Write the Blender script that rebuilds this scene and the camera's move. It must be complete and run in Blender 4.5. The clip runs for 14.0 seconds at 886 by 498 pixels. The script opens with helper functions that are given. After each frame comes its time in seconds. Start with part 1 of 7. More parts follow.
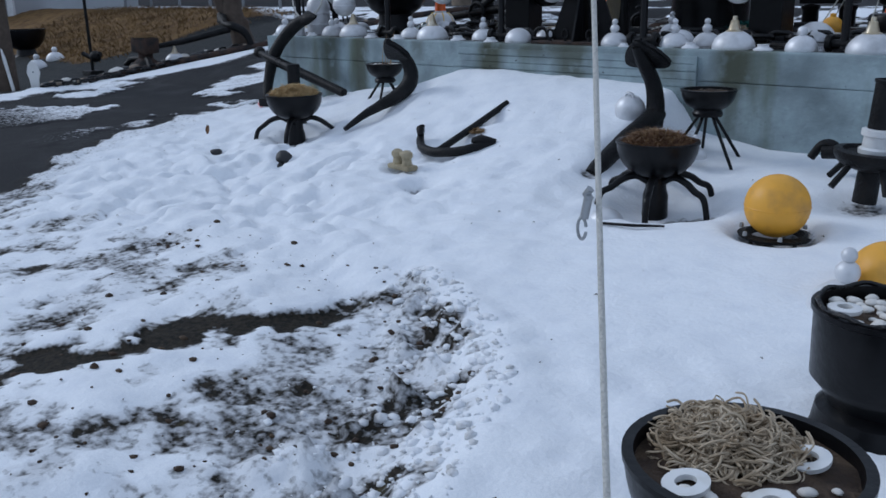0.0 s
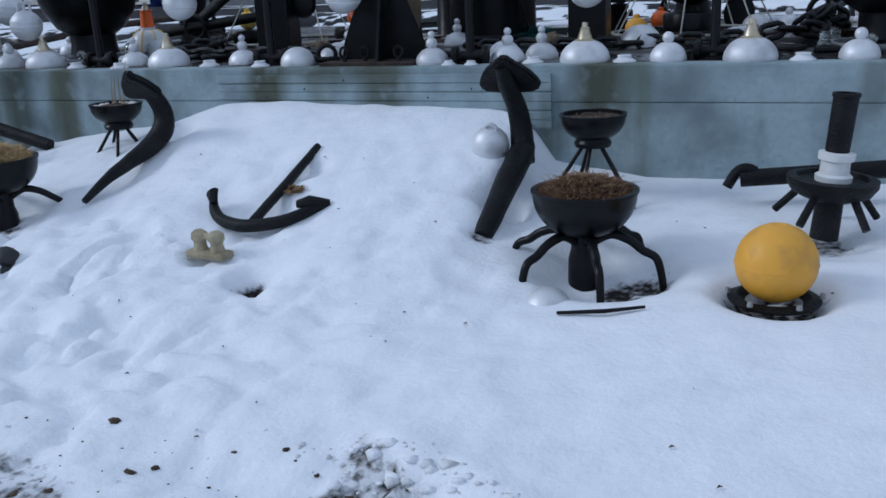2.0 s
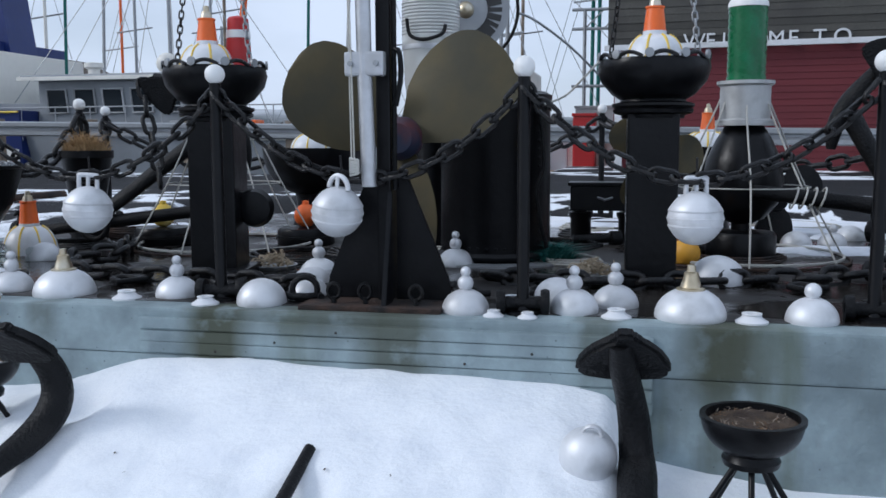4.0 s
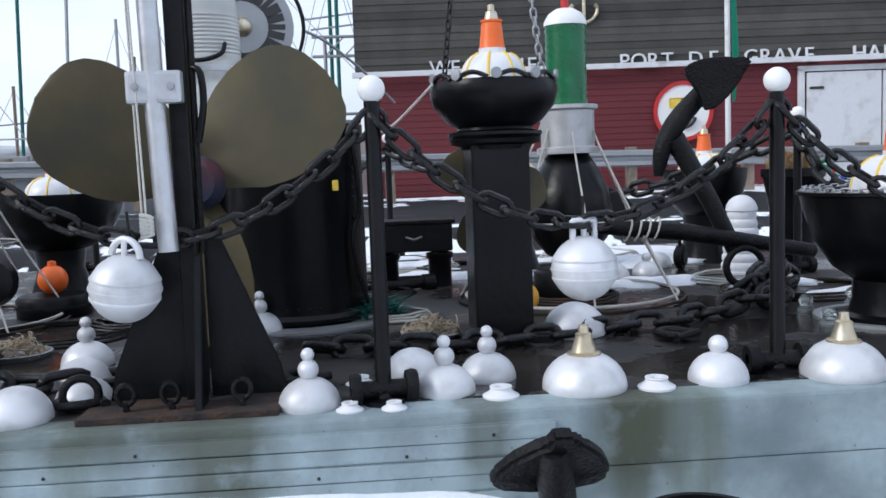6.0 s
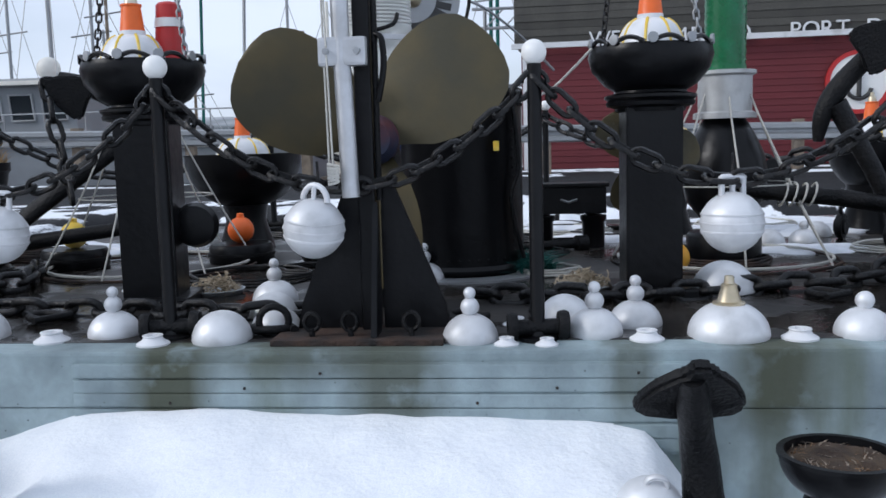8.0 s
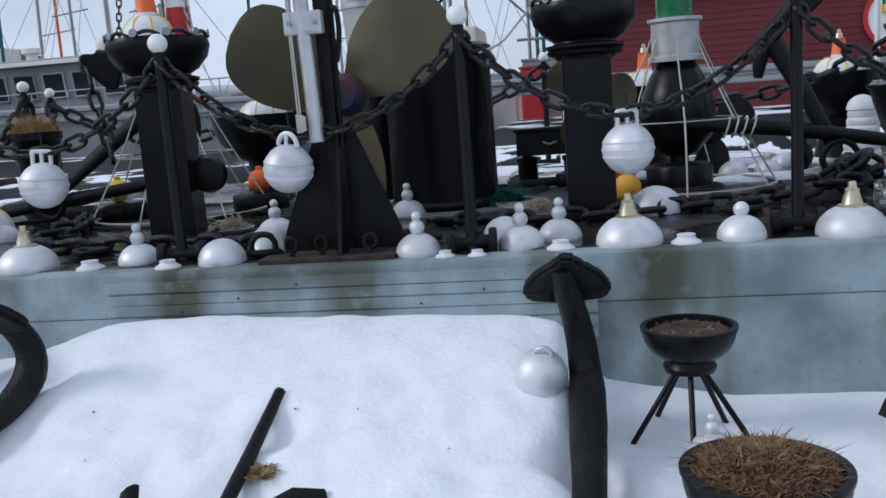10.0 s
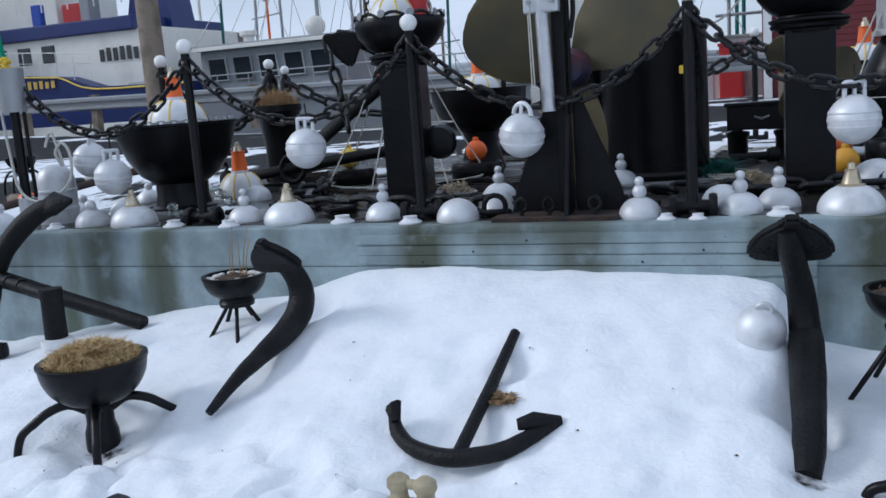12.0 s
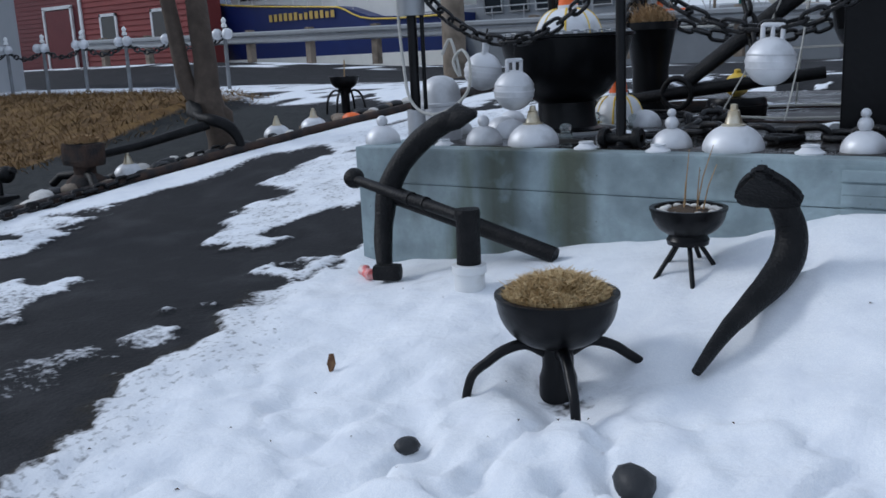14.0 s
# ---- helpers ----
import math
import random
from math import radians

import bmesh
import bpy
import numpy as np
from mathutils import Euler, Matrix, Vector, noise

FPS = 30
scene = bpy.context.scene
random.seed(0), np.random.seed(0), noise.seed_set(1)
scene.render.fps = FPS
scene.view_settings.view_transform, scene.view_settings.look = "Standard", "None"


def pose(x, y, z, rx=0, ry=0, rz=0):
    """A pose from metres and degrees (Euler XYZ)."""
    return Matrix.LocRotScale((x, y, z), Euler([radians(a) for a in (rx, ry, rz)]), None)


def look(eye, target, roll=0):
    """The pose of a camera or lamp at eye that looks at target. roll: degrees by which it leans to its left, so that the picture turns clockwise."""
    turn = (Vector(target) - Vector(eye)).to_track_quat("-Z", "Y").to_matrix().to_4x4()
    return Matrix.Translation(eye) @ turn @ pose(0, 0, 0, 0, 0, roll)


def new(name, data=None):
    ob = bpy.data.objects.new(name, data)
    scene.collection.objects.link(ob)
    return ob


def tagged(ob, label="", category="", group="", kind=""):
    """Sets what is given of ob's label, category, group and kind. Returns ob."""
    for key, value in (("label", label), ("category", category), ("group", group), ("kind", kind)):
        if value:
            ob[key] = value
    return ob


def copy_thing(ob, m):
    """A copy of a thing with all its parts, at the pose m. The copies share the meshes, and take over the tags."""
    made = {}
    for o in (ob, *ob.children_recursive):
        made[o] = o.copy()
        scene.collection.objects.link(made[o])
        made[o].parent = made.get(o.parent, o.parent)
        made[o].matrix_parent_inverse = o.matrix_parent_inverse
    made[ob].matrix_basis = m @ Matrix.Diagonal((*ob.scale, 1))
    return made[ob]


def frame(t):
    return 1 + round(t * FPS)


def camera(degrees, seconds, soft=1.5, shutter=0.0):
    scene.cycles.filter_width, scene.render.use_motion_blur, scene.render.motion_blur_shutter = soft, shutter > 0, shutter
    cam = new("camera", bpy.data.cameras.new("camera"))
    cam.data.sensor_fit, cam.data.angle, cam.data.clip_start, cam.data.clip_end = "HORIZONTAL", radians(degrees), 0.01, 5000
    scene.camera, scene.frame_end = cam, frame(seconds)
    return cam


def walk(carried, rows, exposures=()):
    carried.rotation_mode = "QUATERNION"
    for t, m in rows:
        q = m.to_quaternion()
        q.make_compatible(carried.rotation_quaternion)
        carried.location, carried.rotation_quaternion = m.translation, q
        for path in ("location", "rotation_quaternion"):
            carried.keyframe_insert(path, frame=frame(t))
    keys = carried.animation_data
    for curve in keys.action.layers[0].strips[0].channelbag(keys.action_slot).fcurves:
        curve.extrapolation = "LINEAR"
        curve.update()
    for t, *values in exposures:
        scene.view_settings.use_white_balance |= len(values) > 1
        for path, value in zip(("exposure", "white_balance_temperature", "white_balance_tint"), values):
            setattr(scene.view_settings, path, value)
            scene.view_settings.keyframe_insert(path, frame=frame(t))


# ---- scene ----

# The world's x runs along the front of the concrete platform, y goes back over it, z is up.
cam = camera(52.6, 14.0, soft=1.6)
METRES, EYE = 8.0, 1.5
ROWS = [
    (0.0, 0.0, 0.0, 0.0, -0.32, -16.18, 1.09),
    (0.5, -0.0342, 0.0445, 0.0001, -6.58, -15.22, -0.58),
    (1.0, -0.0755, 0.0921, 0.0046, -15.33, -16.93, 0.48),
    (1.5, -0.0956, 0.158, -0.002, -17.09, -17.01, 1.55),
    (2.0, -0.103, 0.2157, 0.0065, -23.71, -16.7, 2.51),
    (2.5, -0.1033, 0.2777, 0.0133, -30.35, -15.32, 3.36),
    (3.0, -0.087, 0.3432, 0.0177, -27.74, -12.9, 3.37),
    (3.5, -0.0894, 0.4032, 0.0276, -29.0, -7.84, 1.25),
    (6.0, -0.065, 0.5663, 0.0411, -48.37, -5.24, 2.09),
    (6.5, -0.0608, 0.5597, 0.0417, -52.02, -4.45, 1.38),
    (7.0, -0.0635, 0.5524, 0.0424, -52.48, -3.7, 1.6),
    (7.5, -0.0768, 0.5486, 0.042, -46.38, -4.11, 2.44),
    (8.0, -0.0915, 0.542, 0.0339, -38.5, -6.61, 1.53),
    (10.5, -0.1015, 0.4193, 0.0268, -34.63, -9.14, 4.21),
    (11.0, -0.1094, 0.4128, 0.0272, -34.85, -8.83, 4.82),
    (11.5, -0.1398, 0.408, 0.024, -29.88, -9.84, 4.49),
    (12.0, -0.1458, 0.4054, 0.0243, -23.06, -9.56, 4.11),
    (12.5, -0.1464, 0.4098, 0.0234, -14.8, -9.56, 3.67),
    (13.0, -0.1773, 0.427, 0.0185, -8.78, -10.59, 3.77),
    (13.5, -0.2181, 0.4642, 0.0159, -10.34, -13.25, 2.71),
    (14.0, -0.2487, 0.5228, 0.0102, -8.34, -12.31, 2.62),
]
TO_WORLD = pose(-1.71, 9.40, 0, 0, 0, -43.7).inverted() @ pose(0, 0, EYE)
walk(cam, [(t, TO_WORLD @ pose(METRES * x, METRES * y, METRES * z, 90 + pitch, roll, yaw)) for t, x, y, z, yaw, pitch, roll in ROWS],
     exposures=[(0.0, -0.66, 5500, 10), (1.5, -0.59, 5400, 10), (2.0, -0.58, 5400, 10), (2.5, -0.44, 5450, 10), (3.5, -0.22, 5700, 10), (6.0, 0.30, 6050, 12), (6.5, 0.36, 6050, 12), (7.5, 0.22, 6050, 12), (8.2, 0.0, 6000, 11), (10.5, -0.2, 5850, 10), (12.0, -0.19, 5750, 10), (14.0, -0.43, 5750, 10)])

# ---------------------------------------------------------------- light
world = bpy.data.worlds.new("world")
scene.world = world
world.use_nodes = True
wn, wl = world.node_tree.nodes, world.node_tree.links
SUN_EL, SUN_AZ = radians(32), radians(250)
sky = wn.new("ShaderNodeTexSky")
sky.sky_type, sky.sun_disc, sky.sun_elevation, sky.sun_rotation = "NISHITA", False, SUN_EL, SUN_AZ
sky.air_density, sky.dust_density = 1.0, 1.5
coord = wn.new("ShaderNodeTexCoord")
stretch = wn.new("ShaderNodeMapping")
stretch.inputs["Scale"].default_value = (1.0, 1.0, 3.2)
clouds = wn.new("ShaderNodeTexNoise")
clouds.inputs["Scale"].default_value, clouds.inputs["Detail"].default_value = 2.1, 7.0
ramp = wn.new("ShaderNodeValToRGB")
ramp.color_ramp.elements[0].position, ramp.color_ramp.elements[0].color = 0.30, (0.55, 0.55, 0.55, 1)
ramp.color_ramp.elements[1].position, ramp.color_ramp.elements[1].color = 0.62, (1, 1, 1, 1)
cloud_mix = wn.new("ShaderNodeMixRGB")
cloud_mix.inputs["Color2"].default_value = (8.2, 8.9, 10.0, 1)
bg = wn["Background"]
bg.inputs["Strength"].default_value = 0.098
wl.new(coord.outputs["Generated"], stretch.inputs["Vector"])
wl.new(stretch.outputs["Vector"], clouds.inputs["Vector"])
wl.new(clouds.outputs["Fac"], ramp.inputs["Fac"])
wl.new(ramp.outputs["Color"], cloud_mix.inputs["Fac"])
wl.new(sky.outputs["Color"], cloud_mix.inputs["Color1"])
wl.new(cloud_mix.outputs["Color"], bg.inputs["Color"])
sun = new("sun", bpy.data.lights.new("sun", "SUN"))
sun.data.energy, sun.data.angle, sun.data.color = 1.45, radians(16), (1.0, 0.95, 0.88)
sun_way = Vector((math.sin(SUN_AZ) * math.cos(SUN_EL), math.cos(SUN_AZ) * math.cos(SUN_EL), math.sin(SUN_EL)))
sun.matrix_world = look(sun_way * 60, (0, 0, 0))


# ---------------------------------------------------------------- materials
def material(name, colour, rough=0.6, metal=0.0, grain=40.0, spread=0.25, bump=0.2, stain=None, stain_scale=3.0, stain_at=0.55, per_object=0.0, stain_soft=0.12, coat=0.0, shine=0.5):
    """Two scales of noise over a base colour: fine grain, and stains of a second colour."""
    m = bpy.data.materials.new(name)
    m.use_nodes = True
    n, l = m.node_tree.nodes, m.node_tree.links
    b = n["Principled BSDF"]
    b.inputs["Metallic"].default_value = metal
    b.inputs["Specular IOR Level"].default_value = shine
    if coat:
        b.inputs["Coat Weight"].default_value = coat
        b.inputs["Coat Roughness"].default_value = 0.2
    tc = n.new("ShaderNodeTexCoord")
    fine = n.new("ShaderNodeTexNoise")
    fine.inputs["Scale"].default_value, fine.inputs["Detail"].default_value = grain, 5.0
    l.new(tc.outputs["Object"], fine.inputs["Vector"])
    mix = n.new("ShaderNodeMixRGB")
    mix.inputs["Color1"].default_value = (*[c * (1 - spread) for c in colour], 1)
    mix.inputs["Color2"].default_value = (*[min(1, c * (1 + spread)) for c in colour], 1)
    l.new(fine.outputs["Fac"], mix.inputs["Fac"])
    out = mix.outputs["Color"]
    if stain:
        big = n.new("ShaderNodeTexNoise")
        big.inputs["Scale"].default_value, big.inputs["Detail"].default_value = stain_scale, 6.0
        l.new(tc.outputs["Object"], big.inputs["Vector"])
        r = n.new("ShaderNodeMapRange")
        r.inputs["From Min"].default_value, r.inputs["From Max"].default_value = stain_at - stain_soft, stain_at + stain_soft
        l.new(big.outputs["Fac"], r.inputs["Value"])
        mix2 = n.new("ShaderNodeMixRGB")
        l.new(r.outputs["Result"], mix2.inputs["Fac"])
        l.new(out, mix2.inputs["Color1"])
        mix2.inputs["Color2"].default_value = (*stain, 1)
        out = mix2.outputs["Color"]
    if per_object:
        info = n.new("ShaderNodeObjectInfo")
        hsv = n.new("ShaderNodeHueSaturation")
        r2 = n.new("ShaderNodeMapRange")
        r2.inputs["To Min"].default_value, r2.inputs["To Max"].default_value = 1 - per_object, 1 + per_object
        l.new(info.outputs["Random"], r2.inputs["Value"])
        l.new(r2.outputs["Result"], hsv.inputs["Value"])
        l.new(out, hsv.inputs["Color"])
        out = hsv.outputs["Color"]
    l.new(out, b.inputs["Base Color"])
    rr = n.new("ShaderNodeMapRange")
    rr.inputs["To Min"].default_value, rr.inputs["To Max"].default_value = max(0.03, rough - 0.12), min(1, rough + 0.12)
    l.new(fine.outputs["Fac"], rr.inputs["Value"])
    l.new(rr.outputs["Result"], b.inputs["Roughness"])
    if bump:
        bp = n.new("ShaderNodeBump")
        bp.inputs["Strength"].default_value, bp.inputs["Distance"].default_value = bump, 0.01
        l.new(fine.outputs["Fac"], bp.inputs["Height"])
        l.new(bp.outputs["Normal"], b.inputs["Normal"])
    return m


BLACK = material("black_gloss_paint", (0.0034, 0.0036, 0.0046), 0.34, 0, 30, 0.4, 0.18, (0.008, 0.008, 0.009), 6, 0.62, shine=0.22)
IRON = material("tarred_cast_iron", (0.0042, 0.0044, 0.0052), 0.50, 0, 70, 0.5, 0.7, (0.013, 0.0125, 0.0125), 7, 0.6, shine=0.22)
CHAIN = material("black_chain_iron", (0.0048, 0.005, 0.006), 0.36, 0.0, 60, 0.5, 0.8, (0.018, 0.015, 0.013), 18, 0.64, shine=0.38)
WHITE = material("white_float_enamel", (0.74, 0.75, 0.77), 0.35, 0, 14, 0.05, 0.05, (0.55, 0.56, 0.56), 9, 0.66, per_object=0.04)
SILVER = material("silver_painted_float", (0.68, 0.69, 0.71), 0.50, 0.35, 25, 0.07, 0.10, (0.46, 0.47, 0.48), 8, 0.63, per_object=0.10)
BALLWHITE = material("white_ball_paint", (0.82, 0.82, 0.80), 0.4, 0, 20, 0.04, 0.03)
BRASS = material("tarnished_brass", (0.55, 0.47, 0.33), 0.38, 0.8, 40, 0.2, 0.1, (0.75, 0.72, 0.62), 15, 0.6)
YELLOWPAINT = material("yellow_paint", (0.80, 0.55, 0.06), 0.5, 0, 20, 0.1, 0.1, (0.85, 0.7, 0.3), 8, 0.6)
YELLOW = material("yellow_plastic_float", (0.74, 0.37, 0.035), 0.5, 0, 14, 0.10, 0.12, (0.52, 0.27, 0.05), 9, 0.62)
ORANGE = material("orange_plastic", (0.86, 0.15, 0.02), 0.42, 0, 25, 0.1, 0.05, (0.7, 0.12, 0.03), 6, 0.62)
RED = material("red_paint", (0.48, 0.02, 0.02), 0.4, 0, 20, 0.15, 0.1)
GREEN = material("green_lantern_plastic", (0.0, 0.115, 0.035), 0.28, 0, 20, 0.2, 0.1, (0.0, 0.16, 0.06), 9, 0.6)
BRONZE = material("dull_bronze_blade", (0.085, 0.07, 0.035), 0.55, 0.35, 22, 0.2, 0.15, (0.06, 0.055, 0.035), 3.5, 0.55)
ALU = material("weathered_aluminium", (0.55, 0.56, 0.58), 0.4, 0.7, 35, 0.12, 0.1, (0.4, 0.4, 0.4), 6, 0.6)
GALV = material("galvanised_steel", (0.35, 0.365, 0.38), 0.5, 0.6, 30, 0.12, 0.1, (0.33, 0.34, 0.35), 5, 0.55)
RUST = material("rusted_plate", (0.06, 0.035, 0.025), 0.85, 0.1, 60, 0.5, 0.9, (0.02, 0.018, 0.018), 8, 0.5)
ROPE = material("pale_rope", (0.55, 0.54, 0.50), 0.9, 0, 160, 0.25, 0.8)
PVC = material("white_pvc", (0.72, 0.73, 0.73), 0.4, 0, 20, 0.05, 0.03, (0.55, 0.54, 0.5), 9, 0.62)
SOIL = material("dark_soil", (0.045, 0.028, 0.018), 0.95, 0, 70, 0.6, 1.0, (0.09, 0.06, 0.035), 14, 0.55)
STRAW = material("dry_straw", (0.36, 0.235, 0.115), 0.9, 0, 30, 0.4, 0.2, per_object=0.2)
MOSS = material("dry_moss", (0.56, 0.41, 0.21), 0.95, 0, 50, 0.35, 0.6, (0.33, 0.22, 0.09), 22, 0.6)
DEADLEAF = material("dead_brown_leaf", (0.13, 0.066, 0.034), 0.95, 0, 60, 0.5, 0.5, (0.26, 0.15, 0.07), 30, 0.55)
TWIST = material("bleached_seaweed", (0.50, 0.42, 0.31), 0.9, 0, 50, 0.4, 0.4, (0.28, 0.21, 0.13), 9, 0.55)
PEBBLE = material("white_pebble", (0.66, 0.64, 0.60), 0.7, 0, 30, 0.15, 0.3, per_object=0.15)
STONE = material("dark_wet_stone", (0.017, 0.018, 0.02), 0.55, 0, 30, 0.4, 0.6)
CORK = material("weathered_resin", (0.40, 0.34, 0.22), 0.7, 0, 40, 0.25, 0.5, (0.24, 0.2, 0.12), 12, 0.55)
BARK = material("grey_bark", (0.088, 0.066, 0.05), 0.9, 0, 22, 0.5, 1.0, (0.055, 0.04, 0.03), 5, 0.55)
WOOD = material("weathered_wood", (0.26, 0.21, 0.16), 0.85, 0, 40, 0.3, 0.4, (0.15, 0.12, 0.09), 4, 0.55)
TRIM = material("white_trim_paint", (0.70, 0.71, 0.72), 0.55, 0, 10, 0.06, 0.08, (0.5, 0.5, 0.49), 3, 0.64)
SHINGLE = material("weathered_shingle", (0.074, 0.071, 0.062), 0.9, 0, 18, 0.3, 0.5, (0.055, 0.052, 0.048), 1.4, 0.55, per_object=0.28)
CLAP = material("dark_red_clapboard", (0.125, 0.015, 0.020), 0.7, 0, 20, 0.15, 0.2, (0.11, 0.012, 0.018), 1.2, 0.58, per_object=0.07)
REDSHED = material("faded_red_clapboard", (0.21, 0.036, 0.033), 0.75, 0, 15, 0.2, 0.3, (0.19, 0.03, 0.03), 1.1, 0.55, per_object=0.1)
NAVY = material("blue_hull_paint", (0.008, 0.022, 0.125), 0.45, 0, 6, 0.12, 0.03, (0.012, 0.03, 0.16), 0.8, 0.6)
BOATWHITE = material("white_boat_paint", (0.83, 0.81, 0.74), 0.4, 0, 6, 0.05, 0.03, (0.66, 0.64, 0.58), 0.9, 0.62)
BOATGREY = material("grey_boat_paint", (0.23, 0.245, 0.26), 0.5, 0, 6, 0.1, 0.05, (0.28, 0.3, 0.32), 1.0, 0.58)
GOLD = material("gold_letter_paint", (0.62, 0.42, 0.10), 0.5, 0, 20, 0.1, 0)
DARKBAR = material("black_letter_paint", (0.03, 0.03, 0.03), 0.5, 0, 20, 0.1, 0)
TEAL = material("teal_net_twine", (0.02, 0.14, 0.12), 0.9, 0, 90, 0.4, 0.8)
FLAG = material("green_cloth", (0.0, 0.22, 0.12), 0.85, 0, 40, 0.2, 0.3)
CLOTHYELLOW = material("yellow_cord", (0.75, 0.52, 0.05), 0.8, 0, 60, 0.2, 0.3)
CLOTHBLUE = material("blue_cord", (0.04, 0.09, 0.42), 0.8, 0, 60, 0.2, 0.3)
PINK = material("crumpled_red_can", (0.72, 0.16, 0.15), 0.35, 0.2, 30, 0.2, 0.2, (0.75, 0.68, 0.66), 25, 0.55)
GREYSTEEL = material("grey_lantern_housing", (0.50, 0.51, 0.51), 0.45, 0.5, 25, 0.1, 0.1, (0.36, 0.36, 0.36), 7, 0.6)
HILL = material("far_hillside", (0.10, 0.115, 0.12), 0.95, 0, 0.05, 0.3, 0, (0.5, 0.52, 0.55), 0.03, 0.55)
SEA = material("grey_sea", (0.03, 0.045, 0.055), 0.15, 0, 0.8, 0.2, 0.3)
FARWALL = material("far_pale_cladding", (0.36, 0.37, 0.38), 0.8, 0, 3, 0.1, 0.05, (0.32, 0.33, 0.35), 0.5, 0.55, per_object=0.3)

GLASS = bpy.data.materials.new("window_glass")
GLASS.use_nodes = True
GLASS.node_tree.nodes["Principled BSDF"].inputs["Base Color"].default_value = (0.02, 0.025, 0.03, 1)
GLASS.node_tree.nodes["Principled BSDF"].inputs["Roughness"].default_value = 0.06
LENS = bpy.data.materials.new("lantern_lens_glass")
LENS.use_nodes = True
lens_b = LENS.node_tree.nodes["Principled BSDF"]
lens_b.inputs["Base Color"].default_value = (0.80, 0.81, 0.78, 1)
lens_b.inputs["Roughness"].default_value = 0.22
lens_b.inputs["Transmission Weight"].default_value = 0.5
lens_b.inputs["IOR"].default_value = 1.3


def concrete_material():
    """Pale blue-grey painted concrete: stains, algae that run down in places, pits."""
    m = material("painted_concrete", (0.315, 0.395, 0.42), 0.75, 0, 28, 0.20, 0.55, (0.165, 0.21, 0.225), 2.6, 0.53)
    n, l = m.node_tree.nodes, m.node_tree.links
    b = n["Principled BSDF"]
    old = b.inputs["Base Color"].links[0].from_socket
    tc = n.new("ShaderNodeTexCoord")
    mp = n.new("ShaderNodeMapping")
    mp.inputs["Scale"].default_value = (2.3, 1, 0.55)
    nz = n.new("ShaderNodeTexNoise")
    nz.inputs["Scale"].default_value, nz.inputs["Detail"].default_value = 1.1, 8
    rg = n.new("ShaderNodeMapRange")
    rg.inputs["From Min"].default_value, rg.inputs["From Max"].default_value = 0.57, 0.72
    l.new(tc.outputs["Object"], mp.inputs["Vector"])
    l.new(mp.outputs["Vector"], nz.inputs["Vector"])
    l.new(nz.outputs["Fac"], rg.inputs["Value"])
    mx = n.new("ShaderNodeMixRGB")
    l.new(rg.outputs["Result"], mx.inputs["Fac"])
    l.new(old, mx.inputs["Color1"])
    mx.inputs["Color2"].default_value = (0.12, 0.15, 0.115, 1)
    last = mx.outputs["Color"]
    # algae runs below the things on the edge: x, half width, how far down
    axes = n.new("ShaderNodeSeparateXYZ")
    l.new(tc.outputs["Object"], axes.inputs["Vector"])
    fray = n.new("ShaderNodeTexNoise")
    fray.inputs["Scale"].default_value, fray.inputs["Detail"].default_value = 7.0, 7
    l.new(tc.outputs["Object"], fray.inputs["Vector"])
    for x0, half, low, dark in ((5.03, 0.20, 0.80, 0.9), (5.02, 0.09, 0.45, 0.45), (0.93, 0.17, 0.45, 0.75), (1.36, 0.13, 0.45, 0.8), (2.95, 0.20, 0.78, 0.95), (3.4, 0.45, 0.97, 0.7), (3.75, 0.22, 0.80, 0.8), (4.55, 0.12, 0.85, 0.6), (2.1, 0.10, 0.9, 0.5), (0.35, 0.06, 0.6, 0.3), (6.4, 0.1, 0.8, 0.4)):
        off = n.new("ShaderNodeMath")
        off.operation = "SUBTRACT"
        l.new(axes.outputs["X"], off.inputs[0])
        off.inputs[1].default_value = x0
        ab = n.new("ShaderNodeMath")
        ab.operation = "ABSOLUTE"
        l.new(off.outputs[0], ab.inputs[0])
        across = n.new("ShaderNodeMapRange")
        across.inputs["From Min"].default_value, across.inputs["From Max"].default_value = half, half * 0.35
        l.new(ab.outputs[0], across.inputs["Value"])
        down = n.new("ShaderNodeMapRange")
        down.inputs["From Min"].default_value, down.inputs["From Max"].default_value = low - 0.05, low + 0.08
        l.new(axes.outputs["Z"], down.inputs["Value"])
        both = n.new("ShaderNodeMath")
        both.operation = "MULTIPLY"
        l.new(across.outputs["Result"], both.inputs[0])
        l.new(down.outputs["Result"], both.inputs[1])
        worn = n.new("ShaderNodeMapRange")
        worn.inputs["From Min"].default_value, worn.inputs["From Max"].default_value = 0.25, 0.46
        worn.inputs["To Max"].default_value = dark
        l.new(fray.outputs["Fac"], worn.inputs["Value"])
        f = n.new("ShaderNodeMath")
        f.operation = "MULTIPLY"
        l.new(both.outputs[0], f.inputs[0])
        l.new(worn.outputs["Result"], f.inputs[1])
        sm = n.new("ShaderNodeMixRGB")
        l.new(f.outputs[0], sm.inputs["Fac"])
        l.new(last, sm.inputs["Color1"])
        sm.inputs["Color2"].default_value = (0.060, 0.068, 0.042, 1)
        last = sm.outputs["Color"]
    pit = n.new("ShaderNodeTexVoronoi")
    pit.inputs["Scale"].default_value = 17
    l.new(tc.outputs["Object"], pit.inputs["Vector"])
    pr = n.new("ShaderNodeMapRange")
    pr.inputs["From Min"].default_value, pr.inputs["From Max"].default_value = 0.075, 0.03
    l.new(pit.outputs["Distance"], pr.inputs["Value"])
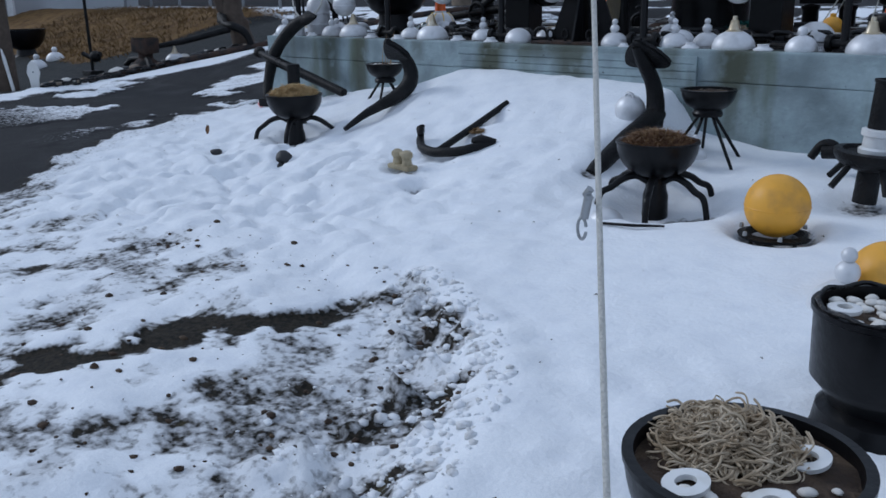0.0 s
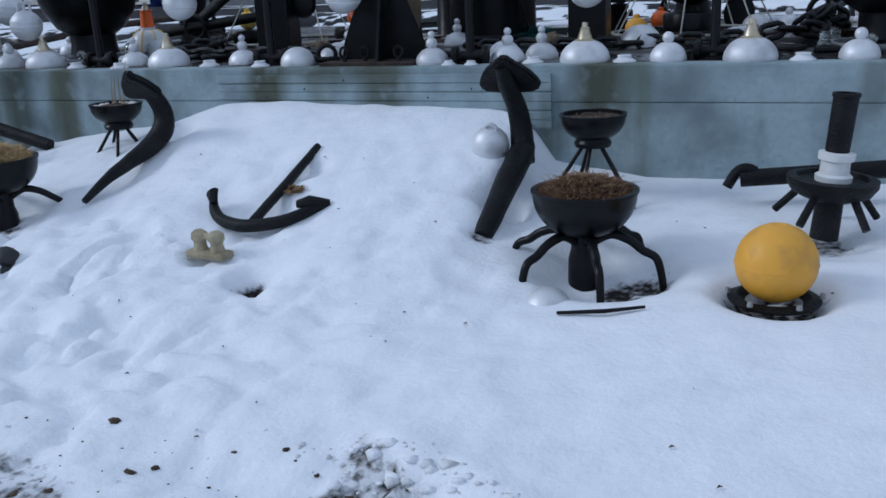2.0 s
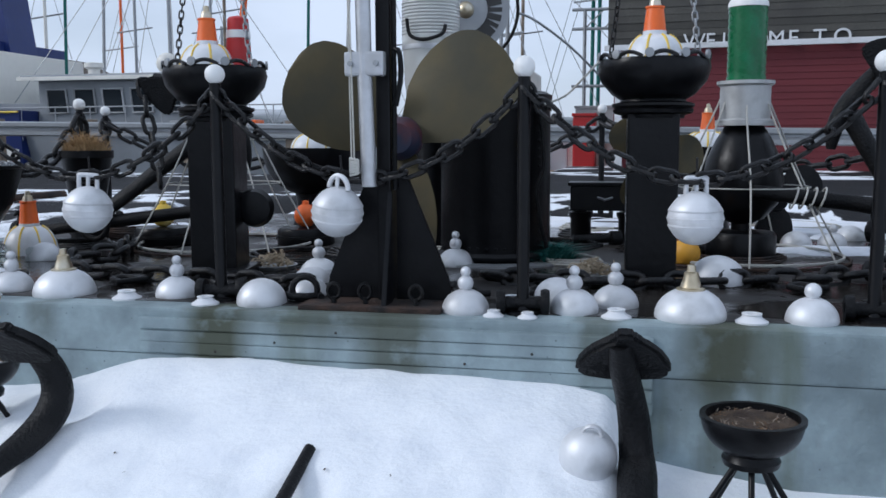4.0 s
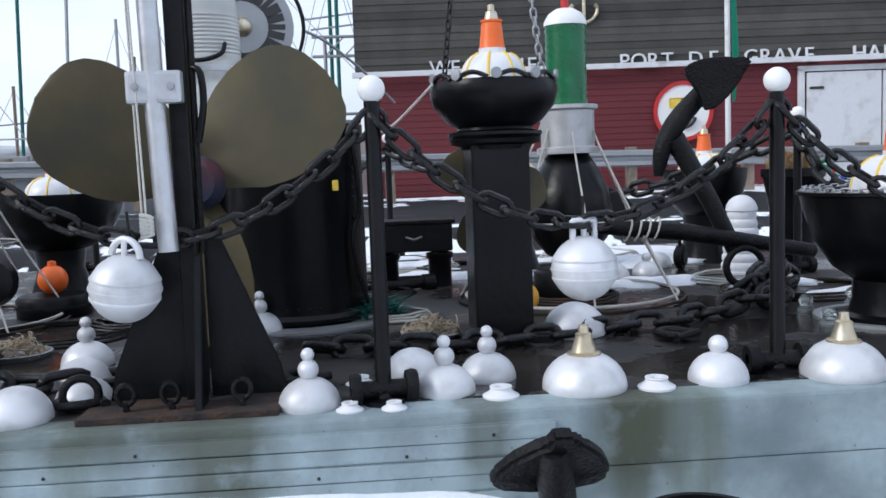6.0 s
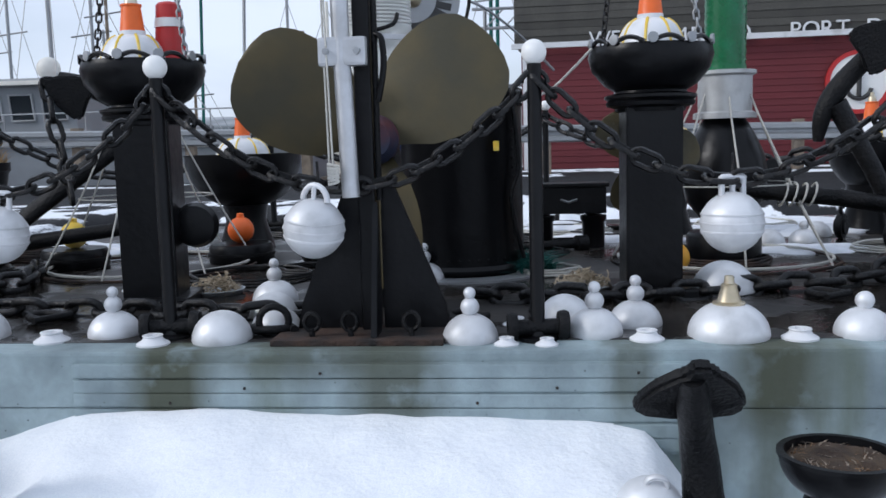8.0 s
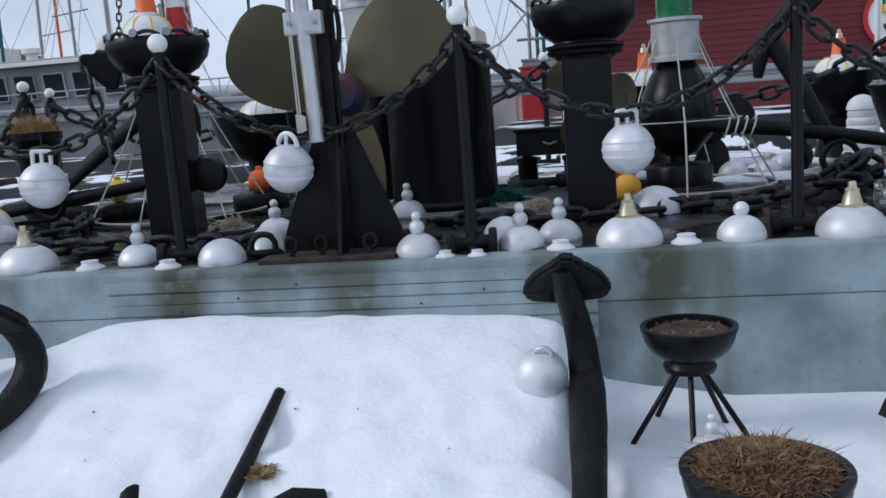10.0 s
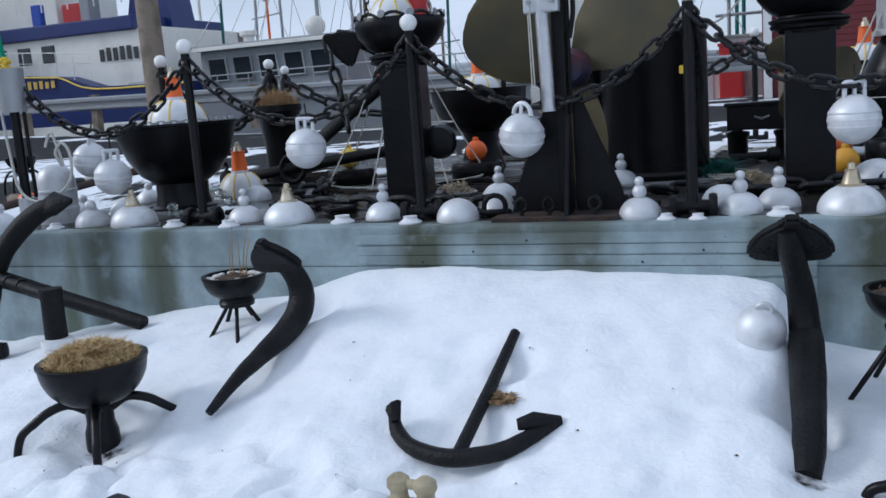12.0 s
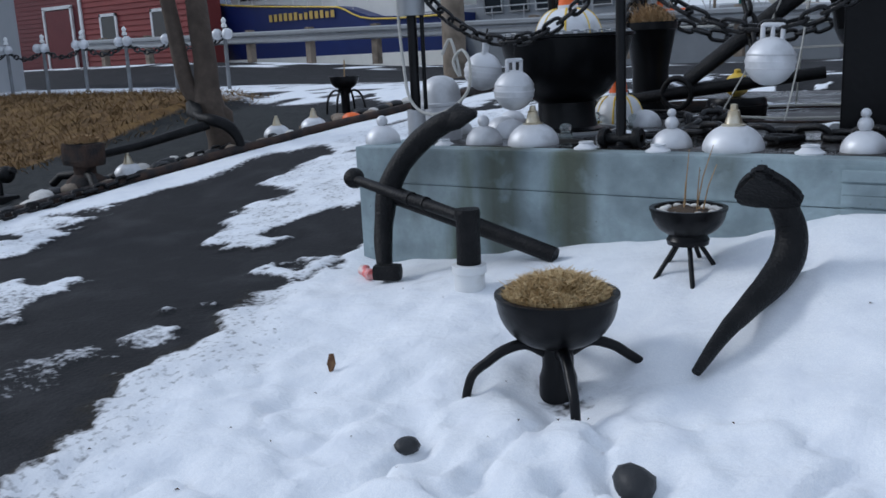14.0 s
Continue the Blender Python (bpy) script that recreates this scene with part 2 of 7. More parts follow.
    mx3 = n.new("ShaderNodeMixRGB")
    l.new(pr.outputs["Result"], mx3.inputs["Fac"])
    l.new(last, mx3.inputs["Color1"])
    mx3.inputs["Color2"].default_value = (0.10, 0.125, 0.13, 1)
    l.new(mx3.outputs["Color"], b.inputs["Base Color"])
    return m


CONCRETE = concrete_material()
DECK = material("wet_dark_deck", (0.017, 0.015, 0.014), 0.38, 0, 25, 0.4, 0.25, (0.042, 0.036, 0.031), 2.2, 0.58, shine=0.4)
dn, dl = DECK.node_tree.nodes, DECK.node_tree.links
puddle = dn.new("ShaderNodeTexNoise")
puddle.inputs["Scale"].default_value, puddle.inputs["Detail"].default_value = 1.7, 5
puddle_tc = dn.new("ShaderNodeTexCoord")
dl.new(puddle_tc.outputs["Object"], puddle.inputs["Vector"])
puddle_r = dn.new("ShaderNodeMapRange")
puddle_r.inputs["From Min"].default_value, puddle_r.inputs["From Max"].default_value = 0.47, 0.56
puddle_r.inputs["To Min"].default_value, puddle_r.inputs["To Max"].default_value = 0.10, 0.55
dl.new(puddle.outputs["Fac"], puddle_r.inputs["Value"])
dl.new(puddle_r.outputs["Result"], dn["Principled BSDF"].inputs["Roughness"])
CLEAR = bpy.data.materials.new("clear_glass")
CLEAR.use_nodes = True
clear_b = CLEAR.node_tree.nodes["Principled BSDF"]
clear_b.inputs["Base Color"].default_value = (0.85, 0.92, 0.9, 1)
clear_b.inputs["Roughness"].default_value = 0.05
clear_b.inputs["Transmission Weight"].default_value = 0.9


def ground_material():
    """Asphalt, gravel, dry grass and snow, by the sheet's own cover masks, frayed by fine noise."""
    m = bpy.data.materials.new("ground_cover")
    m.use_nodes = True
    n, l = m.node_tree.nodes, m.node_tree.links
    b = n["Principled BSDF"]
    at = n.new("ShaderNodeAttribute")
    at.attribute_name = "cover"
    sep = n.new("ShaderNodeSeparateColor")
    l.new(at.outputs["Color"], sep.inputs["Color"])
    tc = n.new("ShaderNodeTexCoord")

    def nz(scale, detail=6.0):
        x = n.new("ShaderNodeTexNoise")
        x.inputs["Scale"].default_value, x.inputs["Detail"].default_value = scale, detail
        l.new(tc.outputs["Object"], x.inputs["Vector"])
        return x.outputs["Fac"]

    def duo(fac, a, c, lo=0.35, hi=0.65):
        r = n.new("ShaderNodeMapRange")
        r.inputs["From Min"].default_value, r.inputs["From Max"].default_value = lo, hi
        l.new(fac, r.inputs["Value"])
        x = n.new("ShaderNodeMixRGB")
        l.new(r.outputs["Result"], x.inputs["Fac"])
        for k, c1 in (("Color1", a), ("Color2", c)):
            if isinstance(c1, tuple):
                x.inputs[k].default_value = (*c1, 1)
            else:
                l.new(c1, x.inputs[k])
        return x.outputs["Color"]

    def frayed(channel, scale, amount, width):
        a = n.new("ShaderNodeMath")
        a.operation = "SUBTRACT"
        l.new(nz(scale, 8), a.inputs[0])
        a.inputs[1].default_value = 0.5
        c = n.new("ShaderNodeMath")
        c.operation = "MULTIPLY_ADD"
        l.new(a.outputs[0], c.inputs[0])
        c.inputs[1].default_value = amount
        l.new(channel, c.inputs[2])
        r = n.new("ShaderNodeMapRange")
        r.inputs["From Min"].default_value, r.inputs["From Max"].default_value = 0.5 - width, 0.5 + width
        l.new(c.outputs[0], r.inputs["Value"])
        return r.outputs["Result"]

    def blend(f, a, c):
        x = n.new("ShaderNodeMixRGB")
        l.new(f, x.inputs["Fac"])
        l.new(a, x.inputs["Color1"])
        l.new(c, x.inputs["Color2"])
        return x.outputs["Color"]

    asphalt = duo(nz(3), duo(nz(120), (0.013, 0.014, 0.016), (0.026, 0.026, 0.028)), (0.042, 0.042, 0.045), 0.5, 0.8)
    gravel = duo(nz(150), duo(nz(9), (0.013, 0.016, 0.017), (0.028, 0.030, 0.030)), (0.055, 0.055, 0.053), 0.5, 0.75)
    grass = duo(nz(60), duo(nz(5), (0.10, 0.054, 0.02), (0.20, 0.12, 0.044)), (0.06, 0.04, 0.018), 0.55, 0.75)
    snow = duo(nz(7), duo(nz(200), (0.80, 0.83, 0.87), (0.90, 0.92, 0.94)), (0.76, 0.79, 0.84), 0.45, 0.8)
    snow = duo(sep.outputs[0], (0.52, 0.53, 0.55), snow, 0.46, 0.78)
    dirt = duo(nz(45), (0.009, 0.009, 0.008), (0.034, 0.028, 0.020))
    dirt = duo(nz(4), dirt, (0.060, 0.052, 0.018), 0.64, 0.76)
    low = blend(frayed(sep.outputs[1], 14, 0.5, 0.1), asphalt, grass)
    low = blend(frayed(sep.outputs[2], 14, 0.5, 0.1), low, gravel)
    dirt_f = n.new("ShaderNodeMath")
    dirt_f.operation = "ADD"
    l.new(at.outputs["Alpha"], dirt_f.inputs[0])
    dirt_f.inputs[1].default_value = 0.0
    low = blend(dirt_f.outputs[0], low, dirt)
    snow_f = frayed(sep.outputs[0], 30, 1.1, 0.16)
    l.new(blend(snow_f, low, snow), b.inputs["Base Color"])
    rough = n.new("ShaderNodeMapRange")
    rough.inputs["To Min"].default_value, rough.inputs["To Max"].default_value = 0.78, 0.8
    b.inputs["Specular IOR Level"].default_value = 0.15
    l.new(snow_f, rough.inputs["Value"])
    l.new(rough.outputs["Result"], b.inputs["Roughness"])
    bp = n.new("ShaderNodeBump")
    bp.inputs["Strength"].default_value, bp.inputs["Distance"].default_value = 0.32, 0.02
    l.new(nz(38, 7), bp.inputs["Height"])
    l.new(bp.outputs["Normal"], b.inputs["Normal"])
    return m


GROUND = ground_material()


# ---------------------------------------------------------------- mesh helpers
def smooth(bm, angle=40):
    for f in bm.faces:
        f.smooth = True
    for e in bm.edges:
        if len(e.link_faces) == 2 and e.calc_face_angle(0) > radians(angle):
            e.smooth = False
    return bm


def link(name, bm, mat, parent=None, label="", m=None):
    mesh = bpy.data.meshes.new(name)
    bm.to_mesh(mesh)
    bm.free()
    mesh.materials.append(mat)
    ob = new(name, mesh)
    if parent is not None:
        ob.parent = parent
    if m is not None:
        ob.matrix_basis = m
    if label:
        ob["label"] = label
    return ob


def part(name, bm, mat, parent, label="", m=None):
    if mat.name == "tarred_cast_iron":
        for v in bm.verts:
            v.co += noise.noise_vector(v.co * 9) * 0.004 + noise.noise_vector(v.co * 24) * 0.0012
    return link(name, bm, mat, parent, label, m)


def share(name, mesh, parent, m):
    ob = new(name, mesh)
    ob.parent = parent
    ob.matrix_basis = m
    return ob


def thing(name, label, category, m=None, group="", kind=""):
    ob = new(name)
    ob.empty_display_size = 0.1
    if m is not None:
        ob.matrix_basis = m
    return tagged(ob, label, category, group, kind)


def lathe(profile, seg=28, m=None):
    """A surface of revolution round z from (radius, height) pairs."""
    bm = bmesh.new()
    rings = []
    for r, z in profile:
        if r < 1e-5:
            rings.append([bm.verts.new((0, 0, z))])
        else:
            rings.append([bm.verts.new((r * math.cos(2 * math.pi * i / seg), r * math.sin(2 * math.pi * i / seg), z)) for i in range(seg)])
    for a, b in zip(rings, rings[1:]):
        for i in range(seg):
            j = (i + 1) % seg
            if len(a) == 1 and len(b) == 1:
                continue
            if len(a) == 1:
                bm.faces.new((a[0], b[i], b[j]))
            elif len(b) == 1:
                bm.faces.new((a[i], b[0], a[j]))
            else:
                bm.faces.new((a[i], b[i], b[j], a[j]))
    bmesh.ops.recalc_face_normals(bm, faces=bm.faces)
    if m is not None:
        bm.transform(m)
    return smooth(bm)


def tube(points, radius, seg=10, closed=False, flat=1.0):
    """A round bar along points; radius is a number or one for each point; flat squeezes the section."""
    pts = [Vector(p) for p in points]
    n = len(pts)
    radii = list(radius) if isinstance(radius, (list, tuple)) else [radius] * n
    if 4 <= n <= 14 and not closed:
        fine, fine_r = [], []
        for i in range(n - 1):
            a, b, c, d = pts[max(0, i - 1)], pts[i], pts[i + 1], pts[min(n - 1, i + 2)]
            for k in range(4):
                f = k / 4
                fine.append(0.5 * (2 * b + (c - a) * f + (2 * a - 5 * b + 4 * c - d) * f * f + (3 * b - a - 3 * c + d) * f ** 3))
                fine_r.append(radii[i] + (radii[i + 1] - radii[i]) * f)
        pts, radii = fine + [pts[-1]], fine_r + [radii[-1]]
        n = len(pts)
    bm = bmesh.new()
    rings, side = [], None
    for i, p in enumerate(pts):
        a = pts[(i - 1) % n] if closed or i > 0 else p
        b = pts[(i + 1) % n] if closed or i < n - 1 else p
        t = (b - a).normalized()
        if side is None:
            side = t.orthogonal().normalized()
        side = (side - t * side.dot(t)).normalized()
        up = t.cross(side)
        rings.append([bm.verts.new(p + radii[i] * (math.cos(2 * math.pi * k / seg) * side + flat * math.sin(2 * math.pi * k / seg) * up)) for k in range(seg)])
    for i in range(n if closed else n - 1):
        a, b = rings[i], rings[(i + 1) % n]
        for k in range(seg):
            bm.faces.new((a[k], a[(k + 1) % seg], b[(k + 1) % seg], b[k]))
    if not closed:
        bm.faces.new(rings[0][::-1])
        bm.faces.new(rings[-1])
    bmesh.ops.recalc_face_normals(bm, faces=bm.faces)
    return smooth(bm, 60)


def block(sx, sy, sz, bevel=0.006, m=None, base=True):
    """A bevelled box; its base at z = 0, or centred."""
    bm = bmesh.new()
    bmesh.ops.create_cube(bm, size=1)
    bm.transform(Matrix.Diagonal((sx, sy, sz, 1)))
    if base:
        bm.transform(Matrix.Translation((0, 0, sz / 2)))
    if bevel:
        bmesh.ops.bevel(bm, geom=bm.edges[:], offset=bevel, segments=2, affect="EDGES", profile=0.7)
    if m is not None:
        bm.transform(m)
    return bm


def joined(*bms):
    out = bmesh.new()
    for b in bms:
        me = bpy.data.meshes.new("tmp")
        b.to_mesh(me)
        b.free()
        out.from_mesh(me)
        bpy.data.meshes.remove(me)
    return out


def prism(outline, depth, bevel=0.0):
    """A flat plate in the xz plane with thickness along y, from an outline."""
    bm = bmesh.new()
    vs = [bm.verts.new((x, -depth / 2, z)) for x, z in outline]
    f = bm.faces.new(vs)
    r = bmesh.ops.extrude_face_region(bm, geom=[f])
    bmesh.ops.translate(bm, vec=(0, depth, 0), verts=[v for v in r["geom"] if isinstance(v, bmesh.types.BMVert)])
    bmesh.ops.recalc_face_normals(bm, faces=bm.faces)
    if bevel:
        bmesh.ops.bevel(bm, geom=bm.edges[:], offset=bevel, segments=2, affect="EDGES")
    return bm


def arc(cx, cz, r, a0, a1, n=12, y=0.0):
    return [(cx + r * math.cos(radians(a0 + (a1 - a0) * i / n)), y, cz + r * math.sin(radians(a0 + (a1 - a0) * i / n))) for i in range(n + 1)]


def hash2(ix, iy, seed):
    h = (ix.astype(np.int64) * 374761393 + iy.astype(np.int64) * 668265263 + seed * 974634321) & 0x7FFFFFFF
    h = ((h ^ (h >> 13)) * 1274126177) & 0x7FFFFFFF
    return ((h ^ (h >> 16)) & 0xFFFF) / 65535.0


def vnoise(x, y, seed=0):
    ix, iy = np.floor(x), np.floor(y)
    fx, fy = x - ix, y - iy
    fx, fy = fx * fx * (3 - 2 * fx), fy * fy * (3 - 2 * fy)
    a, b = hash2(ix, iy, seed), hash2(ix + 1, iy, seed)
    c, d = hash2(ix, iy + 1, seed), hash2(ix + 1, iy + 1, seed)
    return (a * (1 - fx) + b * fx) * (1 - fy) + (c * (1 - fx) + d * fx) * fy


def fbm(x, y, scale, octaves=4, seed=0):
    total, amp, norm = 0.0, 1.0, 0.0
    for o in range(octaves):
        total = total + amp * vnoise(x * scale * 2 ** o + 17.3 * o, y * scale * 2 ** o - 9.1 * o, seed + o)
        norm += amp
        amp *= 0.5
    return total / norm


def ramp01(a, b, x):
    t = np.clip((np.asarray(x, float) - a) / (b - a), 0, 1)
    return t * t * (3 - 2 * t)


# ---------------------------------------------------------------- ground
DECK_Z = 1.075
SNOW_U = [-30, -0.3, 0, 0.6, 1.1, 1.7, 2.2, 2.45, 2.65, 3.1, 3.6, 4.0, 4.4, 4.60, 4.78, 5.3, 6, 30]
SNOW_Z = [0.42, 0.38, 0.37, 0.47, 0.58, 0.66, 0.73, 0.80, 0.85, 0.872, 0.866, 0.855, 0.84, 0.80, 0.54, 0.46, 0.46, 0.46]
# hollows melted round things: x, y, radius, depth
HOLLOWS = [(5.30, -1.25, 0.30, 0.11), (5.98, -1.42, 0.205, 0.10), (1.93, -1.2, 0.24, 0.07), (3.54, -1.19, 0.20, 0.03), (3.82, -1.74, 0.10, 0.08),
           (3.50, -1.56, 0.12, 0.03), (4.69, -0.8, 0.13, 0.06), (2.52, -0.35, 0.10, 0.05), (6.17, -0.85, 0.22, 0.04), (2.37, -1.69, 0.09, 0.04), (3.62, -0.75, 0.1, 0.04)]


def ground_height(u, v):
    """The land: it rises to the platform with a mound of snow against it, and past its end up to the road."""
    u, v = np.asarray(u, float), np.asarray(v, float)
    d = np.maximum(-v, 0)
    base = 0.45 - 0.08 * np.minimum(d, 6) - 0.02 * np.clip(d - 6, 0, 10)
    extra = np.interp(u, SNOW_U, SNOW_Z) - 0.45
    z = base + extra * np.exp(-(d / 0.95) ** 1.6) + 0.05 * (1 - ramp01(0.2, 1.2, u)) * ramp01(0, 1.2, d)
    z = z + ramp01(-1.2, 6.0, v) * (1 - ramp01(-0.3, 0.3, u)) * (1.17 - z)
    rear = ramp01(4.6, 6.5, v)
    z = z * (1 - rear) + 1.17 * rear
    z = z + 0.50 * ramp01(6.5, 14.0, v) * ramp01(5.0, 20.0, -u)
    shore = ramp01(14.2, 16.5, v) * (1 - ramp01(0.0, 3.0, u))
    return z - 3.0 * shore


def line_side(u, v, pts):
    """How far u lies right of a bent line given as (u, v) in rising v."""
    vs = [p[1] for p in pts]
    return u - np.interp(v, vs, [p[0] for p in pts])


DRIVE_EDGE = [(1.9, -5.0), (0.95, -3.0), (0.42, -2.32), (0.2, -1.9), (0.2, -1.4), (-0.2, -0.8), (-0.15, -0.1), (-0.25, 0.2), (-0.3, 6)]
BED_EDGE = [(-3.9, -4.0), (-3.85, -0.2), (-3.7, 1.0), (-3.4, 2.0), (-3.05, 2.9), (-2.7, 3.7), (-2.2, 5.2), (-1.9, 6.0)]


def build_ground():
    near_x = np.arange(-4.4, 8.6, 0.028)
    near_y = np.arange(-6.4, 0.12, 0.028)
    xs = np.concatenate([[-900, -300, -120, -60, -40, -30], np.arange(-24, -4.4, 0.22), near_x, np.arange(8.7, 20, 0.35), [24, 32, 45, 70, 120, 300, 900]])
    ys = np.concatenate([[-900, -300, -120, -60, -30, -20, -14, -10], np.arange(-9, -6.4, 0.2), near_y, np.arange(0.16, 7.2, 0.07), np.arange(7.3, 20, 0.3), [22, 26, 32, 45, 70, 120, 300, 900]])
    X, Y = np.meshgrid(xs, ys)
    Z = ground_height(X, Y)
    n1, n2, n3 = fbm(X, Y, 0.9, 4, 3), fbm(X, Y, 3.5, 4, 11), fbm(X, Y, 9, 4, 23)
    drive = line_side(X, Y, DRIVE_EDGE) + 0.30 * (n2 - 0.5) + 0.22 * (n3 - 0.5)
    bed = line_side(X, Y, BED_EDGE) + 0.10 * (n2 - 0.5)
    snow = ramp01(-0.10, 0.10, drive)
    # the swept corner: a strip of bare soil and a slushy triangle before the bank
    strip = np.abs((Y + 3.25) - (X - 4.79) * 2.07) * 0.435 + 0.26 * (n2 - 0.5) + 0.18 * (n3 - 0.5)
    along = ramp01(3.2, 3.9, X) * (1 - ramp01(4.70, 4.92, X + 0.2 * (n3 - 0.5)))
    bare = (1 - ramp01(0.08, 0.20, strip + 0.13 * ramp01(0.48, 0.62, fbm(X, Y, 7.0, 4, 63)))) * along
    bank_x = np.interp(Y, [-6.4, -4.6, -3.9, -3.4, -3.05, -2.7, -2.55], [6.9, 6.35, 6.05, 5.85, 5.45, 4.85, 4.6])
    slush_in = ramp01(-0.02, 0.16, bank_x - X + 0.16 * (n3 - 0.5)) * ramp01(-0.05, 0.3, (X - 4.62) * 0.9 - (-2.72 - Y) * 0.28 + 0.25 * (n2 - 0.5)) * ramp01(2.55, 2.9, -Y)
    edge = np.exp(-((bank_x - X - 0.16) / 0.17) ** 2) * ramp01(2.6, 2.9, -Y)
    patch = ramp01(0.55, 0.62, fbm(X, Y, 2.6, 4, 57)) * ramp01(2.9, 3.6, -Y) * (1 - ramp01(0.0, 0.1, X - bank_x))
    blot = ramp01(0.40, 0.66, fbm(X, Y, 4.5, 5, 43))
    snow = snow * (1 - 0.92 * bare) * (1 - slush_in * (0.26 + 0.17 * blot)) * (1 - 0.55 * edge * ramp01(0.40, 0.58, n3))
    snow = snow * (1 - patch * (0.20 + 0.24 * blot))
    near = ramp01(2.7, 3.3, -Y + 0.4 * (n1 - 0.5)) * ramp01(-0.05, 0.25, bank_x - X)
    snow = snow * (1 - near * (0.03 + 0.07 * (1 - ramp01(4.9, 5.4, X)) + 0.26 * ramp01(0.57, 0.70, fbm(X, Y, 3.4, 5, 47)) + 0.25 * ramp01(0.58, 0.7, fbm(X, Y, 11.0, 3, 49))))
    # soiled fringe on the near drive side
    fringe = (1 - ramp01(0.15, 0.9, drive)) * ramp01(0.2, 1.2, -Y)
    snow = snow * (1 - fringe * (0.31 + 0.24 * ramp01(0.52, 0.66, fbm(X, Y, 3.2, 5, 77))))
    left_bare = np.exp(-(((X - 2.75) / 0.35) ** 2 + ((Y + 3.9) / 0.3) ** 2)) * ramp01(0.4, 0.55, n2)
    snow = snow * (1 - 0.9 * left_bare)
    # on the drive: a band of snow along the bed, and thin icy patches
    on_drive = (1 - ramp01(-0.05, 0.05, drive)) * ramp01(-0.05, 0.05, bed)
    band = (1 - ramp01(0.35, 0.75, bed + 0.7 * (n1 - 0.5) + 0.4 * (n2 - 0.5))) * ramp01(0.0, 0.08, bed)
    streak = fbm(X * 0.8 + Y * 0.35, Y * 0.9 - X * 0.5, 1.15, 5, 91)
    wedge = np.exp(-(((X + 1.05) / 0.5) ** 2 + ((Y - 0.75) / 1.2) ** 2))
    icy = ramp01(0.53, 0.59, streak + 0.07 * wedge + 0.10 * (n3 - 0.5))
    snow = np.maximum(snow * (1 - on_drive), on_drive * np.maximum(0.93 * band, icy * (0.58 + 0.30 * n3)) * ramp01(-6, -0.6, Y) * ramp01(-3.2, -1.2, Y))
    # past the bed: gravel path, dry grass mound, then snow and the road
    past = 1 - ramp01(-0.1, 0.1, bed)
    grass_b = ramp01(0.0, 0.6, -(X + 5.5) + 0.5 * (n1 - 0.5)) * ramp01(0.3, 1.1, Y + 0.15 * X + 1.1 + 0.8 * (n1 - 0.5)) * (1 - ramp01(4.3, 4.9, Y + 0.5 * (n2 - 0.5)))
    grass = np.clip(grass_b, 0, 1) * past
    gravel = past * (1 - grass) * (1 - ramp01(3.6, 4.6, Y + 0.9 * (n1 - 0.5)))
    verge = past * ramp01(3.9, 4.7, Y + 0.9 * (n2 - 0.5)) * (1 - ramp01(7.4, 7.9, Y + 0.3 * (n1 - 0.5)))
    rear_snow = ramp01(5.2, 5.6, Y) * (1 - ramp01(7.4, 7.9, Y + 0.3 * (n1 - 0.5))) * ramp01(0.46, 0.56, n2)
    rear_snow = np.maximum(rear_snow, ramp01(12.2, 12.6, Y) * ramp01(0.5, 0.6, n1))
    snow = np.maximum(snow * (1 - past), np.maximum(verge * ramp01(0.34, 0.44, n2), rear_snow))
    snow = np.where((Y > 5.2) & (bed > 0), rear_snow, snow)
    soil = np.clip(bare + 0.9 * slush_in + 0.8 * patch + edge + fringe + left_bare + near, 0, 1) * (1 - on_drive) * (1 - past)
    for wx, wy, wr, wd in ((5.42, -1.30, 0.17, 0.75), (5.98, -1.42, 0.20, 0.7), (1.95, -1.22, 0.12, 0.5), (6.18, -0.80, 0.14, 0.5), (3.83, -1.74, 0.09, 0.8), (4.70, -1.16, 0.07, 0.5)):
        well = wd * np.exp(-(((X - wx) ** 2 + (Y - wy) ** 2) / wr ** 2) ** 2) * ramp01(0.25, 0.55, n3 + 0.1)
        snow, soil = snow * (1 - well), np.maximum(soil, well)
    # relief: lumpy snow, trodden near the drive, clods on the slush, melted hollows
    lump = (fbm(X, Y, 2.4, 4, 101) - 0.5) * 0.085 + (fbm(X, Y, 6.5, 3, 131) - 0.5) * 0.045
    trod = np.exp(-(((X - 2.5) / 1.7) ** 2 + ((Y + 2.3) / 1.1) ** 4)) * ramp01(0.9, 1.4, -Y)
    steps = np.abs(fbm(X, Y, 3.3, 3, 151) - 0.5) * 2
    lump = lump + trod * ((fbm(X, Y, 7.0, 3, 161) - 0.5) * 0.085 - 0.06 * (1 - ramp01(0.0, 0.22, steps)))
    calm = 1 - 0.65 * ramp01(4.6, 5.6, X) * ramp01(-3.2, -2.6, Y)
    calm = calm * (1 - 0.6 * np.exp(-((Y) / 0.35) ** 2))
    Z = Z + np.where(Y < 0.3, snow, 0) * (lump * calm) + np.where(Y < 0.3, snow - 1, snow * 0.4 - 0.4) * 0.03
    Z = Z - 0.10 * ramp01(0.02, 0.3, bank_x - X) * ramp01(2.6, 3.2, -Y) * (1 - ramp01(0.6, 1.6, bank_x - X))
    clods = np.maximum(fbm(X, Y, 11, 3, 171) - 0.52, 0) * 0.28 * slush_in * np.exp(-((bank_x - X - 0.35) / 0.4) ** 2)
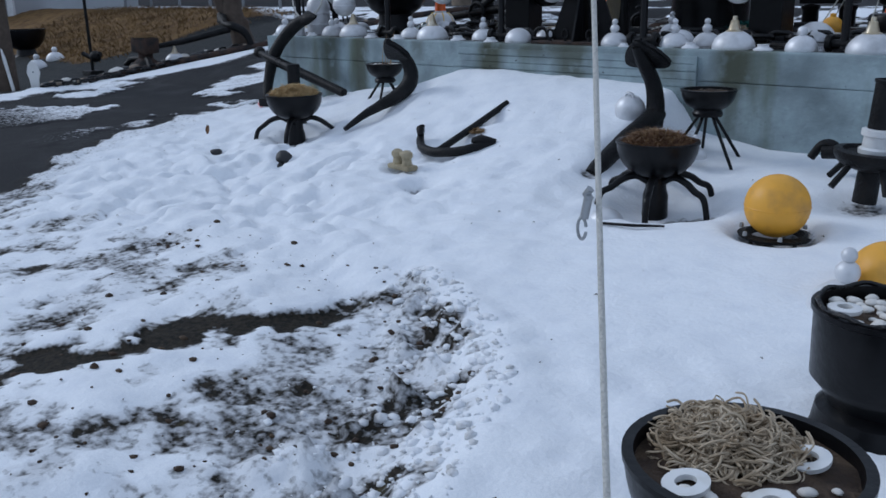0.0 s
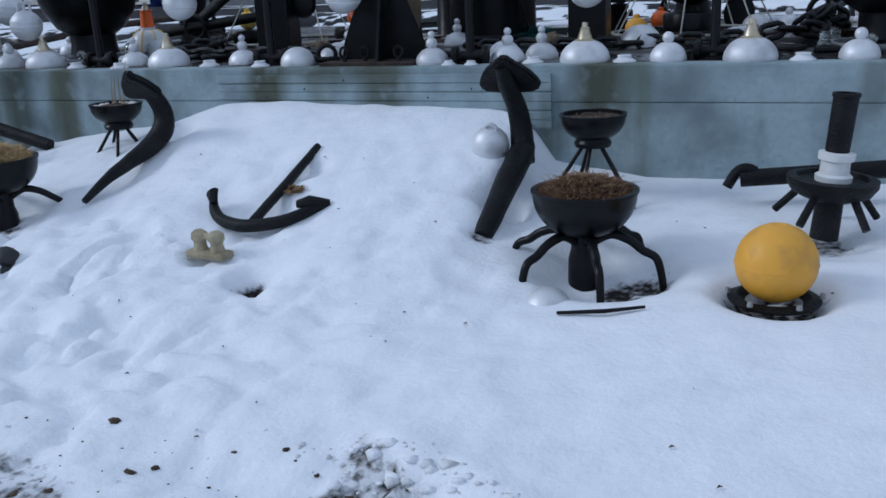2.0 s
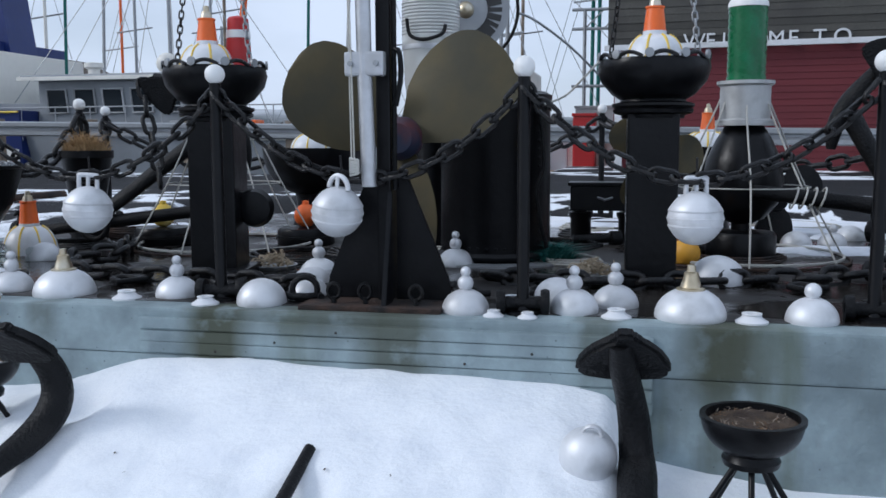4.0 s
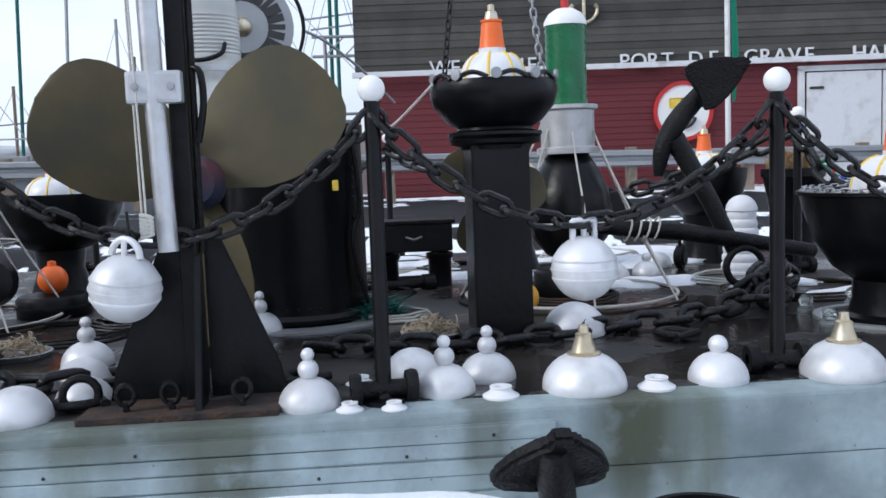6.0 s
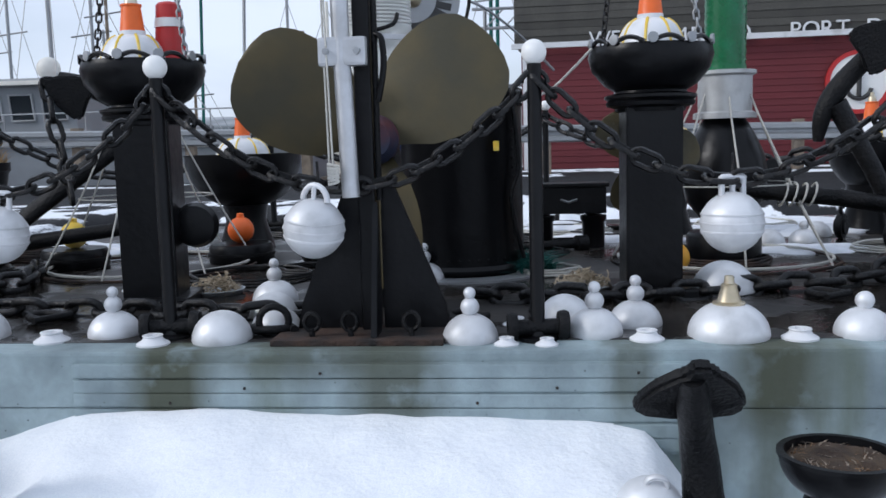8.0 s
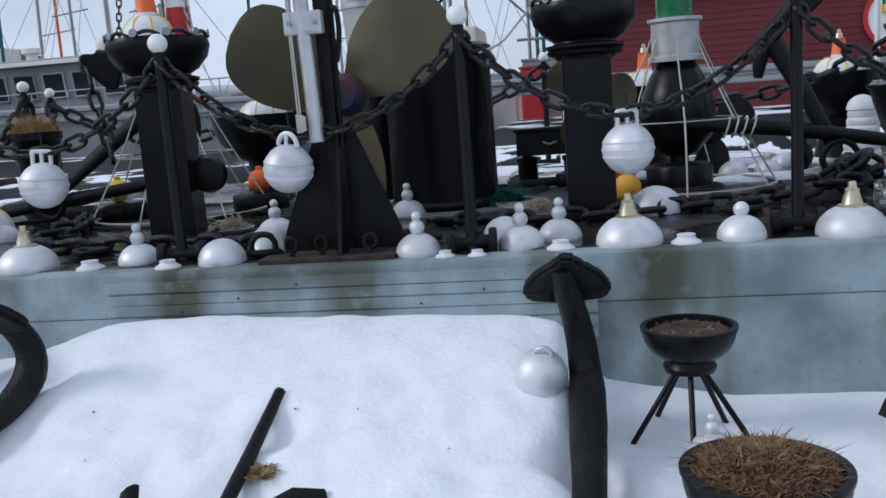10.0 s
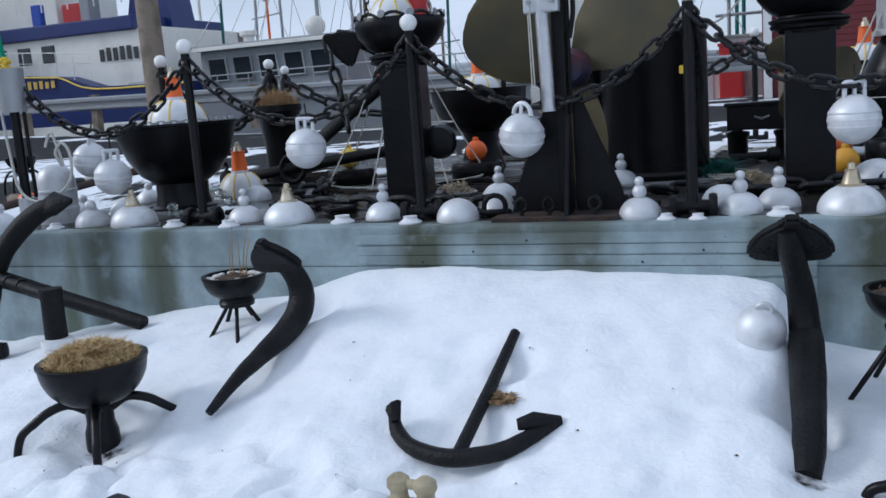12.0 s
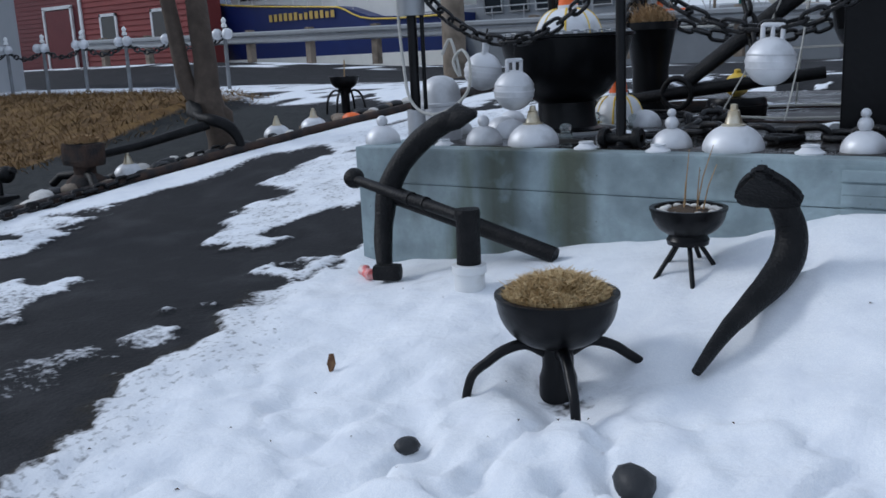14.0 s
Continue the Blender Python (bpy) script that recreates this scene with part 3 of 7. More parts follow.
    Z = Z + clods + 0.03 * np.exp(-((bank_x - X + 0.12) / 0.14) ** 2) * ramp01(2.6, 3.0, -Y)
    for hx, hy, hr, hd in HOLLOWS:
        Z = Z - hd * np.exp(-(((X - hx) ** 2 + (Y - hy) ** 2) / hr ** 2) ** 2.2)
    Z = Z + grass * (0.22 * np.exp(-((Y - 3.6) / 1.2) ** 2) + 0.05 * (n3 - 0.5))
    under = (X > -0.12) & (X < 14) & (Y > 0.06) & (Y < 5.05)
    Z = np.where(under, np.minimum(Z, 0.8), Z)
    ny, nx = X.shape
    verts = np.stack([X, Y, Z], -1).reshape(-1, 3)
    i = np.arange(ny * nx).reshape(ny, nx)
    faces = np.stack([i[:-1, :-1], i[:-1, 1:], i[1:, 1:], i[1:, :-1]], -1).reshape(-1, 4)
    mesh = bpy.data.meshes.new("ground")
    mesh.vertices.add(len(verts))
    mesh.vertices.foreach_set("co", verts.ravel())
    mesh.loops.add(faces.size)
    mesh.loops.foreach_set("vertex_index", faces.ravel())
    mesh.polygons.add(len(faces))
    mesh.polygons.foreach_set("loop_start", np.arange(0, faces.size, 4))
    mesh.polygons.foreach_set("use_smooth", np.ones(len(faces), bool))
    mesh.update(calc_edges=True)
    cover = mesh.attributes.new("cover", "FLOAT_COLOR", "POINT")
    cover.data.foreach_set("color", np.stack([np.clip(snow, 0, 1), grass, gravel, soil], -1).reshape(-1).astype(np.float32))
    mesh.materials.append(GROUND)
    return tagged(new("ground", mesh), "trampled snow over asphalt drive and dry grass", "ground", kind="structure"), Z, xs, ys


ground, GROUND_Z, GROUND_X, GROUND_Y = build_ground()


def rest(u, v):
    """The height of the finished ground sheet."""
    i = int(np.clip(np.searchsorted(GROUND_X, u), 1, len(GROUND_X) - 1))
    j = int(np.clip(np.searchsorted(GROUND_Y, v), 1, len(GROUND_Y) - 1))
    return float(GROUND_Z[j - 1:j + 1, i - 1:i + 1].mean())


# ---------------------------------------------------------------- the concrete platform
wall_front = link("wall_front", joined(
    block(14.08, 0.30, 0.203, 0.012, pose(6.97, 0.15, DECK_Z - 0.203)),
    block(14.06, 0.296, 1.10, 0.004, pose(6.97, 0.1525, DECK_Z - 1.305))), CONCRETE)
tagged(wall_front, "pale blue painted concrete retaining wall, stained", "wall", kind="structure")
wall_side = link("wall_side", block(0.3, 4.7, 1.3, 0.01, pose(0.10, 2.655, DECK_Z - 1.302)), CONCRETE)
tagged(wall_side, "pale blue painted concrete end wall", "wall", kind="structure")
deck = link("deck", block(13.9, 4.9, 0.3, 0.01, pose(7.1, 2.6, DECK_Z - 0.296)), DECK)
tagged(deck, "wet dark platform top with puddles", "floor", kind="structure")
# a repair panel of boards over the middle of the wall
panel = thing("wall_panel", "grey painted board panel nailed on the concrete wall", "panel", kind="structure")
part("backing", block(2.16, 0.012, 0.32, 0.002, pose(3.68, -0.005, 0.715)), CONCRETE, panel)
for k in range(6):
    part("board", block(2.17, 0.022, 0.0475, 0.005, pose(3.68, -0.010 + 0.003 * (k % 2), 0.985 - 0.052 * k, 0, 0.12 * (-1) ** k, 0)), CONCRETE, panel)
for k in range(8):
    part("nail", lathe([(0.006, 0), (0.005, 0.003), (0, 0.004)], 6, pose(2.68 + 0.27 * k, -0.022, 0.845 + 0.052 * (k * 5 % 4), 90, 0, 0)), RUST, panel)


# ---------------------------------------------------------------- kinds of things on the platform
def dome_profile(r, h, n=9):
    return [(0.0, 0.004), (r * 0.98, 0.0), (r, 0.008)] + [(r * math.cos(math.pi / 2 * i / n), h * math.sin(math.pi / 2 * i / n) + 0.008) for i in range(1, n)] + [(0.0, h + 0.008)]


def ball_profile(r, z, n=10):
    return [(r * math.sin(math.pi * i / n), z - r * math.cos(math.pi * i / n)) for i in range(n + 1)]


def make_dome(label, r, h, balls=(), brass=False, paint=False, mat=None):
    mat = mat or SILVER
    t = thing("half_float", label, "float", group="half floats on the platform")
    part("dome", lathe(dome_profile(r, h), 32), mat, t)
    z = h + 0.004
    if brass:
        cap = [(0.0, 0), (r * 0.40, 0.0), (r * 0.40, 0.012), (r * 0.30, 0.016), (r * 0.20, 0.062), (r * 0.20, 0.075), (r * 0.13, 0.08), (r * 0.11, 0.105), (0, 0.108)]
        part("cap", lathe([(a, b + z - 0.012) for a, b in cap], 18), BRASS, t, "tarnished brass cap")
        if paint:
            part("paint_ring", lathe([(r * 0.42, z - 0.022), (r * 0.62, z - 0.034 - 0.012), (r * 0.63, z - 0.040), (r * 0.42, z - 0.028)], 20), YELLOWPAINT, t, "worn yellow paint")
    for br in balls:
        part("ball", lathe(ball_profile(br, z + br * 0.82), 18), mat, t)
        z += br * 1.72
    return t


def make_ring(label, r=0.055):
    t = thing("float_cap", label, "float cap", group="small float caps on the platform")
    part("flange", lathe([(0, 0), (r, 0.0), (r, 0.006), (r * 0.66, 0.017), (r * 0.55, 0.026), (r * 0.62, 0.030), (r * 0.60, 0.033), (r * 0.32, 0.032), (r * 0.28, 0.018), (0, 0.018)], 22), WHITE, t)
    return t


DOME_LABEL = "white painted half float dome on the platform edge"
proto = {
    "two": make_dome("white half float with two stacked balls", 0.100, 0.090, (0.034, 0.022)),
    "one": make_dome("white half float with one small ball", 0.096, 0.088, (0.031,)),
    "big": make_dome("large white half float with a brass cap", 0.142, 0.118, (), True),
    "bigy": make_dome("large white half float, brass cap, yellow paint", 0.142, 0.118, (), True, True),
    "plain": make_dome("plain white half float dome", 0.105, 0.100),
}
ring0 = make_ring("small flanged white metal cap")
used = set()


def put(kind, u, v, z=DECK_Z, turn=0.0, size=1.0):
    src = ring0 if kind == "ring" else proto[kind]
    m = pose(u, v, z, 0, 0, turn) @ Matrix.Diagonal((size, size, size, 1))
    if kind not in used:
        used.add(kind)
        src.matrix_basis = m
        return src
    ob = copy_thing(src, m)
    ob.scale = (size, size, size)
    return ob


for kind, u, v, s in (("two", 4.00, 0.16, 1.0), ("two", 4.445, 0.24, 1.02), ("two", 4.61, 0.40, 1.0), ("plain", 4.35, 0.50, 0.98), ("bigy", 4.91, 0.20, 1.0),
                      ("one", 5.37, 0.20, 1.05), ("big", 5.80, 0.18, 1.0), ("plain", 5.09, 1.12, 1.35), ("one", 6.33, 0.19, 1.05), ("big", 6.85, 0.2, 1.0),
                      ("one", -0.02, 0.2, 1.1), ("one", 0.66, 0.26, 1.08), ("big", 0.97, 0.27, 0.98), ("two", 1.74, 0.29, 1.0), ("big", 2.06, 0.24, 1.0),
                      ("two", 2.62, 0.28, 1.0), ("plain", 3.08, 0.18, 1.05), ("plain", 3.24, 0.34, 0.92), ("two", 3.68, 1.55, 1.05), ("two", 3.05, 1.0, 1.05),
                      ("ring", 4.13, 0.085, 0.8), ("ring", 4.27, 0.075, 0.75), ("ring", 4.16, 0.42, 0.95), ("ring", 4.62, 0.15, 1.1), ("ring", 5.14, 0.15, 1.15),
                      ("ring", 6.06, 0.12, 1.2), ("ring", 1.34, 0.16, 1.15), ("ring", 1.74, 0.12, 1.1), ("ring", 2.42, 0.18, 1.2), ("ring", 2.84, 0.12, 1.1),
                      ("ring", 0.45, 0.17, 1.0), ("ring", 6.55, 0.14, 1.1)):
    put(kind, u, v, DECK_Z, 40 * u, s)

# ---------------------------------------------------------------- posts, chains and hanging floats
LINK = bpy.data.meshes.new("link")
lb = tube([(0.034 * math.cos(a) + (0.024 if math.cos(a) > 0 else -0.024), 0.028 * math.sin(a), 0) for a in [2 * math.pi * (k + 0.5) / 12 for k in range(12)]], 0.0105, 6, closed=True)
lb.to_mesh(LINK)
lb.free()
LINK.materials.append(CHAIN)
PALELINK = LINK.copy()
PALELINK.materials[0] = GALV
BIGLINK = bpy.data.meshes.new("link")
lb = tube([(0.05 * math.cos(a) + (0.03 if math.cos(a) > 0 else -0.03), 0.045 * math.sin(a), 0) for a in [2 * math.pi * (k + 0.5) / 14 for k in range(14)]], 0.019, 7, closed=True)
lb.to_mesh(BIGLINK)
lb.free()
BIGLINK.materials.append(CHAIN)


def hang(a, b, sag, n=40):
    a, b = Vector(a), Vector(b)
    return [a.lerp(b, i / n) - Vector((0, 0, sag * 4 * (i / n) * (1 - i / n))) for i in range(n + 1)]


def chain(pts, label, mesh=LINK, step=0.088, group="chains between the posts", size=1.0, name="chain"):
    """Links laid end to end along a polyline, every second one turned."""
    t = thing(name, label, "chain", group=group)
    pts = [Vector(p) for p in pts]
    total = [0.0]
    for a, b in zip(pts, pts[1:]):
        total.append(total[-1] + (b - a).length)
    count = max(2, int(total[-1] / (step * size)))
    for k in range(count):
        s = (k + 0.5) * total[-1] / count
        i = max(0, min(len(pts) - 2, int(np.searchsorted(total, s)) - 1))
        f = (s - total[i]) / max(1e-6, total[i + 1] - total[i])
        p, w = pts[i].lerp(pts[i + 1], f), (pts[i + 1] - pts[i]).normalized()
        q = w.to_track_quat("X", "Z").to_matrix().to_4x4()
        share("link", mesh, t, Matrix.Translation(p) @ q @ pose(0, 0, 0, 20 + 90 * (k % 2) + random.uniform(-12, 12), 0, 0) @ Matrix.Diagonal((size, size, size, 1)))
    return t


def make_post():
    t = thing("post", "black iron post with a white ball on top", "post", group="posts along the platform edge")
    part("shaft", lathe([(0, 0), (0.07, 0), (0.07, 0.014), (0.032, 0.02), (0.026, 0.04), (0.025, 0.965), (0, 0.97)], 16), BLACK, t)
    part("ball", lathe(ball_profile(0.044, 1.005, 12), 20), BALLWHITE, t, "white painted ball")
    pin = part("shackle", tube([(-0.085, 0, 0.045), (0.085, 0, 0.045)], 0.03, 10), IRON, t, "tarred shackle pin at the foot")
    for sx in (-1, 1):
        part("shackle_eye", lathe([(0.02, -0.018), (0.05, -0.018), (0.055, 0), (0.05, 0.018), (0.02, 0.018)], 14, pose(sx * 0.09, 0, 0.05, 0, 90, 0)), IRON, pin)
    part("hook", tube(arc(0, 0.90, 0.045, 0, 180, 10), 0.009, 7), CHAIN, t)
    return t


POSTS = [(1.50, 0.23), (2.87, 0.22), (4.24, 0.16), (5.61, 0.27), (6.98, 0.25)]
post0 = make_post()
post0.matrix_basis = pose(*POSTS[0], DECK_Z)
for p in POSTS[1:]:
    copy_thing(post0, pose(*p, DECK_Z, 0, 0, random.uniform(-15, 15)))
REAR = [(0.62, 1.15), (0.56, 2.65), (-0.02, 3.9), (2.0, 4.7), (4.38, 4.75), (6.9, 2.75), (7.15, 1.75), (8.9, 1.4)]
for p in REAR:
    copy_thing(post0, pose(*p, DECK_Z, 0, 0, random.uniform(-15, 15)))

spans = [((0.25, 0.2), POSTS[0])] + list(zip(POSTS, POSTS[1:]))
for a, b in spans:
    chain(hang((*a, 2.0), (*b, 2.0), 0.37), "heavy black iron chain sagging between posts")
for a, b in zip(REAR, REAR[1:]):
    chain(hang((*a, 1.98), (*b, 1.98), 0.40), "heavy black iron chain sagging between posts", BIGLINK, 0.14)


def make_hanging(double):
    t = thing("trawl_float", "silver ribbed ball float hanging from a chain", "float", group="hanging ball floats")
    r = 0.108
    prof = ball_profile(r, 0, 18)
    prof = [(a * (1.03 if abs(b) < 0.012 or 0.035 < abs(b) < 0.05 else 1.0), b) for a, b in prof]
    ball = part("ball", lathe(prof, 30), SILVER, t)
    for z in (-0.03, 0.0, 0.03):
        rr = math.sqrt(r * r - z * z)
        part("rib", lathe([(rr - 0.003, z - 0.006), (rr + 0.004, z - 0.003), (rr + 0.004, z + 0.003), (rr - 0.003, z + 0.006)], 30), SILVER, ball)
    if double:
        lug = joined(tube([(-0.042, 0, 0.09), (-0.042, 0, 0.15), (-0.036, 0, 0.158), (0.036, 0, 0.158), (0.042, 0, 0.15), (0.042, 0, 0.09)], 0.011, 8), tube([(0, 0, 0.10), (0, 0, 0.155)], 0.010, 8))
    else:
        lug = joined(tube([(0.05 * math.cos(a), 0, 0.10 + 0.055 * math.sin(a)) for a in [math.pi * k / 12 for k in range(13)]], 0.011, 8), tube([(0, -0.01, 0.10), (0, -0.01, 0.15)], 0.009, 8))
    part("lug", lug, SILVER, ball)
    part("hanger", tube([(0, 0, 0.15), (0.004, 0.006, 0.19), (0, 0, 0.24)], 0.005, 6), CHAIN, t)
    return t


float_a, float_b = make_hanging(True), make_hanging(False)
float_a.matrix_basis = pose(4.92, 0.21, 1.477, 0, 0, 20)
float_b.matrix_basis = pose(3.455, 0.13, 1.49, 4, 8, -20)
copy_thing(float_a, pose(2.23, 0.2, 1.48, 0, 3, 10))
copy_thing(float_a, pose(0.87, 0.25, 1.37, 3, 0, 60))
copy_thing(float_b, pose(6.30, 0.24, 1.49, 0, 0, 15))
copy_thing(float_a, pose(0.56, 0.43, 1.47, 8, 0, 110))


# ---------------------------------------------------------------- bowls and planters
def bowl_profile(r, h, wall=0.02, n=9):
    out = [(r * math.cos(math.pi / 2 * i / n) ** 0.8 if i < n else 0.0, h * (1 - math.sin(math.pi / 2 * i / n))) for i in range(n + 1)]
    inner = [(max(0.0, a - wall) if i < n else 0.0, b + (wall if i > 2 else 0.0)) for i, (a, b) in enumerate(out)]
    return out[::-1] + [(r + 0.006, h), (r + 0.006, h + 0.012), (r - wall, h + 0.012)] + inner[1:]


def tufts(count, r, z, length, thick, lean, seed, crown=0.0, bend=0.4):
    """Many thin dry blades on a round bed, as one mesh."""
    rnd = random.Random(seed)
    bm = bmesh.new()
    for _ in range(count):
        a, rr = rnd.uniform(0, 6.283), r * math.sqrt(rnd.random())
        x, y = rr * math.cos(a), rr * math.sin(a)
        h = length * rnd.uniform(0.4, 1.15) * (1 - 0.4 * (rr / r) ** 2)
        zb = z + crown * (1 - (rr / r) ** 2)
        dx, dy = rnd.gauss(0, lean), rnd.gauss(0, lean)
        w = thick * rnd.uniform(0.6, 1.3)
        wa = rnd.uniform(0, 3.14)
        wx, wy = w * math.cos(wa), w * math.sin(wa)
        p1 = (x + dx * h * 0.45, y + dy * h * 0.45, zb + h * 0.6)
        p2 = (x + dx * h * (1 + bend), y + dy * h * (1 + bend), zb + h * rnd.uniform(0.6, 1.0))
        v = [bm.verts.new((x - wx, y - wy, zb)), bm.verts.new((x + wx, y + wy, zb)), bm.verts.new((p1[0] - wx * 0.8, p1[1] - wy * 0.8, p1[2])), bm.verts.new((p1[0] + wx * 0.8, p1[1] + wy * 0.8, p1[2])), bm.verts.new(p2)]
        bm.faces.new((v[0], v[1], v[3], v[2]))
        bm.faces.new((v[2], v[3], v[4]))
    return bm


def soil_disc(r, z, crown, seed):
    bm = lathe([(0, z + crown)] + [(r * k / 8, z + crown * (1 - (k / 8) ** 2)) for k in range(1, 9)], 28)
    for v in bm.verts:
        v.co.z += (noise.noise(Vector((v.co.x * 14, v.co.y * 14, seed))) * 0.02)
    return bm


def leg_planter(name, label, u, v, z, rim, r, turn, legs, fill, seed):
    """A black half-globe on a stub and four bent legs; rim is the height of its edge over z."""
    t = thing(name, label, "planter", pose(u, v, z, 0, 0, turn), "black bowl planters in the snow")
    depth = r * 0.86
    zb = rim - depth
    bowl = part("bowl", lathe([(a, b + zb) for a, b in bowl_profile(r, depth)], 36), BLACK, t)
    part("stem", lathe([(0, -0.16), (0.074, -0.16), (0.07, 0.02), (0.058, 0.06), (0.058, zb + 0.03), (0.09, zb + 0.05), (0, zb + 0.05)], 18), BLACK, t)
    for k in range(legs):
        c, s = math.cos(2 * math.pi / legs * k), math.sin(2 * math.pi / legs * k)
        path = [(0.05, zb - 0.02), (0.12, zb + 0.015), (0.20, zb - 0.005), (0.26, zb - 0.045), (0.315, 0.05), (0.34, -0.02), (0.35, -0.09)]
        part("leg", tube([(a * c, a * s, b) for a, b in path], [0.021, 0.021, 0.020, 0.019, 0.018, 0.017, 0.016], 10), BLACK, t)
    part("soil", soil_disc(r - 0.018, rim - 0.02, 0.045, seed), SOIL, bowl)
    fill(bowl, r - 0.03, rim, seed)
    return t


def fill_moss(t, r, rim, seed):
    part("dry_moss", tufts(5200, r, rim + 0.0, 0.05, 0.004, 0.5, seed, 0.05), MOSS, t, "dry tan moss filling the bowl")


def fill_straw(t, r, rim, seed):
    part("dry_moss", tufts(3600, r, rim - 0.012, 0.045, 0.0035, 0.85, seed, 0.05), DEADLEAF, t, "dark brown dead leaves")
    part("dry_grass", tufts(420, r * 0.85, rim + 0.0, 0.05, 0.0020, 1.0, seed + 1, 0.045), STRAW, t, "dead straw-coloured grass")


leg_planter("bowl_planter", "black iron bowl planter with dry tan moss", 1.89, -1.19, 0.375, 0.33, 0.222, -52, 4, fill_moss, 5)
leg_planter("bowl_planter", "black iron bowl planter with dead straw grass", 5.195, -1.22, 0.345, 0.315, 0.225, -8, 6, fill_straw, 9)


def pebble(r, seed):
    bm = bmesh.new()
    bmesh.ops.create_icosphere(bm, subdivisions=2, radius=r)
    for v in bm.verts:
        v.co *= 1 + 0.18 * noise.noise(v.co * (1.2 / r) + Vector((seed, 0, 0)))
    bm.transform(Matrix.Diagonal((1.25, 1.0, 0.6, 1)))
    return smooth(bm, 80)


PEB = [bpy.data.meshes.new("pebble") for _ in range(4)]
for k, me in enumerate(PEB):
    b = pebble(0.02, 3.7 * k)
    b.to_mesh(me)
    b.free()
    me.materials.append(PEBBLE)


def rod_planter(label, u, v, z, rim, r, turn, stones, stalks, seed):
    """A small shallow bowl on a collar and splayed rod legs."""
    t = thing("rod_leg_planter", label, "planter", pose(u, v, z, 0, 0, turn), "small bowl planters by the wall")
    depth = r * 0.75
    zb = rim - depth
    bowl = part("bowl", lathe([(a, b + zb) for a, b in bowl_profile(r, depth, 0.014)], 30), BLACK, t)
    part("collar", lathe([(0, zb - 0.03), (r * 0.55, zb - 0.03), (r * 0.58, zb - 0.01), (r * 0.5, zb + 0.01), (r * 0.5, zb + 0.03), (0, zb + 0.03)], 22), BLACK, t)
    for k in range(5):
        a = 2 * math.pi * k / 5
        part("leg", tube([(0.03 * math.cos(a), 0.03 * math.sin(a), zb), (r * 1.5 * math.cos(a), r * 1.5 * math.sin(a), -0.09)], 0.0105, 8), BLACK, t)
    part("soil", soil_disc(r - 0.012, rim - 0.015, 0.02, seed), SOIL, bowl)
    rnd = random.Random(seed)
    if stones:
        for k in range(17):
            a = 2 * math.pi * k / 17 + rnd.uniform(-0.1, 0.1)
            rr = r * rnd.uniform(0.66, 0.86)
            share("pebble", rnd.choice(PEB), bowl, pose(rr * math.cos(a), rr * math.sin(a), rim - 0.002, 0, 0, rnd.uniform(0, 360)) @ Matrix.Scale(rnd.uniform(0.6, 1.0), 4))
    part("dry_moss", tufts(500, r * 0.8, rim - 0.015, 0.02, 0.003, 0.8, seed), STRAW if stones else DEADLEAF, bowl)
    if not stones:
        part("leaf_litter", tufts(130, r * 0.85, rim - 0.008, 0.016, 0.0035, 1.2, seed + 2), WOOD, bowl, "grey dead leaf scraps")
    for k in range(stalks):
        x, y = rnd.uniform(-0.05, 0.06), rnd.uniform(-0.05, 0.05)
        lx, ly, h = rnd.gauss(0, 0.07), rnd.gauss(0, 0.05), rnd.uniform(0.15, 0.27)
        part("stalk", tube([(x, y, rim - 0.02), (x + lx * 0.4, y + ly * 0.4, rim + h * 0.5), (x + lx, y + ly, rim + h)], [0.0035, 0.0028, 0.0015], 5), STRAW, bowl)
    return t


rod_planter("small black bowl planter with white pebbles and stalks", 2.07, -0.36, 0.57, 0.325, 0.155, 10, True, 5, 21)
rod_planter("small black bowl planter with bare dark soil", 5.08, -0.44, 0.50, 0.365, 0.165, 50, False, 0, 33)


def striped_buoy(name, label, u, v, z, r=0.14, h=0.11, cone=0.055, tall=0.13):
    """A white dome with yellow stripes under an orange cap with a white tip."""
    t = thing(name, label, "buoy", pose(u, v, z, 0, 0, random.uniform(0, 60)), "orange-capped buoys")
    dome = part("dome", lathe([(0, 0), (r, 0)] + [(cone + 0.004 + (r - cone - 0.004) * math.cos(math.pi / 2 * i / 8), h * math.sin(math.pi / 2 * i / 8)) for i in range(1, 9)] + [(0, h)], 30), WHITE, t)
    for k in range(8):
        a = 2 * math.pi * k / 8
        pts = []
        for i in range(0, 8):
            rr = cone + 0.004 + (r - cone - 0.004) * math.cos(math.pi / 2 * i / 8) - 0.0035
            pts.append((rr * math.cos(a), rr * math.sin(a), h * math.sin(math.pi / 2 * i / 8)))
        part("stripe", tube(pts, 0.0075, 8), YELLOWPAINT, dome, "yellow painted stripe")
    part("collar", lathe([(0, h), (cone * 1.05, h), (cone * 1.05, h + 0.02), (0, h + 0.02)], 22), WHITE, t)
    cap = part("orange_cap", lathe([(0, h + 0.02), (cone * 1.02, h + 0.02), (cone * 0.98, h + 0.03), (cone * 0.78, h + tall), (cone * 0.86, h + tall + 0.004), (cone * 0.86, h + tall + 0.012), (0, h + tall + 0.014)], 24), ORANGE, t, "bright orange cap")
    part("tip", lathe([(0, h + tall), (cone * 0.58, h + tall + 0.01), (cone * 0.45, h + tall + 0.045), (cone * 0.28, h + tall + 0.05), (cone * 0.26, h + tall + 0.075), (0, h + tall + 0.08)], 14), BRASS, cap)
    return t


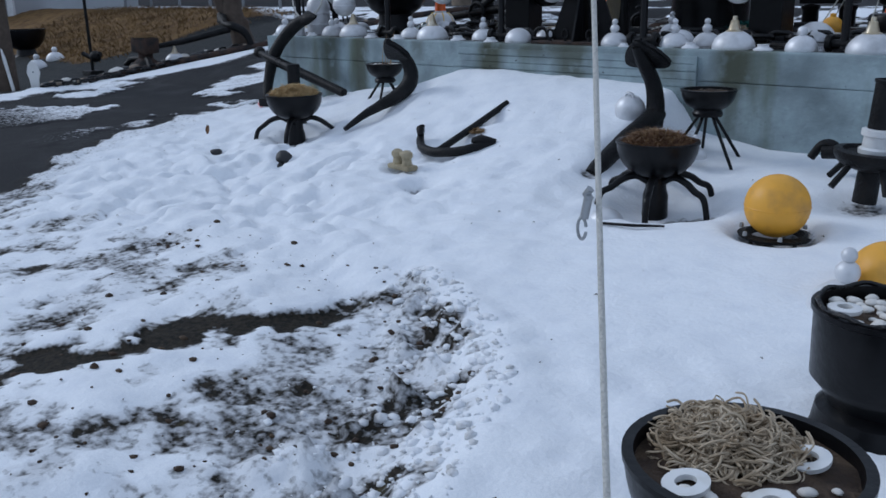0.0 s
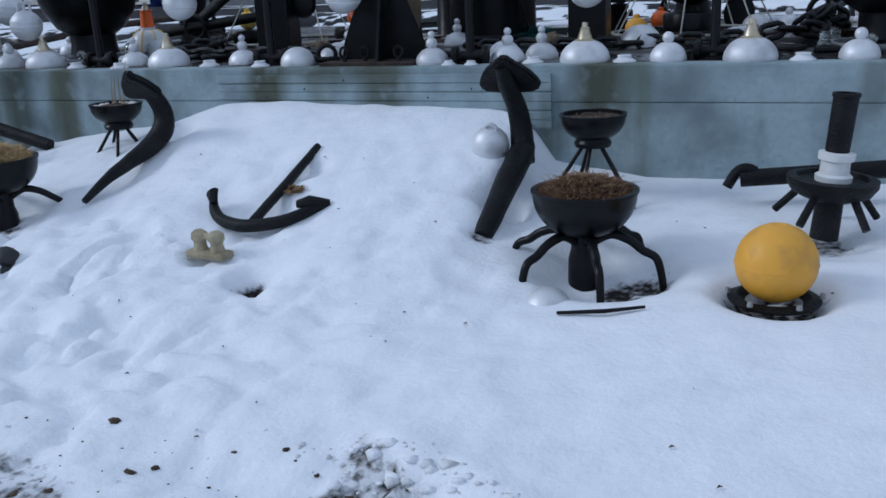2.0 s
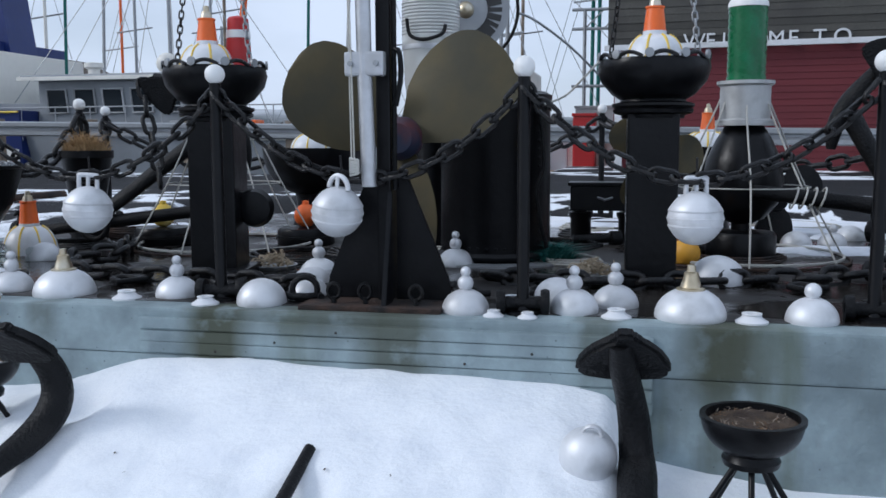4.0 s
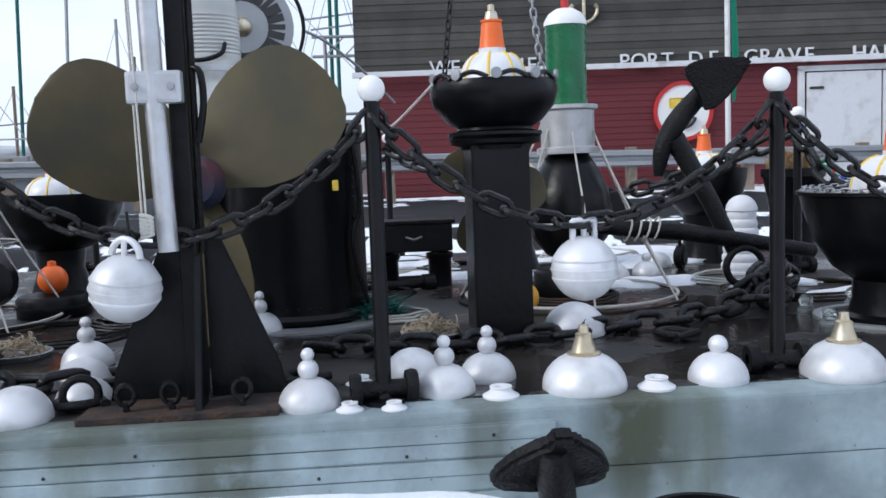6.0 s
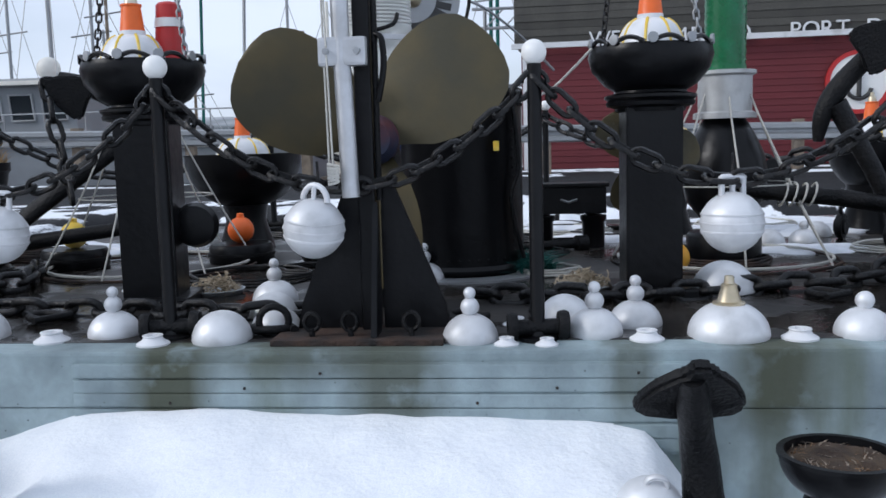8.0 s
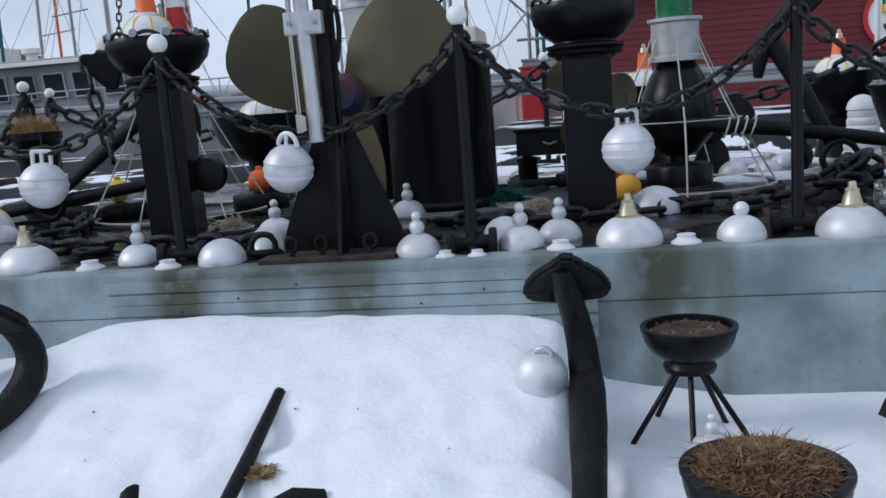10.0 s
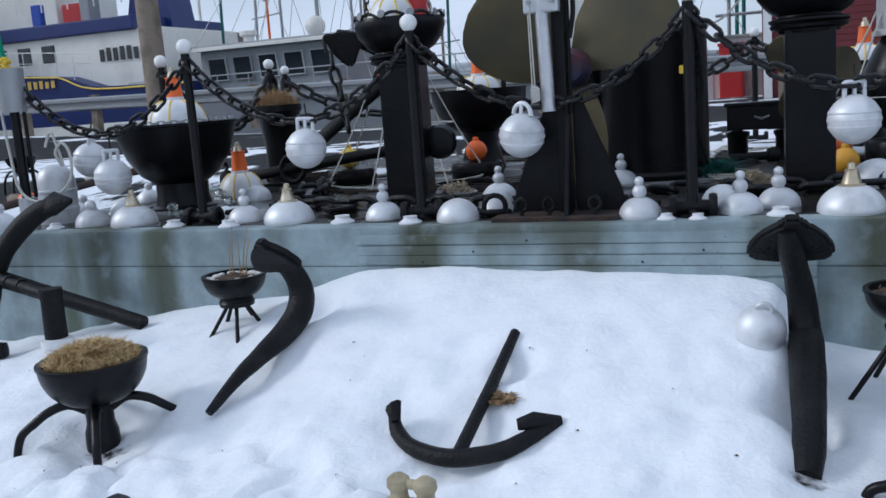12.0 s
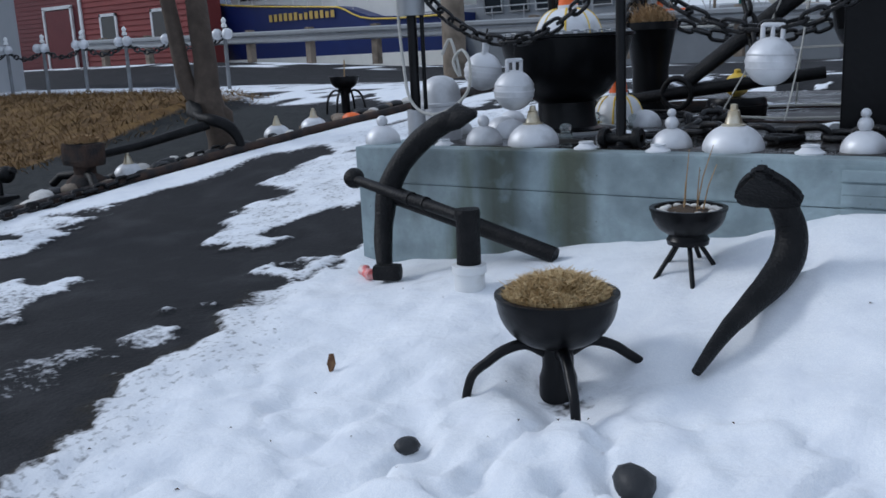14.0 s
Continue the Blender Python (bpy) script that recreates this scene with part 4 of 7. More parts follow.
def bowl_column(u, v, turn, label, red):
    t = thing("bowl_column", label, "column", pose(u, v, DECK_Z, 0, 0, turn), "square black columns with bowls")
    part("foot", block(0.36, 0.36, 0.05, 0.012), BLACK, t)
    part("shaft", block(0.245, 0.245, 0.80, 0.012, pose(0, 0, 0.04)), BLACK, t)
    part("moulding", lathe([(0, 0.82), (0.15, 0.82), (0.155, 0.835), (0.19, 0.845), (0.195, 0.86), (0.185, 0.868), (0.20, 0.878), (0.20, 0.89), (0.16, 0.90), (0.15, 0.93), (0, 0.93)], 32), BLACK, t)
    bowl = part("bowl", lathe([(0, 0.90), (0.14, 0.90), (0.20, 0.935), (0.255, 1.00), (0.272, 1.06), (0.265, 1.09), (0.262, 1.10), (0.24, 1.10), (0.235, 1.07), (0, 1.05)], 40), BLACK, t)
    if red:
        part("side_wheel", lathe([(0, -0.05), (0.05, -0.05), (0.09, -0.04), (0.105, 0), (0.09, 0.04), (0.05, 0.05), (0, 0.05)], 22, pose(0.19, 0.02, 0.36, 90, 0, 0)), BLACK, t)
    for k in range(10):
        a = 2 * math.pi * (k + 0.3) / 10
        part("rim_chain", tube([(0.262 * math.cos(a + s), 0.262 * math.sin(a + s), 1.10 + 0.022 * math.sin(math.pi * i / 8)) for i, s in enumerate(np.linspace(0, 0.5, 9))], 0.010, 6), CHAIN, bowl)
        part("rim_disc", lathe([(0, -0.006), (0.022, -0.006), (0.022, 0.006), (0, 0.008)], 14, pose(0.268 * math.cos(a), 0.268 * math.sin(a), 1.115, 0, 90, math.degrees(a))), GALV, bowl, "round silver disc")
    return t


bowl_column(4.76, 1.10, 2, "square black iron column carrying a round bowl", False)
bowl_column(2.50, 0.98, 8, "square black iron column carrying a round bowl", True)
striped_buoy("striped_buoy", "orange-capped white buoy with yellow stripes in a bowl", 4.76, 1.10, DECK_Z + 1.055, 0.150, 0.165, 0.054, 0.125)
striped_buoy("striped_buoy", "orange-capped white buoy with yellow stripes in a bowl", 2.46, 0.98, DECK_Z + 1.055, 0.150, 0.165, 0.054, 0.125)
for u, v in ((4.76, 1.10), (2.50, 0.98)):
    for s in (-1, 1):
        a = Vector((u + s * 0.21, v - 0.02, DECK_Z + 1.10))
        chain([a, (u + s * 0.15, v, DECK_Z + 1.62)], "thin grey chain rising from the bowl", PALELINK if s > 0 else LINK, 0.088, "bowl chains", 0.42)


def wide_bowl(u, v, label):
    t = thing("wide_bowl", label, "bowl planter", pose(u, v, DECK_Z), "wide black bowls")
    bowl = part("bowl", lathe([(0, 0.18), (0.17, 0.18), (0.26, 0.24), (0.34, 0.36), (0.385, 0.50), (0.40, 0.562), (0.415, 0.567), (0.415, 0.582), (0.37, 0.582), (0.34, 0.5), (0, 0.48)], 44), BLACK, t)
    part("foot", lathe([(0, 0), (0.22, 0), (0.22, 0.02), (0.19, 0.035), (0.175, 0.10), (0.175, 0.19), (0, 0.19)], 32), BLACK, t)
    part("soil", soil_disc(0.37, 0.555, 0.02, 4), SOIL, bowl)
    for k in range(60):
        a = 2 * math.pi * k / 60
        share("rim_link", PALELINK, bowl, pose(0.385 * math.cos(a), 0.385 * math.sin(a), 0.588, 20 + 60 * (k % 2), 0, math.degrees(a) + 90) @ Matrix.Scale(0.46, 4))
    part("ring_plate", lathe([(0.30, 0.0), (0.34, 0.0), (0.34, 0.018), (0.30, 0.018), (0.30, 0.0)], 40), GALV, t, "grey steel ring round the foot")
    return t


def jar_profile(r, h):
    return [(0, 0), (r, 0), (r * 1.05, h * 0.15), (r, h * 0.3), (r * 0.7, h * 0.4), (r * 0.75, h * 0.5), (r * 0.95, h * 0.6), (r * 0.8, h * 0.85), (r * 0.4, h), (0, h)]


JAR = bpy.data.meshes.new("insulator")
jb = lathe(jar_profile(0.038, 0.085), 18)
jb.to_mesh(JAR)
jb.free()
JAR.materials.append(CLEAR)
for cu, cv in ((0.78, 1.02), (6.60, 1.12)):
    for k in range(7):
        a = 2 * math.pi * k / 7 - 2.0
        jar = tagged(new("glass_insulator", JAR), "clear glass insulator standing round the bowl", "insulator", "glass insulators")
        jar.matrix_basis = pose(cu + 0.42 * math.cos(a), cv + 0.42 * math.sin(a), DECK_Z + 0.001, 0, 0, 40 * k)
wide_bowl(0.78, 1.02, "wide black iron bowl rimmed with grey chain")
wide_bowl(6.55, 1.12, "wide black iron bowl rimmed with grey chain")
striped_buoy("striped_buoy", "large orange-capped white buoy with yellow stripes", 0.80, 1.02, DECK_Z + 0.565, 0.20, 0.17, 0.058, 0.14)
striped_buoy("striped_buoy", "large orange-capped white buoy with yellow stripes", 6.56, 1.12, DECK_Z + 0.565, 0.20, 0.17, 0.058, 0.14)
striped_buoy("striped_buoy", "orange-capped buoy standing on the platform", 0.85, 1.62, DECK_Z, 0.17, 0.18, 0.06, 0.15)


# ---------------------------------------------------------------- the harbour shed with its sign
harbour_shed = thing("harbour_shed", "dark red clapboard harbour shed with a shingled upper wall", "building", pose(4.15, 17.7, 1.15, 0, 0, -4.6))
W_SHED = 22.0
part("wall", block(W_SHED, 8, 2.78, 0.0, pose(W_SHED / 2, 4.02, 0)), CLAP, harbour_shed)
part("upper_wall", block(W_SHED + 0.3, 8.2, 4.6, 0.0, pose(W_SHED / 2, 4.1, 2.80)), SHINGLE, harbour_shed, "grey weathered shingles")
part("eave_board", block(W_SHED + 0.4, 0.10, 0.12, 0.01, pose(W_SHED / 2, -0.20, 2.70)), TRIM, harbour_shed, "white painted eave board")
part("corner_board", block(0.18, 0.06, 2.70, 0.008, pose(0.12, -0.02, 0)), TRIM, harbour_shed, "white corner board")
for k in range(19):
    part("clapboard", block(W_SHED - 0.4, 0.022, 0.150, 0.004, pose(W_SHED / 2 + 0.2, 0.006, 0.01 + k * 0.142, -5, 0, 0)), CLAP, harbour_shed)
SHINGLE_MESH = []
for k in range(5):
    b = block(0.10 + 0.022 * k, 0.02, 0.20, 0.003)
    me = bpy.data.meshes.new("shingle")
    b.to_mesh(me)
    b.free()
    me.materials.append(SHINGLE)
    SHINGLE_MESH.append(me)
for row in range(26):
    part("shingle_course", block(W_SHED + 0.3, 0.02, 0.19, 0.003, pose(W_SHED / 2, -0.005 - 0.004 * (row % 2), 2.82 + row * 0.165, -4.5, 0, 0)), SHINGLE, harbour_shed)
for k in range(2):
    leaf = part("door_leaf", block(1.66, 0.07, 2.45, 0.01, pose(10.75 + 1.70 * k, -0.06, 0.02)), TRIM, harbour_shed, "white painted plank shed door")
    for z in (0.25, 2.1):
        part("hinge", block(0.32, 0.02, 0.06, 0.004, pose(10.75 + 1.70 * k + (-0.62 if k == 0 else 0.62), -0.105, z)), DARKBAR, leaf, "black strap hinge")
part("door_frame", joined(block(0.14, 0.08, 2.56, 0.008, pose(9.80, -0.05, 0.0)), block(0.14, 0.08, 2.56, 0.008, pose(13.40, -0.05, 0.0)), block(3.74, 0.08, 0.12, 0.008, pose(11.6, -0.05, 2.50))), TRIM, harbour_shed)


def letter(ch, x, z, size, mat, parent, y, depth=0.03, name="letter", stretch=1.0):
    cu = bpy.data.curves.new("letter", "FONT")
    cu.body, cu.size, cu.extrude, cu.align_x = ch, size, depth, "CENTER"
    tmp = bpy.data.objects.new("letter", cu)
    me = bpy.data.meshes.new_from_object(tmp)
    bpy.data.objects.remove(tmp)
    bpy.data.curves.remove(cu)
    me.materials.append(mat)
    ob = new(name, me)
    ob.parent = parent
    ob.matrix_basis = pose(x, y, z, 90, 0, 0) @ Matrix.Diagonal((stretch, 1, 1, 1))
    return ob


for word, x0, x1 in (("WELCOME", 1.75, 3.80), ("TO", 4.33, 4.78), ("PORT", 5.86, 6.82), ("DE", 7.45, 7.85), ("GRAVE", 8.68, 9.98), ("HARBOUR", 11.1, 13.1)):
    for i, ch in enumerate(word):
        letter(ch, x0 + (x1 - x0) * i / max(1, len(word) - 1), 2.715, 0.46, TRIM, harbour_shed, -0.05)
# white anchor over the sign, round sign on the wall
part("anchor_sign", joined(tube([(4.98, -0.06, 5.2), (4.98, -0.06, 3.78)], 0.045, 8), tube(arc(4.98, 4.05, 0.30, 180, 360, 16, -0.06), 0.04, 8), tube([(4.66, -0.06, 4.06), (4.74, -0.06, 4.14)], 0.05, 6), tube([(5.30, -0.06, 4.06), (5.22, -0.06, 4.14)], 0.05, 6)), BRASS, harbour_shed, "pale painted anchor ornament")
round_sign = part("round_sign", lathe([(0, -0.03), (0.62, -0.03), (0.62, 0.02), (0, 0.02)], 40, pose(7.15, -0.08, 1.72, 90, 0, 0)), BALLWHITE, harbour_shed, "round white sign with a red rim")
part("red_rim", lathe([(0.58, -0.04), (0.67, -0.04), (0.67, 0.04), (0.58, 0.04), (0.58, -0.04)], 40, pose(7.15, -0.08, 1.72, 90, 0, 0)), RED, round_sign)
part("emblem", joined(tube([(7.15, -0.14, 2.0), (7.15, -0.14, 1.42)], 0.05, 8), tube(arc(7.15, 1.62, 0.25, 190, 350, 12, -0.14), 0.045, 8)), DARKBAR, round_sign, "black anchor emblem")
part("emblem_patch", block(0.34, 0.03, 0.22, 0.05, pose(7.0, -0.12, 1.80)), YELLOWPAINT, round_sign)

# ---------------------------------------------------------------- road side: guard rail, pole, sheds, boats
rail = thing("guard_rail", "galvanised steel guard rail along the road", "guard rail", pose(0, 0, 0))
RAIL_V = 14.0


def rail_beam():
    bm = bmesh.new()
    sec = [(0, 0), (-0.05, 0.03), (-0.05, 0.10), (0.02, 0.14), (0.02, 0.18), (-0.05, 0.22), (-0.05, 0.29), (0, 0.32)]
    a = [bm.verts.new((-24, y, z + 0.52)) for y, z in sec]
    b = [bm.verts.new((22, y, z - 0.20)) for y, z in sec]
    for i in range(len(sec) - 1):
        bm.faces.new((a[i], a[i + 1], b[i + 1], b[i]))
    r = bmesh.ops.extrude_face_region(bm, geom=bm.faces[:])
    bmesh.ops.translate(bm, vec=(0, 0.012, 0), verts=[v for v in r["geom"] if isinstance(v, bmesh.types.BMVert)])
    bmesh.ops.recalc_face_normals(bm, faces=bm.faces)
    return bm


rb = part("beam", rail_beam(), GALV, rail)
rb.matrix_basis = pose(0, RAIL_V, 1.70)
for k in range(20):
    x = -23 + k * 2.3
    part("rail_post", block(0.18, 0.2, 1.0, 0.01, pose(x, RAIL_V + 0.14, 1.22 - 0.0156 * x)), WOOD, rail)
utility_pole = link("utility_pole", tube([(-5.55, 9.0, 1.1), (-5.57, 9.0, 4), (-5.6, 9.0, 9.0)], [0.21, 0.19, 0.16], 16), WOOD)
tagged(utility_pole, "weathered round wooden utility pole by the road", "utility pole")

red_shed = thing("red_shed", "faded red clapboard shed with white corner boards", "shed", pose(-26.9, 16.0, 1.1))
part("wall", block(6.4, 1.0, 4.8, 0.0, pose(3.2, 0.52, 0)), REDSHED, red_shed)
for k in range(25):
    part("clapboard", block(6.3, 0.05, 0.19, 0.006, pose(3.2, -0.01, 0.02 + k * 0.19, -9, 0, 0)), REDSHED, red_shed)
for x in (0.06, 6.34):
    part("corner_board", block(0.16, 0.09, 4.8, 0.01, pose(x, -0.03, 0)), TRIM, red_shed, "white corner board")
part("roof", prism([(-0.3, 4.8), (6.7, 4.8), (3.2, 7.0)], 1.6), SHINGLE, red_shed).location = (0, 0.5, 0)
for x in (1.7, 4.6):
    part("window", block(0.8, 0.06, 1.0, 0.02, pose(x, -0.05, 1.3)), GLASS, red_shed)
    part("window_frame", joined(block(1.0, 0.05, 0.1, 0.0, pose(x, -0.07, 1.22)), block(1.0, 0.05, 0.1, 0.0, pose(x, -0.07, 2.3)), block(0.1, 0.05, 1.2, 0.0, pose(x - 0.45, -0.07, 1.2)), block(0.1, 0.05, 1.2, 0.0, pose(x + 0.45, -0.07, 1.2))), TRIM, red_shed)
maroon_shed = thing("maroon_shed", "dark maroon clapboard shed beside the road", "shed", pose(-40.2, 16.2, 1.1))
part("wall", block(13.2, 6, 4.2, 0.0, pose(6.6, 3.02, 0)), CLAP, maroon_shed)
for k in range(25):
    part("clapboard", block(13.1, 0.03, 0.18, 0.004, pose(6.6, 0.0, 0.02 + k * 0.165, -5, 0, 0)), CLAP, maroon_shed)
part("eave_board", block(13.6, 0.12, 0.16, 0.01, pose(6.6, -0.28, 4.22)), TRIM, maroon_shed, "weathered white eave board")
part("roof", prism([(-0.45, 4.3), (7.0, 4.3), (3.2, 6.6)], 13.6), SHINGLE, maroon_shed).matrix_basis = pose(6.6, 0, 0, 0, 0, 90)
part("door_leaf", block(1.6, 0.07, 2.3, 0.01, pose(11.6, -0.05, 0.4)), CLAP, maroon_shed)
part("door_frame", joined(block(0.12, 0.08, 2.4, 0.0, pose(10.7, -0.06, 0.4)), block(0.12, 0.08, 2.4, 0.0, pose(12.5, -0.06, 0.4)), block(1.92, 0.08, 0.12, 0.0, pose(11.6, -0.06, 2.75))), TRIM, maroon_shed, "worn white door trim")


def hull_mesh(length, beam, rail_pts, keel, n=24):
    """A hull along x, bow at x = 0; rail_pts gives the height of the sheer along it."""
    bm = bmesh.new()
    rows = []
    for i in range(n + 1):
        f = i / n
        half = beam / 2 * min(1.0, (f * 3.2) ** 0.6 if f > 0 else 0.02)
        top = float(np.interp(f, [p[0] for p in rail_pts], [p[1] for p in rail_pts]))
        x = f * length
        rake = (1 - f) * 1.2 * (1 if f < 0.4 else 0)
        rows.append([bm.verts.new((x - (rake if k in (0, 6) else 0), y, z)) for k, (y, z) in enumerate([(-half, top), (-half * 0.97, (top + keel) / 2), (-half * 0.85, keel + 0.2), (0, keel), (half * 0.85, keel + 0.2), (half * 0.97, (top + keel) / 2), (half, top)])])
    for a, b in zip(rows, rows[1:]):
        for k in range(6):
            bm.faces.new((a[k], b[k], b[k + 1], a[k + 1]))
        bm.faces.new((a[6], b[6], b[0], a[0]))
    bm.faces.new(rows[-1])
    bm.faces.new(rows[0][::-1])
    bmesh.ops.recalc_face_normals(bm, faces=bm.faces)
    return smooth(bm, 30)


def bars(parent, mat, x, y, z, w, h, n, gap, name="mark", seed=1):
    """Plain upright bars in place of writing."""
    rnd = random.Random(seed)
    for k in range(n):
        part(name, block(w / n - gap, 0.02, h * rnd.uniform(0.75, 1.0), 0.0, pose(x + (k + 0.5) * w / n, y, z)), mat, parent)


blue_boat = thing("fishing_boat", "blue hulled fishing boat with a white wheelhouse", "boat", pose(-24.0, 20.0, 0))
part("hull", hull_mesh(13.0, 5.6, [(0, 4.3), (0.3, 3.50), (0.61, 3.18), (0.67, 3.11), (0.76, 2.73), (1, 2.68)], -0.4), NAVY, blue_boat)
part("rub_rail", tube([(1.2, -2.55, 3.82), (4, -2.84, 3.44), (8.0, -2.84, 3.14), (8.7, -2.84, 3.06), (9.87, -2.84, 2.68), (13, -2.84, 2.64)], 0.028, 8), YELLOWPAINT, blue_boat, "yellow painted rub rail")
part("boot_stripe", block(11.0, 0.05, 0.42, 0.0, pose(7.4, -2.74, 1.26)), BOATWHITE, blue_boat, "white stripe along the waterline")
house = part("wheelhouse", prism([(3.5, 2.6), (11.7, 2.5), (11.7, 4.34), (2.7, 4.34)], 4.2, 0.03), BOATWHITE, blue_boat)
part("upper_band", block(9.2, 4.5, 0.40, 0.04, pose(6.4, 0.0, 4.32)), NAVY, blue_boat, "blue painted band")
part("upper_house", block(4.0, 3.0, 1.7, 0.05, pose(5.2, 0.3, 4.7)), BOATWHITE, blue_boat)
for x, w, h, mat in ((7.6, 0.5, 1.0, BOATWHITE), (8.4, 0.7, 0.6, RED), (8.9, 0.35, 1.1, FARWALL), (7.0, 0.35, 0.7, CLOTHBLUE)):
    part("deck_gear", block(w, 0.5, h, 0.05, pose(x, -1.5, 4.72)), mat, blue_boat)
part("funnel", prism([(9.4, 4.3), (11.2, 4.3), (10.8, 7.0), (10.1, 7.0)], 1.2), NAVY, blue_boat)
for k in range(5):
    part("window", prism([(3.56 + k * 0.36, 3.62), (3.84 + k * 0.36, 3.62), (3.70 + k * 0.36, 4.12), (3.42 + k * 0.36, 4.12)], 0.06), GLASS, blue_boat).location = (0, -2.10, 0)
for k in range(3):
    part("window", block(0.5, 0.06, 0.52, 0.03, pose(5.75 + 0.95 * k, -2.10, 3.6)), GLASS, blue_boat)
bars(blue_boat, DARKBAR, 9.55, -2.13, 3.48, 1.5, 0.44, 6, 0.10, seed=3)
bars(blue_boat, GOLD, 5.55, -2.83, 2.82, 2.9, 0.24, 13, 0.09, seed=5)
for k in range(15):
    x = 1.0 + 0.62 * k
    part("rail_post", tube([(x, -2.7, 3.0), (x, -2.7, 4.4 - 0.05 * k)], 0.012, 6), BOATWHITE, blue_boat)
part("hand_rail", tube([(0.8, -2.7, 4.42), (9.8, -2.7, 3.72)], 0.016, 6), BOATWHITE, blue_boat)
part("hand_rail", tube([(0.8, -2.7, 4.05), (9.8, -2.7, 3.42)], 0.012, 6), BOATWHITE, blue_boat)
for k in range(7):
    part("rail_post", tube([(4.6 + k, -2.1, 5.1), (4.6 + k, -2.1, 6.0)], 0.022, 6), BOATWHITE, blue_boat)
part("hand_rail", tube([(4.6, -2.1, 6.0), (10.6, -2.1, 6.0)], 0.025, 6), BOATWHITE, blue_boat)
part("mast", tube([(9.0, 0, 6.5), (9.0, 0, 12.5)], 0.09, 8), BOATWHITE, blue_boat)

grey_boat = thing("fishing_boat", "grey fishing boat with a low wheelhouse", "boat", pose(-13.6, 19.5, 0))
part("hull", hull_mesh(12.5, 4.6, [(0, 2.6), (0.3, 2.2), (0.6, 1.95), (1, 1.9)], -0.4), BOATGREY, grey_boat)
part("wheelhouse", joined(block(4.4, 3.2, 1.7, 0.08, pose(4.9, 0, 1.8)), block(2.6, 3.0, 1.0, 0.05, pose(2.0, 0, 1.9))), BOATGREY, grey_boat)
part("roof", block(5.0, 3.6, 0.12, 0.04, pose(4.8, 0, 3.5)), FARWALL, grey_boat)
for k in range(5):
    out = [(3.02 + k * 0.82, 2.62), (3.60 + k * 0.82, 2.62), (3.54 + k * 0.82, 3.24), (2.96 + k * 0.82, 3.24)]
    pane = part("window", prism(out, 0.05), GLASS, grey_boat)
    pane.location = (0, -1.61, 0)
    part("window_frame", tube([(x, -0.03, z) for x, z in out], 0.035, 6, closed=True), FARWALL, pane)
part("gunwale", tube([(0.3, -1.9, 2.55), (3.6, -2.32, 2.22), (7.5, -2.32, 1.98), (12.4, -2.32, 1.93)], 0.07, 8), BOATWHITE, grey_boat, "pale rubbing strake")
for k in range(12):
    part("rail_post", tube([(0.6 + k, -2.2, 1.9), (0.6 + k, -2.2, 2.75)], 0.016, 6), GALV, grey_boat)
part("hand_rail", tube([(0.6, -2.2, 2.75), (11.6, -2.2, 2.75)], 0.018, 6), GALV, grey_boat)
part("roof_edge", block(5.1, 0.06, 0.10, 0.01, pose(4.8, -1.83, 3.46)), BOATWHITE, grey_boat)
part("vent", lathe([(0, 3.6), (0.16, 3.6), (0.16, 3.85), (0.26, 3.9), (0.26, 4.02), (0, 4.06)], 14, pose(3.6, -0.4, 0)), BOATWHITE, grey_boat)
for x in (6.9, 8.6, 10.0):
    part("life_box", block(0.7, 0.5, 0.45, 0.05, pose(x, -1.5, 1.95)), ORANGE if x == 8.6 else FARWALL, grey_boat)
part("radar_dome", lathe(ball_profile(0.3, 4.0, 8), 16, pose(5.6, 0, 0)), BOATWHITE, grey_boat)
part("mast", tube([(5.6, 0.2, 3.5), (5.6, 0.2, 9.0)], 0.06, 8), GALV, grey_boat)
part("spreader", tube([(4.6, 0.2, 6.3), (6.6, 0.2, 6.4)], 0.04, 6), GALV, grey_boat)
part("boom", tube([(7.4, 0, 2.0), (8.2, 0, 7.5)], 0.09, 8), ORANGE, grey_boat, "rust orange boom")
for k, (x, h) in enumerate(((2.0, 8.5), (3.2, 7.0), (9.4, 8.0), (10.5, 6.4))):
    part("mast", tube([(x, 0.6, 2.0), (x + 0.2, 0.6, h)], 0.045, 6), GALV if k % 2 else TEAL, grey_boat)
for k in range(8):
    x = 1.2 + 1.35 * k
    part("stay", tube([(5.6, 0.2, 8.8 - 0.2 * (k % 3)), (x, -1.4, 2.2)], 0.012, 5), GALV, grey_boat)
white_boat = thing("fishing_boat", "far white fishing boat moored at the wharf", "boat", pose(-3.4, 24, 0))
part("hull", hull_mesh(11, 4, [(0, 2.7), (0.4, 2.1), (1, 1.9)], -0.4), BOATWHITE, white_boat)
part("wheelhouse", block(3.4, 2.8, 1.9, 0.08, pose(3.4, 0, 2.0)), BOATWHITE, white_boat)
for k in range(3):
    part("window", block(0.7, 0.05, 0.5, 0.03, pose(2.4 + 0.95 * k, -1.42, 3.0)), GLASS, white_boat)
part("mast", tube([(4.2, 0, 3.8), (4.2, 0, 8.4)], 0.06, 8), GALV, white_boat)
part("spreader", tube([(3.4, 0, 6.2), (5.0, 0, 6.2)], 0.035, 6), GALV, white_boat)
for k in range(5):
    part("stay", tube([(4.2, 0, 8.2), (0.8 + 2.2 * k, -1.3, 2.1)], 0.012, 5), GALV, white_boat)

